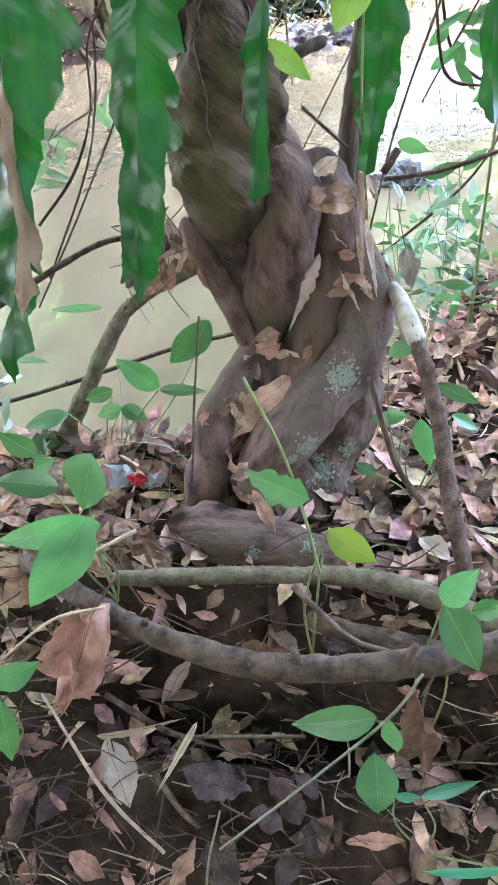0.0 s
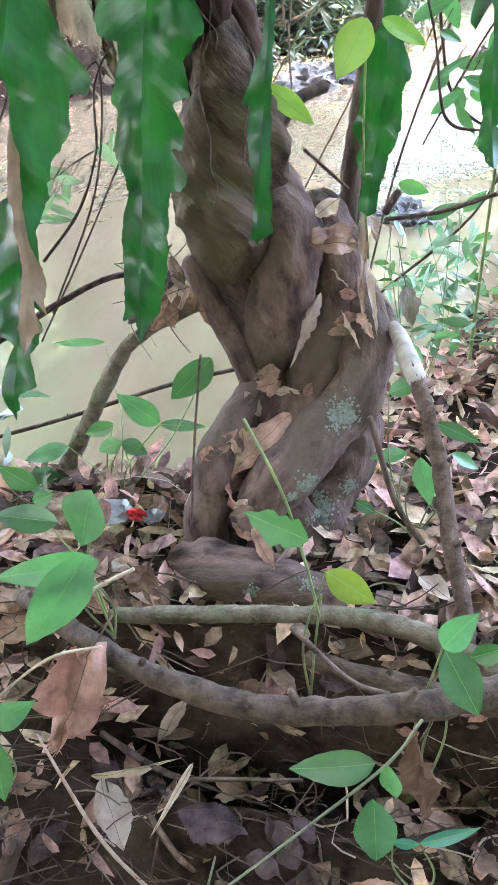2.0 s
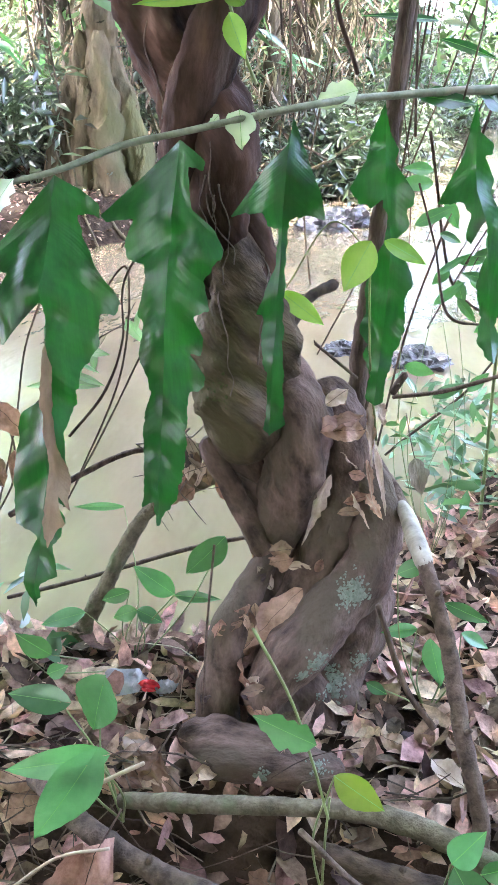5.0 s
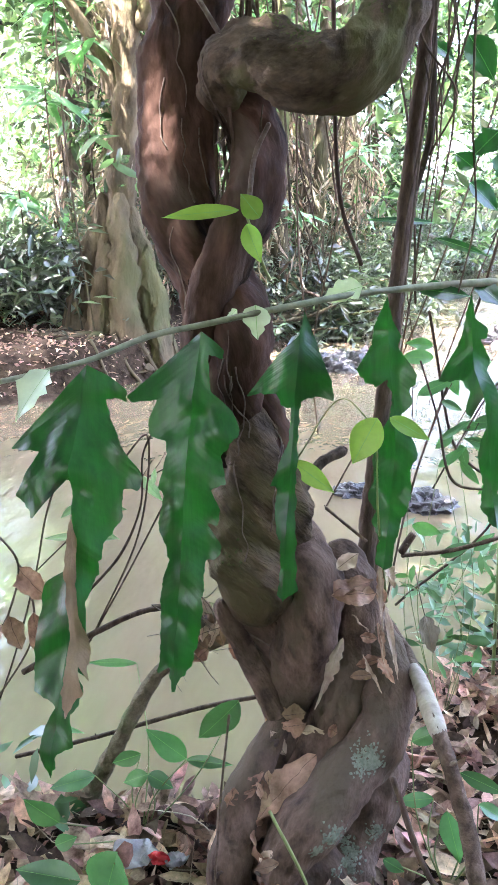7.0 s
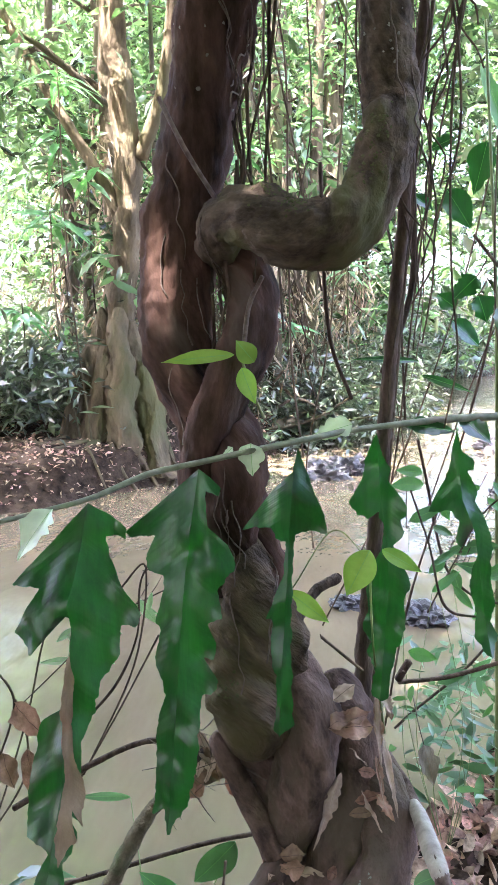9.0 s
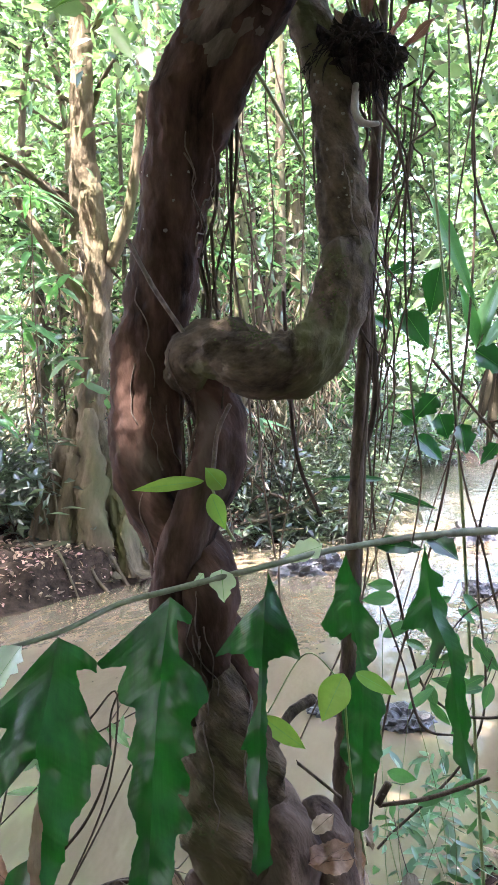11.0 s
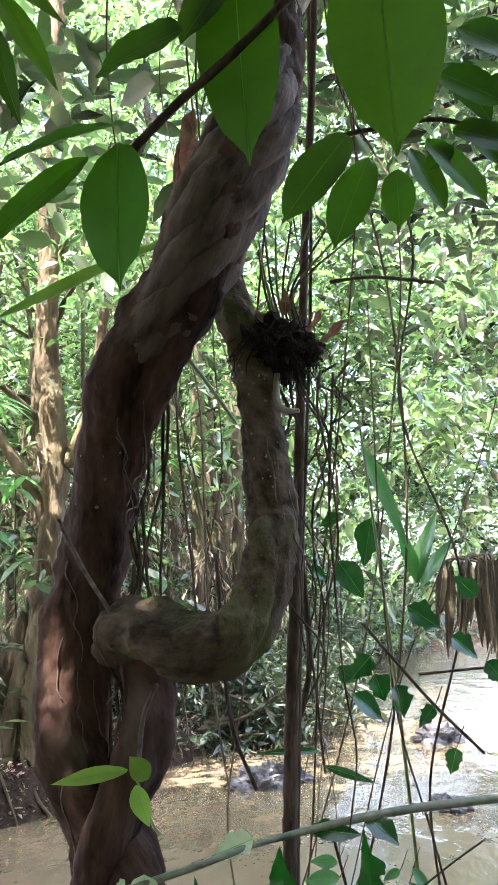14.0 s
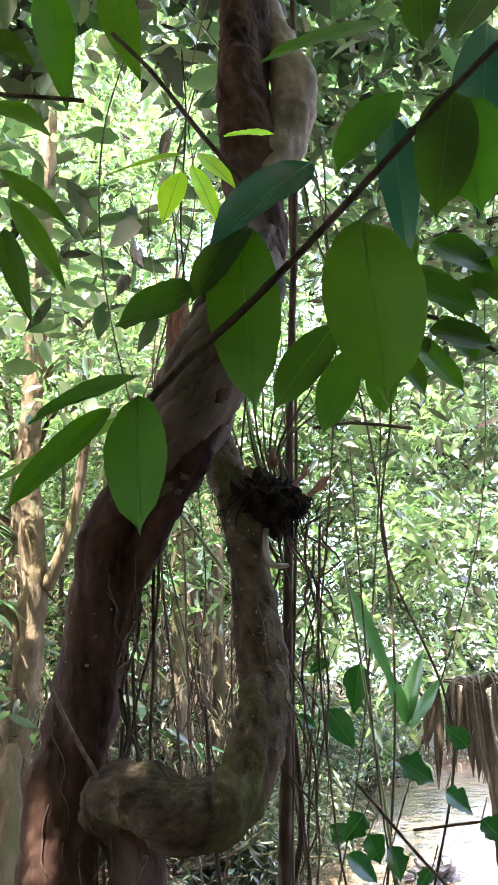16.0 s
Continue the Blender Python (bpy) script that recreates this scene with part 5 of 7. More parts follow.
# ---------------------------------------------------------------- twigs and straw
for k, (label, cat, pts, m) in enumerate((
        ("thin dark crooked twig over the water", "twig", [(-0.401, 1.5, 0.462, 0.003), (-0.323, 1.5, 0.558, 0.003), (-0.279, 1.5, 0.663, 0.002), (-0.271, 1.5, 0.766, 0.002), (-0.234, 1.5, 0.837, 0.002)], VINE), ("thin dark twig over the water", "twig", [(-0.451, 1.55, 0.269, 0.002), (-0.34, 1.55, 0.469, 0.002), (-0.25, 1.55, 0.643, 0.002)], VINE), ("brown twig reaching over the water", "twig", [(-0.551, 1.5, 0.268, 0.007), (-0.431, 1.5, 0.348, 0.007), (-0.309, 1.5, 0.422, 0.006), (-0.23, 1.5, 0.448, 0.006), (-0.156, 1.5, 0.44, 0.006)], VINE),
        ("thin brown twig behind the liana", "twig", [(-0.613, 1.55, 0.011, 0.005), (-0.416, 1.55, 0.088, 0.005), (-0.183, 1.55, 0.188, 0.005), (-0.033, 1.55, 0.239, 0.005)], VINE), ("brown branch reaching out over the stream", "branch", [(0.232, 1.7, 0.51, 0.005), (0.337, 1.7, 0.531, 0.005), (0.455, 1.7, 0.576, 0.005)], STICK), ("short dark broken stub", "branch", [(0.228, 1.65, 0.538, 0.008), (0.25, 1.65, 0.58, 0.008)], VINE),
        ("thin curved brown vine beside the liana", "vine", [(0.214, 1.15, 0.384, 0.005), (0.268, 1.15, 0.233, 0.005), (0.32, 1.15, 0.155, 0.006)], VINE), ("very thin bare twig", "twig", [(0.079, 1.5, 0.68, 0.003), (0.157, 1.5, 0.619, 0.003)], VINE), ("thin straw stalk on the bank", "stalk", [(-0.278, 0.8, 0.091, 0.002), (-0.18, 0.8, 0.197, 0.002), (-0.104, 0.8, 0.233, 0.002)], STRAW), ("thin pale straw stalk", "stalk", [(-0.194, 0.76, 0.096, 0.002), (-0.131, 0.76, -0.137, 0.003), (-0.054, 0.76, -0.286, 0.003)], STRAW),
        ("thin dry stalk hanging before the liana", "stalk", [(-0.056, 1.12, 0.156, 0.002), (-0.043, 1.12, 0.354, 0.002), (-0.031, 1.12, 0.484, 0.002)], TWIG), ("thin dark purplish twig on the bank", "twig", [(0, 0.8, -0.023, 0.003), (0.157, 0.8, 0.006, 0.003)], VINE), ("dry bent rootlet below the branch", "root", [(0.129, 0.86, 0.237, 0.004), (0.208, 0.86, 0.15, 0.004), (0.263, 0.86, 0.129, 0.004)], STICK), ("pale bent stalk in the litter", "stalk", [(-0.086, 0.9, 0.274, 0.003), (-0.163, 0.9, 0.214, 0.003), (-0.251, 0.9, 0.123, 0.003)], STRAW),
        ("thin dark drooping vine over the stream", "vine", [(0.24, 1.6, 0.945, 0.002), (0.278, 1.6, 0.838, 0.002), (0.313, 1.6, 0.717, 0.003), (0.388, 1.6, 0.699, 0.002)], VINE), ("thin straight hanging vine", "vine", [(0.054, 1.65, 1.568, 0.004), (0.074, 1.65, 1.258, 0.004), (0.122, 1.65, 1.116, 0.004)], VINE), ("thin dark slanting vine", "vine", [(0.228, 1.66, 1.564, 0.006), (0.233, 1.66, 1.335, 0.006), (0.182, 1.66, 1.167, 0.006)], VINE), ("thin bare branch behind the root clump", "branch", [(0.33, 1.9, 2.256, 0.005), (0.434, 1.9, 2.263, 0.005), (0.588, 1.9, 2.239, 0.005)], VINE),
        ("thin grey vine slanting over the main stem", "vine", [(-0.183, 1.36, 1.613, 0.004), (-0.139, 1.36, 1.53, 0.004), (-0.092, 1.36, 1.457, 0.004)], ROOTLET), ("thin grey vine on the liana", "vine", [(-0.021, 1.4, 1.336, 0.004), (-0.044, 1.4, 1.285, 0.004), (-0.054, 1.4, 1.196, 0.004)], ROOTLET), ("dark slanting vine over the water", "vine", [(0.339, 1.6, 1.421, 0.003), (0.454, 1.6, 1.279, 0.003), (0.546, 1.6, 1.183, 0.003)], VINE), ("thin dark forked twig over the water", "twig", [(-0.314, 1.5, 0.75, 0.002), (-0.26, 1.5, 0.799, 0.002), (-0.286, 1.5, 0.601, 0.002), (-0.397, 1.5, 0.357, 0.002)], VINE), ("thin crooked dark twig over the water", "twig", [(-0.41, 1.5, 0.775, 0.002), (-0.471, 1.5, 0.644, 0.002), (-0.512, 1.5, 0.481, 0.002), (-0.578, 1.5, 0.279, 0.002), (-0.645, 1.5, 0.117, 0.002)], VINE), ("thin bare twig over the water", "twig", [(0.479, 1.9, 1.3, 0.003), (0.657, 1.9, 1.313, 0.003)], STICK))):
    stick("bare_twig", label, cat, pts, m, 1, rough=0.15, seg=8, seed=k)

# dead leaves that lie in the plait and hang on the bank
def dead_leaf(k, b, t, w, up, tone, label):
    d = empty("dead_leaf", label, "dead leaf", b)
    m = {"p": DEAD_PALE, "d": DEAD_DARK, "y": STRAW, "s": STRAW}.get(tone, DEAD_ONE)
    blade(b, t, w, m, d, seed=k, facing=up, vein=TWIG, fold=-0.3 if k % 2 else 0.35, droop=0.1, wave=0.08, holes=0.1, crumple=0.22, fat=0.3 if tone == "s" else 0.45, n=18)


# ends placed along the camera's pixel rays, then seated on the skin
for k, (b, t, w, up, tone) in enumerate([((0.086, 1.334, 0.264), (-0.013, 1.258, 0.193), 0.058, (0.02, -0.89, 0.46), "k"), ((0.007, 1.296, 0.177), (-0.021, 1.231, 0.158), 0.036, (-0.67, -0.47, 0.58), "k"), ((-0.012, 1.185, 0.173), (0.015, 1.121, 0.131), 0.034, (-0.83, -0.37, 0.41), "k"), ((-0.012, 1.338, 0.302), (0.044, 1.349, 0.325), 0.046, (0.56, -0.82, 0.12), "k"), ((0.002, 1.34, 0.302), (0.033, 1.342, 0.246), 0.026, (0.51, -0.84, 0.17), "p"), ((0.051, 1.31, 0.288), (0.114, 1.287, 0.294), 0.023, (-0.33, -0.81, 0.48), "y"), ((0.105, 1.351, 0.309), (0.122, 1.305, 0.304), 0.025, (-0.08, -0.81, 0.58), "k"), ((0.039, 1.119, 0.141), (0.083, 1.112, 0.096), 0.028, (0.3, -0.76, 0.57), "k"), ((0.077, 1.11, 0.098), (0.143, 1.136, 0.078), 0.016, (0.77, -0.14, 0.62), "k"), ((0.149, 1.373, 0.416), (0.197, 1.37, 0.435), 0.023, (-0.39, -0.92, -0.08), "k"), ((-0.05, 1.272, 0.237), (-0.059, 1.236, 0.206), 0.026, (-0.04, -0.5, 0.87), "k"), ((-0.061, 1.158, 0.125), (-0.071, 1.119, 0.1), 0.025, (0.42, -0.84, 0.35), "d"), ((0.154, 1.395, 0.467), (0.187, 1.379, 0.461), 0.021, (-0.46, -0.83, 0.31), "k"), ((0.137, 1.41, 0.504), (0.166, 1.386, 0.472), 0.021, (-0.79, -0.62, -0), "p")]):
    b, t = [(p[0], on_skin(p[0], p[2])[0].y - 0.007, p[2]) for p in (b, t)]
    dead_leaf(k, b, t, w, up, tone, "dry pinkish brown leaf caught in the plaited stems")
# ends placed where the camera's pixel rays meet the bank or stems
for k, (b, t, w, up, tone) in enumerate([((0.105, 1.382, 0.564), (0.172, 1.407, 0.589), 0.047, (0.04, -0.1, 0.99), "k"), ((0.107, 1.414, 0.599), (0.145, 1.434, 0.623), 0.031, (0.04, -0.62, 0.79), "p"), ((-0.177, 0.893, -0.202), (-0.117, 0.806, -0.248), 0.062, (0.07, 0.12, 0.99), "p"), ((-0.042, 0.871, -0.226), (0.076, 0.85, -0.215), 0.071, (-0.1, 0.2, 0.97), "d"), ((-0.002, 0.971, -0.26), (0.069, 0.957, -0.296), 0.042, (-0.03, -0.94, 0.33), "k"), ((0.232, 0.793, -0.248), (0.326, 0.799, -0.244), 0.029, (0.02, -0.67, 0.74), "k"), ((-0.04, 0.731, -0.331), (-0.003, 0.778, -0.273), 0.034, (0.03, -0.79, 0.61), "o"), ((0.013, 0.779, -0.273), (0.059, 0.723, -0.337), 0.067, (-0.06, -0.72, 0.69), "d"), ((0.341, 0.766, -0.277), (0.398, 0.799, -0.24), 0.04, (-0.04, -0.75, 0.66), "o"), ((-0.05, 1.005, -0.109), (-0.103, 0.979, -0.227), 0.029, (0.02, -0.98, 0.2), "p"), ((-0.19, 0.888, -0.187), (-0.047, 0.937, -0.202), 0.02, (0.65, -0.71, 0.26), "s"), ((-0.023, 0.919, -0.162), (-0.078, 0.82, -0.235), 0.011, (-0.02, -0.95, 0.31), "s"), ((-0.302, 1.028, 0.014), (-0.38, 1.013, -0.011), 0.06, (0.07, -0.88, 0.47), "k"), ((-0.392, 1.044, 0.051), (-0.323, 1.039, 0.033), 0.05, (0.08, -0.88, 0.47), "k"), ((0.276, 0.974, -0.242), (0.274, 0.951, -0.31), 0.031, (-0, -0.95, 0.32), "d"), ((0.157, 0.775, -0.274), (0.127, 0.74, -0.32), 0.037, (-0.07, -0.78, 0.62), "d"), ((0.184, 0.838, -0.212), (0.145, 0.876, -0.204), 0.032, (-0.1, 0.4, 0.91), "d"), ((0.079, 0.815, -0.234), (0.136, 0.795, -0.25), 0.041, (-0.09, -0.77, 0.63), "d"), ((0.04, 1.014, -0.066), (0.089, 1.007, -0.092), 0.043, (0, -0.98, 0.21), "k"), ((-0.136, 1.084, 0.052), (-0.082, 1.056, 0.034), 0.049, (0.06, -0.58, 0.82), "k"), ((-0.205, 1.154, 0.051), (-0.142, 1.109, 0.054), 0.041, (-0.04, -0.06, 1), "p"), ((-0.231, 1.07, 0.05), (-0.186, 1.043, 0.031), 0.039, (0.05, -0.52, 0.85), "k"), ((0.327, 1.174, 0.062), (0.381, 1.127, 0.055), 0.039, (0.02, -0.18, 0.98), "p"), ((0.241, 1.213, 0.061), (0.299, 1.192, 0.061), 0.037, (0.1, 0.06, 0.99), "k"), ((0.262, 1.275, 0.059), (0.232, 1.331, 0.05), 0.033, (-0.16, 0.13, 0.98), "k"), ((0.343, 1.276, 0.055), (0.404, 1.316, 0.07), 0.036, (-0.16, -0.23, 0.96), "k"), ((0.171, 1.018, -0.046), (0.236, 1.018, -0.047), 0.033, (-0, -0.95, 0.3), "d"), ((-0.284, 0.826, -0.231), (-0.313, 0.778, -0.279), 0.039, (0.06, -0.71, 0.7), "k"), ((-0.21, 0.751, -0.305), (-0.149, 0.73, -0.335), 0.038, (0.08, -0.77, 0.63), "k"), ((0.381, 0.856, -0.222), (0.421, 0.819, -0.226), 0.04, (0.05, -0.51, 0.86), "k")]):
    dead_leaf(k + 40, b, t, w, up, tone, {"p": "pale bleached dead leaf on the bank", "d": "dark wet dead leaf on the bank", "s": "pale straw coloured dry blade on the bank"}.get(tone, "crumpled brown dead leaf on the bank"))
for k, (b, t, w, up, tone) in enumerate([((0.124, 1.399, 0.473), (0.083, 1.342, 0.354), 0.019, (-0.26, -0.89, 0.37), "s2"), ((0.182, 1.463, 0.59), (0.193, 1.392, 0.486), 0.012, (-0.12, -0.57, 0.81), "s2"), ((0.161, 1.386, 0.449), (0.195, 1.356, 0.392), 0.011, (-0.25, -0.96, 0.08), "s2")]):
    d = empty("bark_strip", "torn straw coloured strip of dry bark", "bark strip", b)
    blade(b, t, w, DEAD_PALE, d, seed=k, facing=up, vein=STRAW, fold=0.35, wave=0.15, fat=0.3, holes=0.35, crumple=0.35, n=20)
for k, (b, t, w) in enumerate([((0.182, 1.470, 0.585), (0.194, 1.400, 0.500), 0.016), ((0.197, 1.440, 0.523), (0.226, 1.370, 0.415), 0.014), ((0.184, 1.410, 0.503), (0.202, 1.370, 0.437), 0.012), ((0.197, 1.500, 0.577), (0.212, 1.470, 0.543), 0.022), ((0.187, 1.385, 0.445), (0.219, 1.360, 0.412), 0.018)]):
    d = empty("bark_strip", "torn straw coloured strip of dry bark", "bark strip", b)
    blade(b, t, w, DEAD_PALE if k % 2 else DEAD_ONE, d, seed=k + 11, facing=(0.2, -1.0, 0.3), vein=STRAW, fold=0.35, wave=0.15, fat=0.35, holes=0.3, crumple=0.3, n=16)
# these sit on camera pixel rays at chosen depths, to fit the view
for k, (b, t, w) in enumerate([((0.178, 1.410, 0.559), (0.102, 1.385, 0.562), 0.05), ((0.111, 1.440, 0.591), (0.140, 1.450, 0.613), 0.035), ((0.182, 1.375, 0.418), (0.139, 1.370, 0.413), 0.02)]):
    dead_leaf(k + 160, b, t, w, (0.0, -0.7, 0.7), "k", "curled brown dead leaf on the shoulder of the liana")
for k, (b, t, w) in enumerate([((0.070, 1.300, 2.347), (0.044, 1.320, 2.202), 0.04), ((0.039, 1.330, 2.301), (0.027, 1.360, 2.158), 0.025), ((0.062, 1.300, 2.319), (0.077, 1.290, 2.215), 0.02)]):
    dead_leaf(k + 180, b, t, w, (-0.4, -0.9, 0.1), "k", "dry brown leaf beside the bend of the liana")
for k, (b, t, w) in enumerate([((-0.131, 0.84, 0.187), (-0.203, 0.79, -0.018), 0.101), ((0.307, 0.82, 0.093), (0.319, 0.8, -0.077), 0.067), ((-0.09, 0.98, 0.208), (-0.11, 0.96, 0.168), 0.05)]):
    d = empty("dead_leaf", "large crumpled brown dead leaf hanging on the bank", "dead leaf", b)
    blade(b, t, w, DEAD_ONE, d, seed=k + 20, vein=TWIG, facing=(0.1, -1.0, 0.7), fold=0.15, wave=0.1, droop=0.15, holes=0.22, crumple=0.4, n=26, cols=7, fat=0.42)
    on(d, tube("stalk", [(b[0] + 0.02, b[1] + 0.03, b[2] + 0.03, 0.0016), (b[0] + 0.008, b[1] + 0.01, b[2] + 0.012, 0.0016), (*b, 0.0014)], TWIG, None, seg=6))

for k, (b, t, w) in enumerate([((0.289, 1.7, 0.374), (0.312, 1.68, 0.292), 0.042)]):
    d = empty("dead_leaf", "bleached white dead leaf hanging over the water", "dead leaf", b)
    blade(b, t, w, BARE_WOOD, d, seed=k + 5, vein=STRAW, holes=0.2, crumple=0.2)
    on(d, tube("stalk", [(b[0] - 0.02, b[1] + 0.1, b[2] + 0.06, 0.0015), (b[0] - 0.01, b[1] + 0.02, b[2] + 0.03, 0.0012), (*b, 0.001)], VINE, None, seg=5))
stick("broken_stick", "thick broken reddish brown stick jutting from the bank", "stick", [(-0.285, 0.78, -0.226, 0.014), (-0.348, 0.78, -0.403, 0.015), (-0.436, 0.78, -0.649, 0.017)], BARK, 1, rough=0.25, rough_scale=30, seed=31)
sprig = empty("dead_sprig", "thin twig with dead brown curled leaves over the water", "twig", (-0.45, 1.3, 0.5))
for pts in ([(-0.478, 1.28, 0.692, 0.002), (-0.43, 1.28, 0.623, 0.002), (-0.457, 1.28, 0.524, 0.002), (-0.472, 1.28, 0.501, 0.002)], [(-0.437, 1.3, 0.612, 0.002), (-0.417, 1.3, 0.529, 0.002), (-0.434, 1.3, 0.449, 0.002), (-0.523, 1.3, 0.31, 0.002)]):
    on(sprig, tube("stem", pts, VINE, None, seg=6, rough=0.15, rough_scale=50))
for k, (b, t, w) in enumerate([((-0.429, 1.28, 0.617), (-0.372, 1.26, 0.568), 0.044), ((-0.451, 1.27, 0.528), (-0.426, 1.26, 0.47), 0.039), ((-0.411, 1.29, 0.529), (-0.402, 1.27, 0.44), 0.03), ((-0.469, 1.28, 0.507), (-0.486, 1.27, 0.449), 0.03)]):
    blade(b, t, w, DEAD_ONE, sprig, seed=k + 3, vein=TWIG, fold=0.5, crumple=0.25, holes=0.15, wave=0.1)

rnd = random.Random(91)
for k in range(22):                       # dry leaves wedged between the bowed stem and those that cross it
    q = rnd.random()
    x, z = 0.012 - 0.01 * q + rnd.gauss(0, 0.014), 0.31 - 0.2 * q + rnd.gauss(0, 0.008)
    hit, nor = on_skin(x, z)
    a, l = rnd.uniform(0, 6.283), rnd.uniform(0.025, 0.06)
    b = hit + nor * 0.006
    dead_leaf(k + 120, tuple(b), tuple(b + Vector((math.cos(a), -0.35, math.sin(a) - 0.5)).normalized() * l), l * rnd.uniform(0.4, 0.7), (rnd.gauss(0, 0.4), -0.8, 0.6), rnd.choice("kkkpd"), "dry pinkish brown leaf caught in the plaited stems")

for k in range(16):                       # dead leaves caught in the rootlets below the bole
    b = Vector((-0.135 + rnd.gauss(0, 0.022), 1.42 + rnd.gauss(0, 0.012), 0.455 + rnd.gauss(0, 0.026)))
    l = rnd.uniform(0.03, 0.065)
    dead_leaf(k + 150, tuple(b), tuple(b + Vector((rnd.gauss(-0.1, 0.5), rnd.gauss(-0.2, 0.2), -0.8)).normalized() * l), l * rnd.uniform(0.35, 0.6), (rnd.gauss(0, 0.4), -1.0, 0.3), rnd.choice("kkdkp"), "dead brown leaf caught in the rootlets of the liana")

# plastic wrapper at the foot of the liana
wrap = empty("plastic_wrapper", "crumpled clear plastic wrapper with red print in the litter", "wrapper", (-0.22, 1.275, 0.05))


for k, (b, t, w, m, name, label) in enumerate(((( -0.275, 1.27, 0.05), (-0.195, 1.262, 0.08), 0.055, PLASTIC, "film", "cloudy clear film"), ((-0.21, 1.256, 0.074), (-0.168, 1.256, 0.072), 0.024, RED, "printed_end", "glossy red printed end"), ((-0.185, 1.268, 0.06), (-0.135, 1.27, 0.068), 0.032, PLASTIC, "film", "cloudy clear film"))):
    blade(b, t, w, m, wrap, seed=k + 2, facing=(0.0, -0.8, 0.7), vein=m, name=name, label=label, fold=0.5, crumple=0.55, wave=0.15, fat=0.5, cols=6, n=20)

# rocks in the stream
for k, (x, y, s) in enumerate(((0.07, 3.93, 0.075), (0.43, 3.78, 0.1), (0.36, 3.84, 0.06), (1.75, 9.9, 0.26), (-0.3, 7.6, 0.2), (-0.05, 7.9, 0.2), (1.3, 6.7, 0.13))):
    bm = bmesh.new()
    bmesh.ops.create_icosphere(bm, subdivisions=4, radius=1.0)
    for v in bm.verts:
        q = v.co * 1.7 + Vector((k * 4.0, 0, 0))
        v.co = Vector((v.co.x * s * 1.2, v.co.y * s, v.co.z * s * 0.8)) * (1 + 0.5 * noise.noise(q) + 0.35 * noise.noise(q * 3.1))
    me = bpy.data.meshes.new("rock")
    bm.to_mesh(me)
    bm.free()
    me.materials.append(ROCK)
    r = tagged(new("rock", me), "dark wet jagged rock breaking the stream", "rock", "rocks in the stream")
    r.location = (x, y, WATER_Z)

# ---------------------------------------------------------------- root clump on the hooked stem
nest = empty("epiphyte", "dark clump of matted roots with thin stalks on the hooked stem", "epiphyte", (0.21, 1.44, 1.93))
rnd = random.Random(21)
bm = bmesh.new()
bmesh.ops.create_icosphere(bm, subdivisions=4, radius=1.0)
for v in bm.verts:
    q = v.co * 2.5
    v.co = Vector((0.2 + v.co.x * 0.072, 1.45 + v.co.y * 0.062, 1.93 + v.co.z * 0.05)) + v.co * 0.03 * (noise.noise(q) + noise.noise(q * 4))
me = bpy.data.meshes.new("root_mass")
bm.to_mesh(me)
bm.free()
me.materials.append(NEST)
on(nest, new("root_mass", me))
hv, hf = [], []
for k in range(420):
    d = Vector((rnd.gauss(0, 1), rnd.gauss(0, 1), rnd.gauss(0, 0.8))).normalized()
    p = Vector((0.2 + d.x * 0.072, 1.45 + d.y * 0.062, 1.93 + d.z * 0.048))
    e = p + d * rnd.uniform(0.003, 0.014) + Vector((rnd.gauss(0, 0.012), rnd.gauss(0, 0.012), -rnd.uniform(0.0, 0.045)))
    v, f = tube_geo([(*p, 0.0014), (*((p + e) / 2 + d * 0.006), 0.001), (*e, 0.0005)], step=0.012, seg=4)
    n0 = len(hv)
    hv += v
    hf += [tuple(i + n0 for i in q) for q in f]
on(nest, tagged(mesh_ob("root_hairs", hv, hf, NEST), kind="stuff"))
for k in range(9):
    a = -1.2 + 0.35 * k
    on(nest, tube("stalk", [(0.2 + 0.006 * k, 1.44, 1.97, 0.003), (0.21 + 0.03 * math.sin(a), 1.43, 2.04, 0.0025), (0.22 + 0.1 * math.sin(a) * (0.5 + 0.1 * k), 1.42 - 0.01 * k, 2.1 + 0.05 * math.cos(a), 0.002)], GREEN_STEM if k % 2 else STICK, None, seg=6))
for k, (x, z) in enumerate(((0.19, 1.99), (0.22, 2.02), (0.26, 1.98), (0.28, 1.96))):
    blade((x, 1.44, z - 0.03), (x + 0.025 * (k - 1), 1.4, z + 0.008), 0.02, DEAD_ONE, nest, seed=k + 70, name="dead_scale", vein=STRAW, wave=0.2)
on(nest, tube("hooked_root", [(0.2, 1.42, 1.87, 0.006), (0.197, 1.405, 1.82, 0.007), (0.21, 1.4, 1.797, 0.0065), (0.236, 1.405, 1.797, 0.004)], BARE_WOOD, None, "pale hooked root", seg=8))

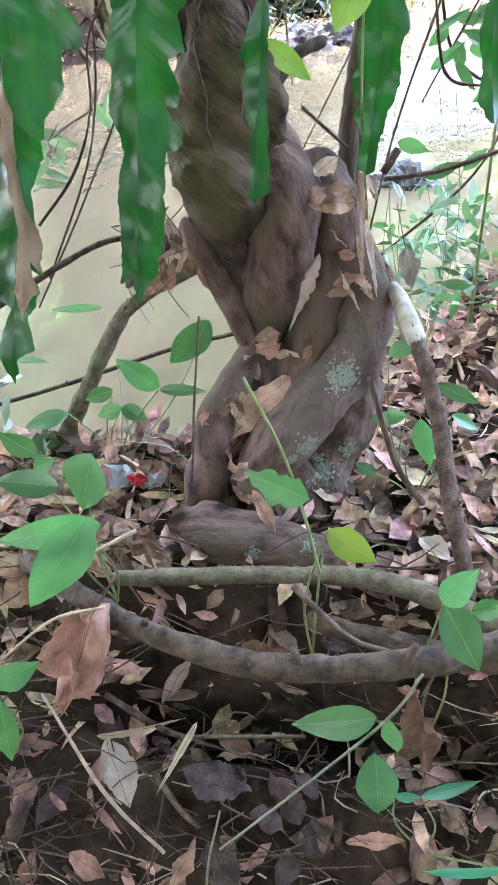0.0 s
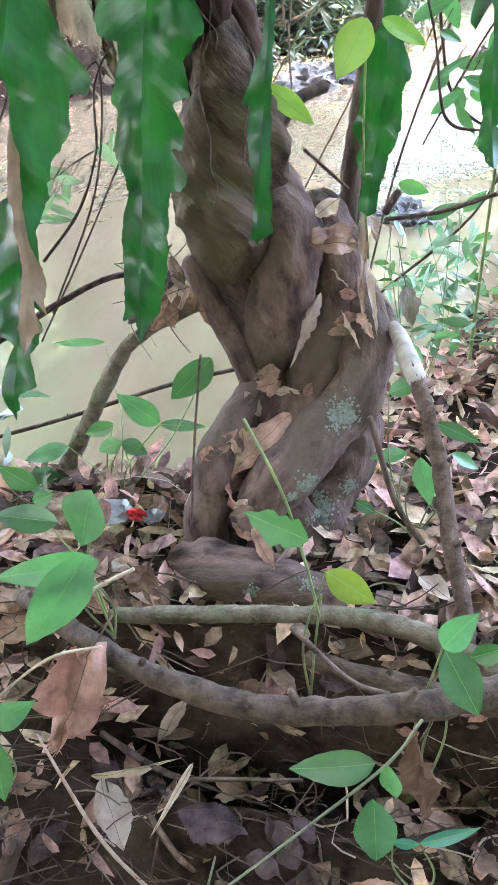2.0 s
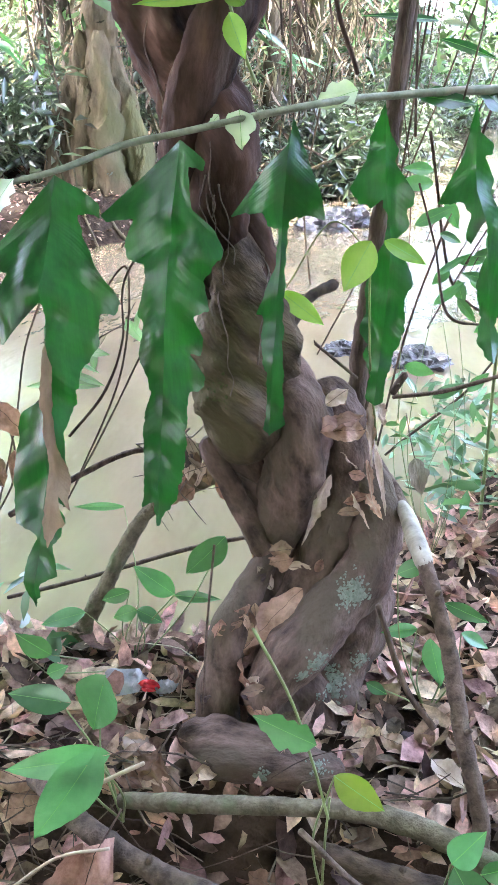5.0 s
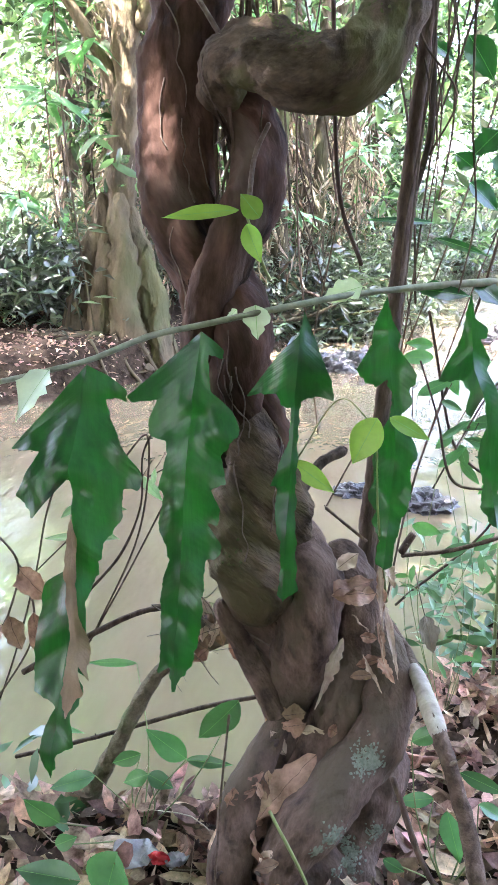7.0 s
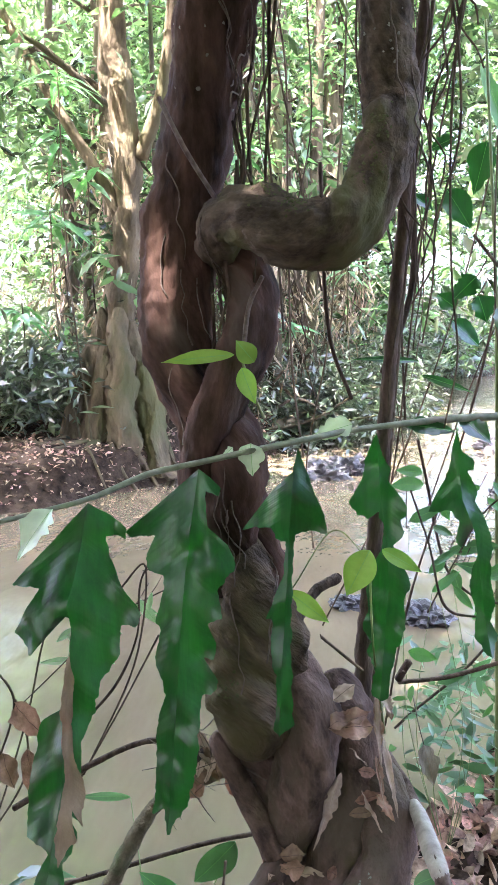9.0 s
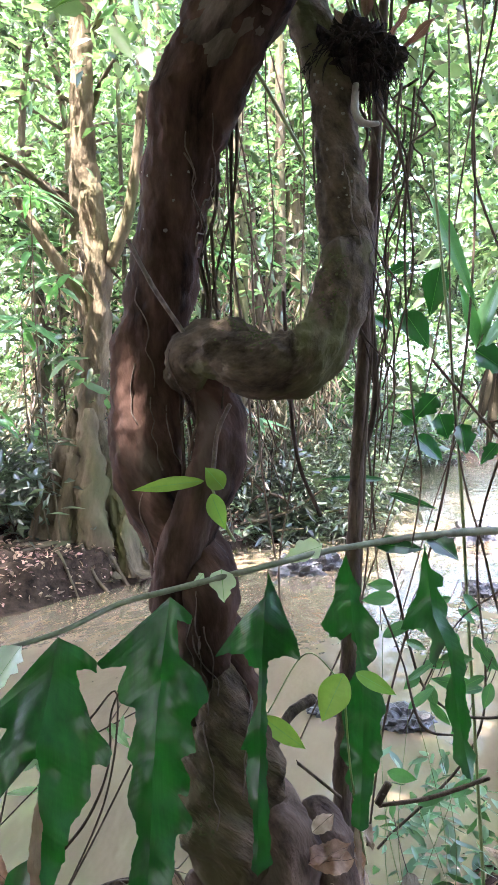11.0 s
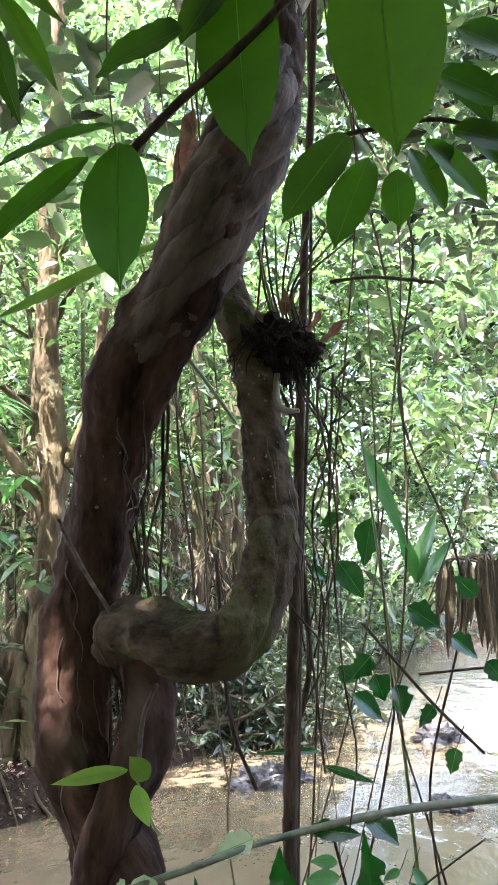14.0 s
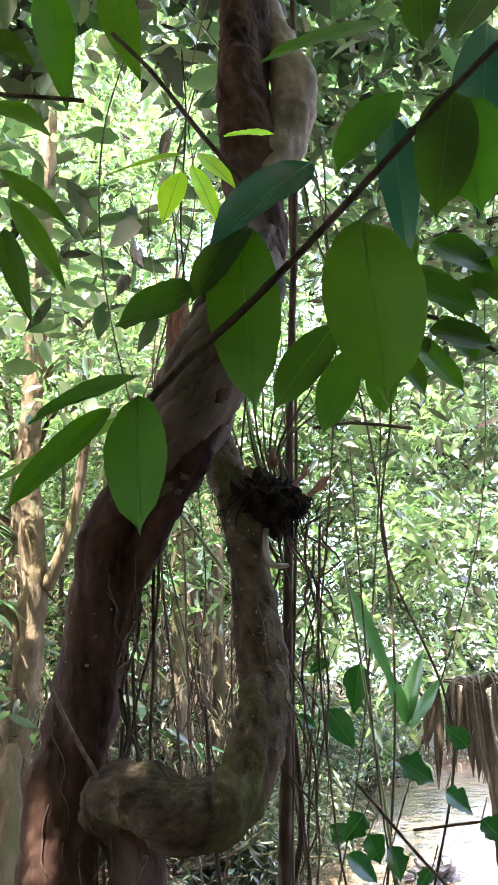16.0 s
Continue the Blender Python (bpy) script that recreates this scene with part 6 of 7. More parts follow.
# aerial roots and hanging vines
rg = np.random.default_rng(17)
for k in range(11):
    x0, y0 = 0.2 + 0.011 * k, 1.46 + rg.uniform(-0.03, 0.12)
    z0, z1 = 1.9 + rg.uniform(-0.05, 0.05), rg.uniform(0.9, 1.75)
    dx = rg.uniform(-0.03, 0.06)
    pts = [(x0 + dx * s + 0.018 * rg.normal(), y0 + 0.01 * rg.normal(), z0 + (z1 - z0) * s, 0.0028 - 0.0012 * s) for s in (0, 0.12, 0.3, 0.5, 0.7, 0.85, 1.0)]
    on(nest, tube("aerial_root", pts, VINE, None, seg=5, step=0.02))
for k in range(10):
    z0 = 1.9 - 0.06 * k
    x0 = -0.02 - 0.012 * k + rg.uniform(-0.01, 0.02)
    pts = [(x0 + 0.035 * rg.normal() * s, 1.47 + 0.02 * rg.normal(), z0 - 0.45 * s, 0.0036 - 0.0015 * s) for s in (0, 0.2, 0.45, 0.7, 1.0)]
    on(liana, tube("aerial_root", pts, VINE, None, seg=5, step=0.02))
for k in range(22):
    y = rg.uniform(1.8, 5.5)
    lat = rg.uniform(-0.13, 0.02) if k % 4 else rg.uniform(0.0, 0.09)
    x = 0.2 + lat * y
    top, bot = rg.uniform(3.5, 6), rg.uniform(-0.05, 1.4)
    r = rg.uniform(0.0012, 0.0032) * (1 + 0.2 * y)
    bend = rg.normal() * 0.28
    pts = [(x + bend * s * (1 - s) * 4 + 0.05 * rg.normal(), y + 0.04 * rg.normal(), top + (bot - top) * s, r) for s in (0, 0.15, 0.3, 0.45, 0.6, 0.75, 0.9, 1.0)]
    v = empty("hanging_vine", "thin dark woody vine hanging over the stream", "vine", pts[0][:3], "hanging vines")
    on(v, tube("stem", pts, VINE, None, seg=6, step=0.05, rough=0.2, rough_scale=12, seed=k))

# drooping dry palm, distance chosen and height raised to fit the camera's view
dry = empty("dry_palm", "palm with drooping dry brown fronds, trunk standing in the water", "palm", (1.9, 7.4, 0.0))
on(dry, tube("trunk", [(1.95, 7.5, -0.3, 0.07), (2.0, 7.5, 0.9, 0.06), (2.0, 7.5, 1.75, 0.05)], BARK_FAR, None, step=0.06, rough=0.2, rough_scale=8))
for k in range(26):
    a = rg.uniform(0, 6.28)
    c = Vector((2.0, 7.5, 1.8))
    o = Vector((math.cos(a), math.sin(a), 0)) * rg.uniform(0.2, 0.55)
    p1, p2 = c + o + Vector((0, 0, 0.05)), c + o * 1.25 + Vector((0, 0, -rg.uniform(0.4, 0.9)))
    on(dry, tube("rib", [(*c, 0.012), (*p1, 0.01), (*p2, 0.004)], PALM_DEAD, None, seg=6, step=0.05))
    blade(p1, p2, 0.1, PALM_DEAD, dry, seed=k, name="frond_blade", fold=0.6, wave=0.1, vein=STRAW)

# ---------------------------------------------------------------- far bank: buttressed tree
BX, BY = -2.28, 7.35
butt = empty("buttress_tree", "tall tree with grey brown plank buttress roots across the stream", "tree", (BX, BY, 0.1))
on(butt, tube("trunk", [(BX, BY, -0.2, 0.24), (BX, BY, 0.6, 0.21), (BX, BY, 1.2, 0.17), (BX + 0.03, BY, 1.7, 0.14), (BX + 0.1, BY, 2.3, 0.13), (BX + 0.12, BY, 2.9, 0.125), (BX + 0.06, BY, 3.6, 0.12), (BX, BY, 4.6, 0.11), (BX, BY, 9, 0.1)], BARK_PLANK, None, step=0.05, lobes=5, depth=0.06, twist=0.3, rough=0.25, rough_scale=4.5, fibre=0.2, seg=56))


def buttress(angle, length, tall, seed):
    """A plank root: a thin wavy wedge from the trunk out to the ground."""
    ca, sa = math.cos(radians(angle)), math.sin(radians(angle))
    n, m = 26, 26
    verts, faces = [], []
    for side in (-1, 1):
        for i in range(n + 1):
            s = i / n
            top = tall * (1 - s ** 1.9) * (1 + 0.12 * noise.noise(Vector((s * 4, seed, 0)))) + 0.06
            for j in range(m + 1):
                h = top * j / m
                q = Vector((s * 3.0, h * 2.5, seed * 3.7))
                off = 0.09 * noise.noise(q) * s + 0.05 * noise.noise(q * 2.5) * s
                thick = (0.1 + 0.05 * (1 - s) + 0.05 * (1 - j / m) ** 3) * (1 - 0.75 * (j / m) ** 6) * (1 + 0.5 * noise.noise(q * 5 + Vector((side, 0, 0))))
                d = 0.1 + s * length * (1 + 0.35 * (1 - j / m) ** 2)
                w = off + side * thick
                verts.append((BX + ca * d - sa * w, BY + sa * d + ca * w, -0.05 + h))
    k = (n + 1) * (m + 1)
    for i in range(n):
        for j in range(m):
            a = i * (m + 1) + j
            faces.append((a, a + 1, a + m + 2, a + m + 1))
            faces.append((k + a, k + a + m + 1, k + a + m + 2, k + a + 1))
        a = i * (m + 1) + m
        faces.append((a, k + a, k + a + m + 1, a + m + 1))
    for j in range(m):
        a = n * (m + 1) + j
        faces.append((a, a + 1, k + a + 1, k + a))
    on(butt, mesh_ob("buttress", verts, faces, BARK_PLANK))


for k, (angle, length, tall) in enumerate(((200, 0.55, 1.45), (240, 0.36, 1.3), (292, 0.44, 1.5), (336, 0.5, 1.4), (80, 0.5, 1.3))):
    buttress(angle, length, tall, k + 1)
for pts in ([(-2.12, 7.35, 2.1, 0.09), (-2.4, 7.3, 2.7, 0.06), (-3.0, 7.2, 3.7, 0.045), (-3.5, 7.2, 4.6, 0.03)], [(-2.03, 7.35, 2.9, 0.07), (-1.8, 7.3, 3.5, 0.055), (-1.65, 7.25, 4.5, 0.045)]):
    on(butt, tube("limb", pts, BARK_PLANK, None, step=0.08, rough=0.1, rough_scale=4, seg=12))
# roots that snake over the mud below it
for k in range(9):
    a = radians(205 + 17 * k)
    pts = []
    for s in (0, 0.2, 0.45, 0.7, 1.0):
        d = 0.45 + 0.55 * s
        x, y = BX + d * math.cos(a + 0.25 * math.sin(3 * s + k)), BY + d * math.sin(a + 0.25 * math.sin(3 * s + k))
        pts.append((x, y, height(x, y) + 0.002, 0.026 - 0.017 * s))
    on(butt, tube("root", pts, BARK_PLANK, None, step=0.04, rough=0.2, rough_scale=9, seg=9, seed=k))
log = stick("fallen_log", "pale grey fallen log on the far bank", "log", [(-1.4, 9.5, 0.0, 0.08), (-1.0, 9.7, 0.14, 0.08), (-0.4, 9.9, 0.32, 0.075)], BARK_GREY, 3, step=0.04, rough_scale=8)
for k in range(14):
    x, y = rg.uniform(-1.5, 0.2), rg.uniform(9.0, 10.8)
    y = max(y, far_shore(x) + 0.1)
    a, l = rg.uniform(-0.6, 0.6), rg.uniform(0.5, 1.3)
    z = height(x, y)
    stick("drift_branch", "dead branch washed up on the far bank", "branch", [(x, y, z, 0.02), (x + l * 0.5 * math.cos(a), y + 0.1, z + 0.12 + rg.uniform(0, 0.25), 0.018), (x + l * math.cos(a), y + l * math.sin(a) * 0.3, z + rg.uniform(0.05, 0.5), 0.01)], BARK_FAR, 1, "driftwood on the far bank", step=0.04, rough_scale=12, seg=8, seed=k)


# ---------------------------------------------------------------- forest
def crown_points(rng, n, centre, size, clumps=14, spread=0.33):
    c = rng.normal(size=(clumps, 3)) * np.array(size) * 0.5
    pick = rng.integers(0, clumps, n)
    return np.asarray(centre) + c[pick] + rng.normal(size=(n, 3)) * np.array(size) * spread * rng.uniform(0.4, 1.0, (clumps, 1))[pick]


def forest_tree(x, y, tall, r, n_leaves, seed, leaf_size=(0.07, 0.16)):
    rg = np.random.default_rng(seed)
    z0 = height(x, y) - 0.1
    t = empty("forest_tree", "slender forest tree with sunlit green leaves", "tree", (x, y, z0), "forest trees on the far bank")
    lean = rg.normal(size=2) * 0.25
    pts = [(x + lean[0] * s * s + 0.08 * rg.normal(), y + lean[1] * s * s, z0 + tall * s, r * (1.25 - 0.9 * s)) for s in (0, 0.15, 0.35, 0.6, 0.85, 1.0)]
    on(t, tube("trunk", pts, BARK_FAR, None, step=0.2, rough=0.15, rough_scale=3, seg=10, seed=seed))
    cents = []
    for k in range(6):
        s = rg.uniform(0.3, 0.95)
        b = np.array([x + lean[0] * s * s, y + lean[1] * s * s, z0 + tall * s])
        a = rg.uniform(0, 6.28)
        e = b + np.array([math.cos(a), math.sin(a), 0.45]) * rg.uniform(0.6, 1.6)
        m = (b + e) / 2 + np.array([0, 0, 0.12])
        on(t, tube("limb", [(*b, r * 0.4), (*m, r * 0.28), (*e, r * 0.12)], BARK_FAR, None, step=0.2, seg=6))
        cents.append(crown_points(rg, n_leaves // 6, e, (1.0, 1.0, 0.9), 10))
    v, f = scatter_leaves(np.concatenate(cents), rg, leaf_size, 0.36)
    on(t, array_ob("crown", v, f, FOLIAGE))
    return t


spots = []
rg = np.random.default_rng(11)
for k in range(30):
    y = rg.uniform(7.5, 26)
    x = -1.1 + rg.uniform(-0.42, 0.24) * (y - 3)
    if y > far_shore(x) + 0.8 and not (-1.5 < x < 0.6 and y < 14.5):      # trees left out here to let the sun in and brighten the background
        spots.append((x, y))
for k, (x, y) in enumerate(spots):
    forest_tree(x, y, rg.uniform(5, 10), rg.uniform(0.05, 0.13), 3000, 100 + k, (0.09, 0.24))
# a tree of the near bank that reaches over the stream
over = empty("leaning_tree", "tree leaning over the stream with a broad green crown", "tree", (3.4, 2.6, 0.0))
on(over, tube("trunk", [(3.4, 2.6, -0.3, 0.16), (3.3, 2.9, 1.5, 0.14), (3.0, 3.5, 3.4, 0.12), (2.7, 4.4, 5.2, 0.09), (2.3, 5.2, 6.6, 0.06)], BARK_FAR, None, step=0.12, rough=0.15, rough_scale=4, seg=14))
cents = []
for k, (ex, ey, ez) in enumerate(((1.3, 4.6, 4.2), (1.8, 5.2, 4.9), (0.9, 5.4, 5.0), (1.4, 6.2, 5.9), (2.2, 6.2, 6.3), (0.7, 6.4, 6.2), (1.9, 4.4, 3.6), (2.5, 5.4, 5.4), (1.0, 4.4, 5.4), (0.5, 4.8, 6.0), (1.6, 4.8, 6.2), (2.2, 4.4, 5.3), (1.2, 5.0, 6.8))):
    b = np.array([3.0 - 0.07 * (k % 8), 3.5 + 0.22 * (k % 8), 3.4 + 0.4 * (k % 8)])
    e = np.array([ex, ey, ez])
    mid = (b + e) / 2 + np.array([0.1, 0, 0.25])
    on(over, tube("limb", [(*b, 0.05), (*mid, 0.03), (*e, 0.01)], BARK_FAR, None, step=0.15, seg=7, rough=0.15))
    cents.append(crown_points(rg, 400, e, (0.9, 0.9, 0.6), 9, 0.3))
v, f = scatter_fine(np.concatenate(cents), rg, (0.08, 0.2), 0.38)
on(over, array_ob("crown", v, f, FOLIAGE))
# bare thin trunks between them
for k in range(46):
    y = rg.uniform(8.2, 17)
    x = -0.5 + rg.uniform(-0.3, 0.1) * (y - 2)
    if y > far_shore(x) + 0.6:
        z = height(x, y) - 0.1
        lean = rg.normal() * 0.5
        t = empty("young_tree", "thin bare young tree on the far bank", "tree", (x, y, z), "thin trunks on the far bank")
        r = rg.uniform(0.02, 0.07) if k % 4 else rg.uniform(0.09, 0.16)
        on(t, tube("trunk", [(x, y, z, r * 1.2), (x + lean * 0.2, y, z + 1.5, r), (x + lean * 0.5, y, z + 3.5, r * 0.9), (x + lean, y, z + 8, r * 0.6)], BARK_FAR, None, step=0.2, rough=0.15, rough_scale=4, seg=8, seed=k))

# shrubs with drooping strap leaves on the far bank
rg = np.random.default_rng(41)
for k, (x, y, z) in enumerate(((-2.75, 6.9, 2.3), (-2.5, 7.2, 2.75), (-2.95, 7.6, 3.2), (-1.5, 7.8, 2.4), (-2.6, 6.8, 3.5), (-1.3, 8.6, 3.3), (-0.2, 10.6, 2.2), (0.4, 12.6, 2.6), (-3.1, 7.0, 1.5), (-0.9, 9.2, 1.4))):
    y = max(y, far_shore(x) + 0.35)
    z0 = height(x, y) - 0.05
    leaves = []
    for q in range(13):
        a = 6.283 * q / 13 + rg.uniform(-0.2, 0.2)
        l, rise = rg.uniform(0.26, 0.46), rg.uniform(-0.55, 0.35)
        b = (x + 0.02 * math.cos(a), y + 0.02 * math.sin(a), z + rg.uniform(-0.12, 0.06))
        leaves.append((b, (b[0] + l * math.cos(a), b[1] + l * math.sin(a), b[2] + l * rise), rg.uniform(0.05, 0.085)))
    plant("strap_shrub", "slim shrub with a tuft of drooping green strap leaves", "shrub", (x, y, z0), [[(x + 0.2, y + 0.1, z0, 0.009), (x + 0.02, y + 0.08, (z + z0) / 2, 0.008), (x, y, z + 0.05, 0.006)]], leaves, LEAF, BARK_FAR, "strap-leaved shrubs on the far bank", facing=(0.0, -0.3, 1.0), droop=0.25, n=9)

# undergrowth on the far bank
rg = np.random.default_rng(12)
cl = []
for k in range(420):
    y = rg.uniform(6.3, 24)
    x = rg.uniform(-0.5, 0.28) * y + 0.3
    d = y - far_shore(x)
    if d < 0.5 or (-3.0 < x < -1.2 and y < 7.7):
        continue
    hgt = rg.uniform(0.3, 1.2) * (1 + 0.05 * y)
    cl.append(crown_points(rg, 300, (x, y, height(x, y) + hgt * 0.5), (0.6, 0.6, hgt * 0.6), 8))
v, f = scatter_leaves(np.concatenate(cl), rg, (0.04, 0.13), 0.28)
tagged(array_ob("undergrowth", v, f, SHRUB), "dense green undergrowth of shrubs and creepers on the far bank", "undergrowth", kind="stuff")

# dark leaved low shrubs at the near water's edge
cl = []
for k in range(17):
    x, y = rg.uniform(0.35, 1.0), rg.uniform(1.75, 2.6)
    cl.append(crown_points(rg, 26, (x, y, 0.08 + 0.12 * rg.random()), (0.2, 0.2, 0.14), 5))
for k in range(3):
    x, y = rg.uniform(-0.62, -0.42), rg.uniform(1.3, 1.45)
    cl.append(crown_points(rg, 10, (x, y, 0.05 + 0.1 * rg.random()), (0.12, 0.1, 0.12), 3))
v, f = scatter_fine(np.concatenate(cl), rg, (0.04, 0.09), 0.4)
tagged(array_ob("bank_shrubs", v, f, SHRUB_NEAR), "low green shrubs along the near water's edge", "shrub", kind="stuff")

# far woods
cl = []
for k in range(760):
    y = rg.uniform(12, 44)
    x = rg.uniform(-0.6, 0.45) * y
    z = rg.uniform(0.5, 36) * y / 30 + 0.5
    if y < far_shore(x) + 1 and z < 2.5:
        continue
    cl.append(crown_points(rg, 270, (x, y, z), (2.0, 2.0, 1.5), 7, 0.2))
for k in range(55):                       # the denser wood round the bend
    y = rg.uniform(15, 30)
    cl.append(crown_points(rg, 300, (rg.uniform(0.02, 0.42) * y, y, rg.uniform(1.5, 14) * y / 22), (1.7, 1.7, 1.3), 7, 0.25))
v, f = scatter_leaves(np.concatenate(cl), rg, (0.14, 0.42), 0.4)
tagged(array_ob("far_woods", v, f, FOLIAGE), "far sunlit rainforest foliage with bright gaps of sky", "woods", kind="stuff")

# broken upper canopy with added shading clumps, and dry leaves hung up in the undergrowth
cl = []
for k in range(16):
    y = rg.uniform(10, 26)
    x, z = rg.uniform(-0.75, 0.4) * y - 1.5, rg.uniform(9, 14) + 0.1 * y
    cl.append(crown_points(rg, 120, (x, y, z), (1.8, 1.8, 0.8), 8))
# unseen clumps high over the stream, added to keep sun off the water
for k in range(20):
    cl.append(crown_points(rg, 130, (rg.uniform(-3.0, -0.8), rg.uniform(0.6, 5.2), rg.uniform(9.6, 11)), (1.2, 1.2, 0.7), 8))
# further clumps added to shade the water on the right
for k in range(14):
    cl.append(crown_points(rg, 130, (rg.uniform(-1.5, 0.9), rg.uniform(2.6, 8.6), rg.uniform(9.8, 11)), (1.2, 1.2, 0.7), 8))
v, f = scatter_leaves(np.concatenate(cl), rg, (0.18, 0.36), 0.45)
tagged(array_ob("upper_canopy", v, f, FOLIAGE), "broken upper canopy with unseen clumps added to shade the stream", "canopy", kind="stuff")
cl = []
for k in range(420):
    y = rg.uniform(7.5, 16)
    x = rg.uniform(-0.4, 0.2) * y
    if y < far_shore(x) + 0.4:
        continue
    cl.append(crown_points(rg, 40, (x, y, height(x, y) + rg.uniform(0.1, 2.8)), (0.3, 0.3, 0.8), 5))
v, f = scatter_leaves(np.concatenate(cl), rg, (0.1, 0.34), 0.14, droop=1.6)
tagged(array_ob("dry_creepers", v, f, DRY_CREEPER), "dry brown creepers and dead leaves hanging in the undergrowth", "creepers", kind="stuff")

cl = []
for k in range(170):
    y = rg.uniform(8, 21)
    x = max(rg.uniform(-0.15, 0.2) * y + 0.2, rg.uniform(-1.2, 0.4))
    y = far_shore(x) + rg.uniform(0.0, 1.6)
    hgt = rg.uniform(0.25, 0.9)
    cl.append(crown_points(rg, 200, (x, y, height(x, y) + hgt * 0.4), (0.8, 0.6, hgt * 0.5), 8))
for k in range(110):                      # tangled dark growth behind and beside the buttressed tree
    x, y = rg.uniform(-5.5, -2.7), rg.uniform(6.9, 10.5)
    if y > far_shore(x) + 0.55:
        cl.append(crown_points(rg, 170, (x, y, height(x, y) + rg.uniform(0.1, 0.7)), (0.6, 0.5, 0.5), 8))
for k in range(230):
    y = rg.uniform(18, 42)
    x = rg.uniform(0.0, 0.32) * y
    if y > far_shore(x) + 0.5:
        cl.append(crown_points(rg, 260, (x, y, height(x, y) + rg.uniform(0.4, 1.6)), (1.6, 1.4, 1.2), 8))
v, f = scatter_leaves(np.concatenate(cl), rg, (0.08, 0.22), 0.32)
tagged(array_ob("bank_growth", v, f, SHRUB), "dark low growth along the far waterline", "undergrowth", kind="stuff")

# canopy overhead, woods behind and beside the camera; mostly unseen, added to block light
rg = np.random.default_rng(31)
cl = []
for k in range(300):
    x, y, z = rg.uniform(-8, 7), rg.uniform(-8, 0.0), rg.uniform(4.6, 8)
    cl.append(crown_points(rg, 110, (x, y, z), (1.3, 1.2, 0.7), 8))
# extra unseen clumps added to keep the sun off the plaited stems
for k in range(90):
    x, y, z = rg.uniform(-4.2, 0.2), rg.uniform(-4.6, 0.2), rg.uniform(4.0, 6)
    cl.append(crown_points(rg, 110, (x, y, z), (1.2, 1.2, 0.7), 8))
# clumps from here on placed sunward to shade the stream and far bank
for k in range(105):
    x, y, z = rg.uniform(-8, -1.0), rg.uniform(0.0, 5.0), rg.uniform(4.6, 7)
    cl.append(crown_points(rg, 110, (x, y, z), (1.3, 1.0, 0.7), 8))
for k in range(22):
    x, y, z = rg.uniform(-0.4, 1.5), rg.uniform(2.4, 4.6), rg.uniform(6.2, 8)
    cl.append(crown_points(rg, 120, (x, y, z), (1.2, 1.0, 0.7), 8))
for k in range(16):
    x, y, z = rg.uniform(-1.2, 1.8), rg.uniform(0.4, 2.6), rg.uniform(6.4, 8.2)
    cl.append(crown_points(rg, 100, (x, y, z), (1.0, 0.9, 0.6), 8))
for k in range(13):
    x, y, z = rg.uniform(-1.7, -0.2), rg.uniform(1.5, 4.0), rg.uniform(7.0, 8.2)
    cl.append(crown_points(rg, 110, (x, y, z), (1.1, 1.0, 0.6), 8))
for k in range(22):
    x, y, z = rg.uniform(-2.4, -0.2), rg.uniform(1.2, 3.4), rg.uniform(6.5, 8)
    cl.append(crown_points(rg, 100, (x, y, z), (1.0, 0.9, 0.6), 8))
for k in range(30):
    x, y, z = rg.uniform(-5.2, -2.4), rg.uniform(2.0, 5.0), rg.uniform(5.4, 7)
    cl.append(crown_points(rg, 110, (x, y, z), (1.2, 1.0, 0.7), 8))
cl = np.concatenate(cl)
keep = np.ones(len(cl), bool)
for spot, wide in (((-0.2, 1.45, 1.4), 0.03), ((-0.185, 1.44, 1.29), 0.035), ((-0.19, 1.44, 1.24), 0.03), ((-0.2, 1.45, 1.5), 0.02)):        # gaps that let flecks of sun through
    rel = cl - np.array(spot)
    along = rel @ np.array(sun_from)
    keep &= np.linalg.norm(rel - along[:, None] * np.array(sun_from), axis=1) > wide + 0.075
v, f = scatter_fine(cl[keep], rg, (0.16, 0.34), 0.45)
tagged(array_ob("canopy", v, f, FOLIAGE), "leaf canopy overhead, mostly unseen, added to block the sun", "canopy", kind="stuff")
# unseen ring of foliage at the camera's back, added to cut skylight and reflections
cl = []
for k in range(440):
    a = rg.uniform(math.pi * 0.93, math.pi * 2.07)
    d = rg.uniform(4.5, 8)
    cl.append(crown_points(rg, 90, (d * math.cos(a), d * math.sin(a), rg.uniform(0, 7)), (1.3, 1.3, 1.1), 8))
v, f = scatter_leaves(np.concatenate(cl), rg, (0.2, 0.4), 0.5)
tagged(array_ob("near_woods", v, f, FOLIAGE), "unseen foliage behind and beside the camera, added to block skylight", "woods", kind="stuff")

# broad-leaved plants at the far water's edge
rg = np.random.default_rng(33)
cl = []
for k in range(60):
    y = rg.uniform(7, 15)
    x = rg.uniform(-0.4, 0.16) * y
    if y > far_shore(x) + 0.3:
        cl.append(crown_points(rg, 16, (x, y, height(x, y) + rg.uniform(0.5, 3.2)), (0.5, 0.5, 0.5), 4))
v, f = scatter_fine(np.concatenate(cl), rg, (0.16, 0.36), 0.3, droop=0.6)
tagged(array_ob("broad_leaved_plants", v, f, FOLIAGE), "broad-leaved plants in the shade of the far bank", "plants", kind="stuff")
rg = np.random.default_rng(32)
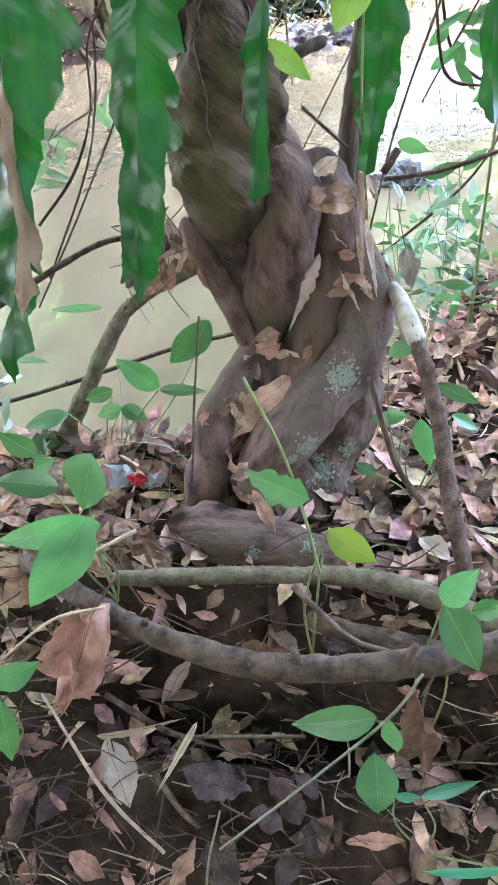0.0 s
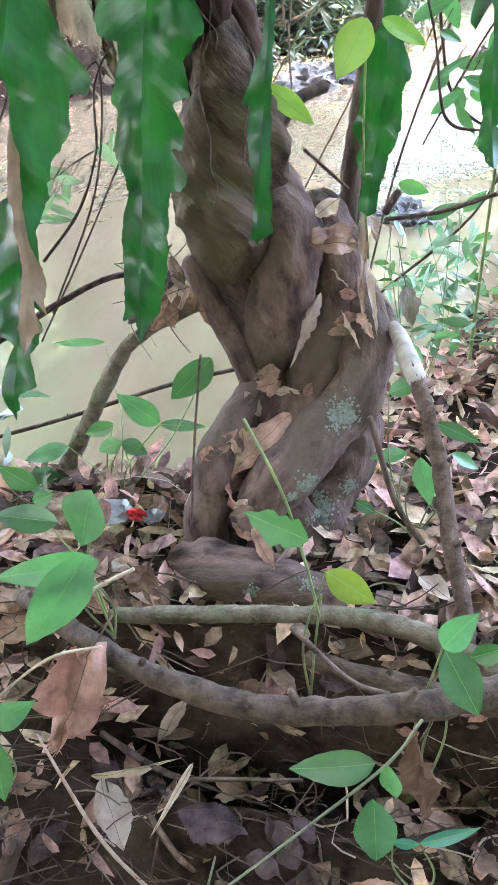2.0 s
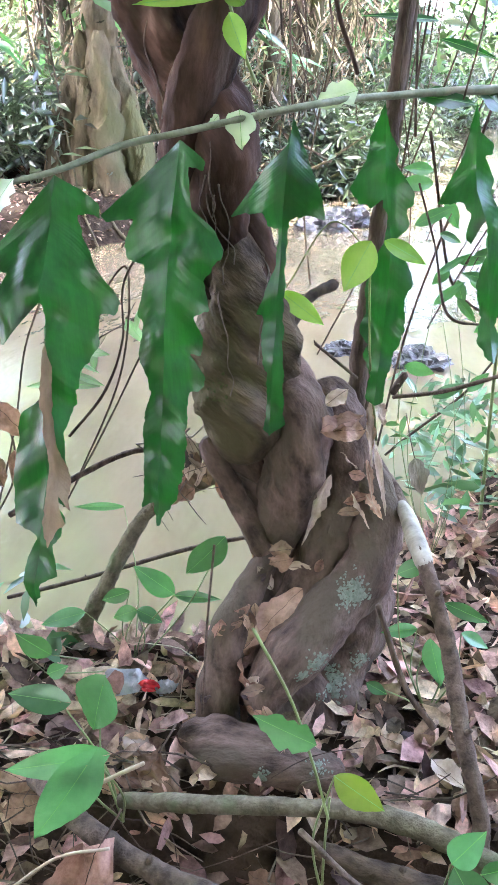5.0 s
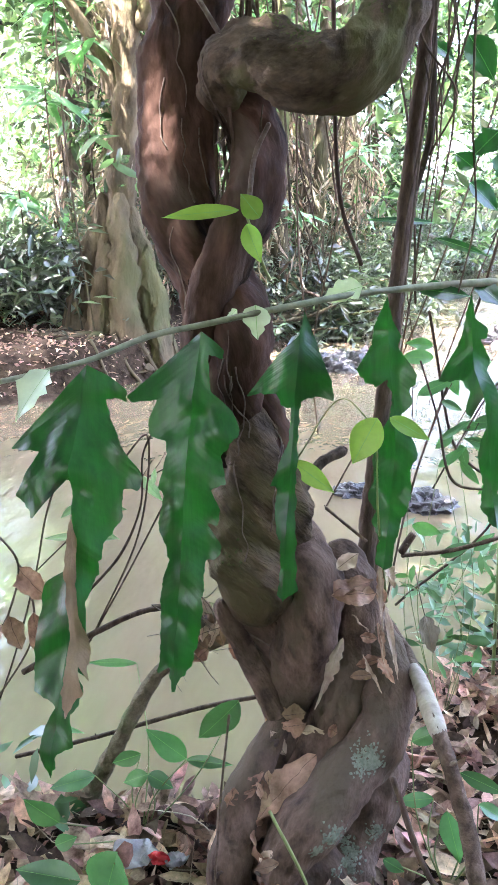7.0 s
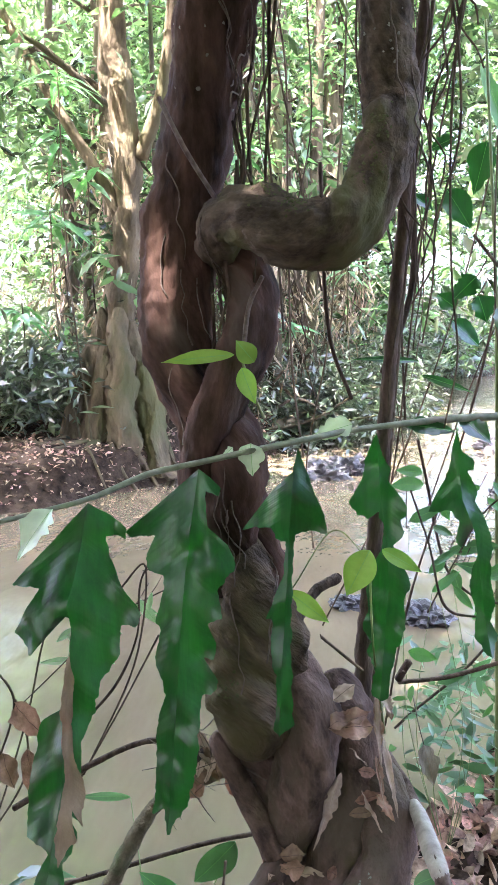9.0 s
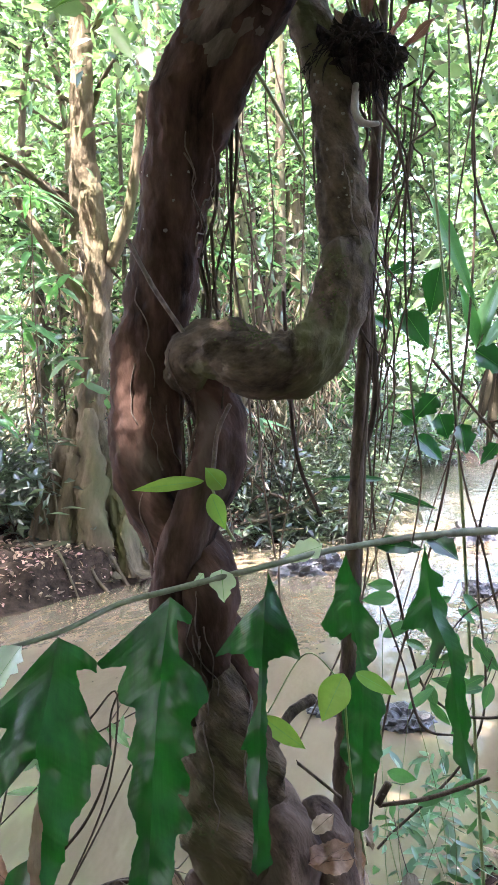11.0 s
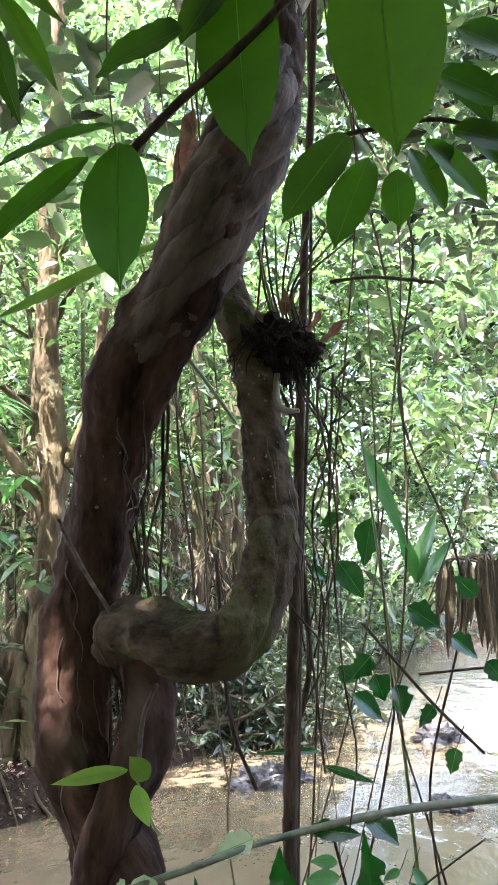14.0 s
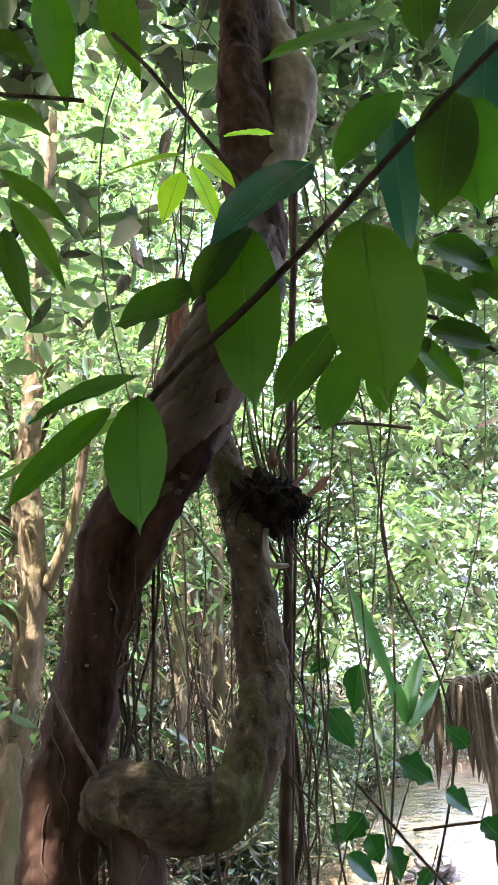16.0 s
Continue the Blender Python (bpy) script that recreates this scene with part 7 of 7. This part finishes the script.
# ---------------------------------------------------------------- leaf litter, roots and straw on the banks
pts = []
for k in range(13000):
    x, y = rg.uniform(-1.0, 1.2), rg.uniform(0.5, 2.6)
    if y > near_shore(x) + 0.1 or (y < 0.98 and rg.random() < 0.82):
        continue
    pts.append((x, y, height(x, y) + rg.uniform(0.0, 0.03)))
pts = np.array(pts)
v, f = scatter_fine(pts, rg, (0.025, 0.085), 0.5, droop=0.1, flat=0.4, curl=0.3)
tagged(array_ob("leaf_litter", v, f, DEAD), "brown fallen leaves littering the near bank", "leaf litter", kind="stuff")
r2 = np.random.default_rng(71)
pts = []
for k in range(9000):
    x, y = 0.1 + r2.normal() * 1.7, 1.0 + r2.normal() * 1.5
    if y > near_shore(x) + 0.05 or (-1.0 < x < 1.2 and 0.5 < y < 2.6):
        continue
    pts.append((x, y, height(x, y) + r2.uniform(0.0, 0.03)))
v, f = scatter_fine(np.array(pts), r2, (0.03, 0.095), 0.5, droop=0.1, flat=0.4, curl=0.3)
tagged(array_ob("leaf_litter", v, f, DEAD), "thinning brown fallen leaves across the earth bank", "leaf litter", kind="stuff")
pts = []
for k in range(5000):
    x = rg.uniform(-5, 2.5)
    y = far_shore(x) + abs(rg.normal()) * 0.8 + 0.1
    pts.append((x, y, height(x, y) + rg.uniform(0.0, 0.03)))
v, f = scatter_leaves(np.array(pts), rg, (0.025, 0.08), 0.5, droop=0.1, flat=0.35)
tagged(array_ob("leaf_litter", v, f, DEAD), "brown fallen leaves littering the far bank", "leaf litter", kind="stuff")

for k in range(16):
    x, y = rg.uniform(-0.45, 0.5), rg.uniform(0.72, 1.05)
    z, a, l = height(x, y), rg.uniform(-0.5, 3.6), rg.uniform(0.08, 0.24)
    r = rg.uniform(0.003, 0.008)
    d = np.array([math.cos(a), -0.15, -0.6 * abs(math.sin(a))]) * l
    p = np.array([x, y, z + 0.03])
    stick("bank_root", "dead brown root sticking out of the bank", "root", [(*p, r), (*(p + d * 0.5 + np.array([0, -0.02, 0.01])), r), (*(p + d), r * 0.6)], STICK if k % 3 else VINE, 1, "roots in the bank", seg=8, seed=k)
rnd = random.Random(77)
for k in range(84):                       # crumpled leaves on the face of the bank and round the foot of the liana
    x, y = (rnd.uniform(-0.5, 0.52), rnd.uniform(0.62, 0.95)) if k % 3 else (rnd.choice((rnd.uniform(-0.45, -0.14), rnd.uniform(0.24, 0.55))), rnd.uniform(1.02, 1.4))
    if y > near_shore(x) - 0.1:
        continue
    e = 0.02
    up = Vector((height(x - e, y) - height(x + e, y), height(x, y - e) - height(x, y + e), 2 * e)).normalized()
    a, l = rnd.uniform(0, 6.283), rnd.uniform(0.035, 0.095)
    d = Vector((math.cos(a), math.sin(a), 0))
    d = (d - up * d.dot(up)).normalized() * l
    b = Vector((x, y, height(x, y))) + up * 0.012
    tone = rnd.choice("kkkkpddo")
    dead_leaf(k + 200, tuple(b), tuple(b + d + up * rnd.uniform(-0.004, 0.012)), l * rnd.uniform(0.4, 0.75), tuple(up), tone, {"p": "pale bleached dead leaf on the bank", "d": "dark wet dead leaf on the bank"}.get(tone, "crumpled brown dead leaf on the bank"))
hv, hf = [], []
for k in range(620):
    x, y = rg.uniform(-0.55, 0.65), rg.uniform(0.62, 1.12)
    z = height(x, y)
    a = rg.uniform(0, 6.28)
    l = rg.uniform(0.04, 0.2)
    d = np.array([math.cos(a), 0.5 * math.sin(a) - 0.2, rg.uniform(-0.7, 0.7)]) * l
    p = np.array([x, y - 0.01, z + rg.uniform(0, 0.05)])
    r = rg.uniform(0.0006, 0.0019)
    v, f = tube_geo([(*p, r), (*(p + d * 0.5 + 0.015 * rg.normal(size=3)), r), (*(p + d), r * 0.5)], step=0.03, seg=5)
    n0 = len(hv)
    hv += v
    hf += [tuple(i + n0 for i in q) for q in f]
tagged(mesh_ob("fine_roots", hv, hf, TWIG), "tangle of fine dead roots and twigs on the bank", "roots", kind="stuff")
hv, hf = [], []
for k in range(260):
    x, y = rg.uniform(-0.6, 0.7), rg.uniform(0.6, 1.5)
    z = height(x, y) + 0.01
    a = rg.uniform(0, 6.28)
    l = rg.uniform(0.05, 0.16)
    d = np.array([math.cos(a), 0.5 * math.sin(a), rg.uniform(-0.4, 0.5)]) * l
    p = np.array([x, y, z])
    r = rg.uniform(0.0008, 0.002)
    v, f = tube_geo([(*p, r), (*(p + d * 0.5 + 0.012 * rg.normal(size=3)), r * 1.3), (*(p + d), r * 0.5)], step=0.03, seg=5, flat=0.4)
    n0 = len(hv)
    hv += v
    hf += [tuple(i + n0 for i in q) for q in f]
tagged(mesh_ob("straw", hv, hf, STRAW), "pale dry straw scattered over the bank", "straw", kind="stuff")
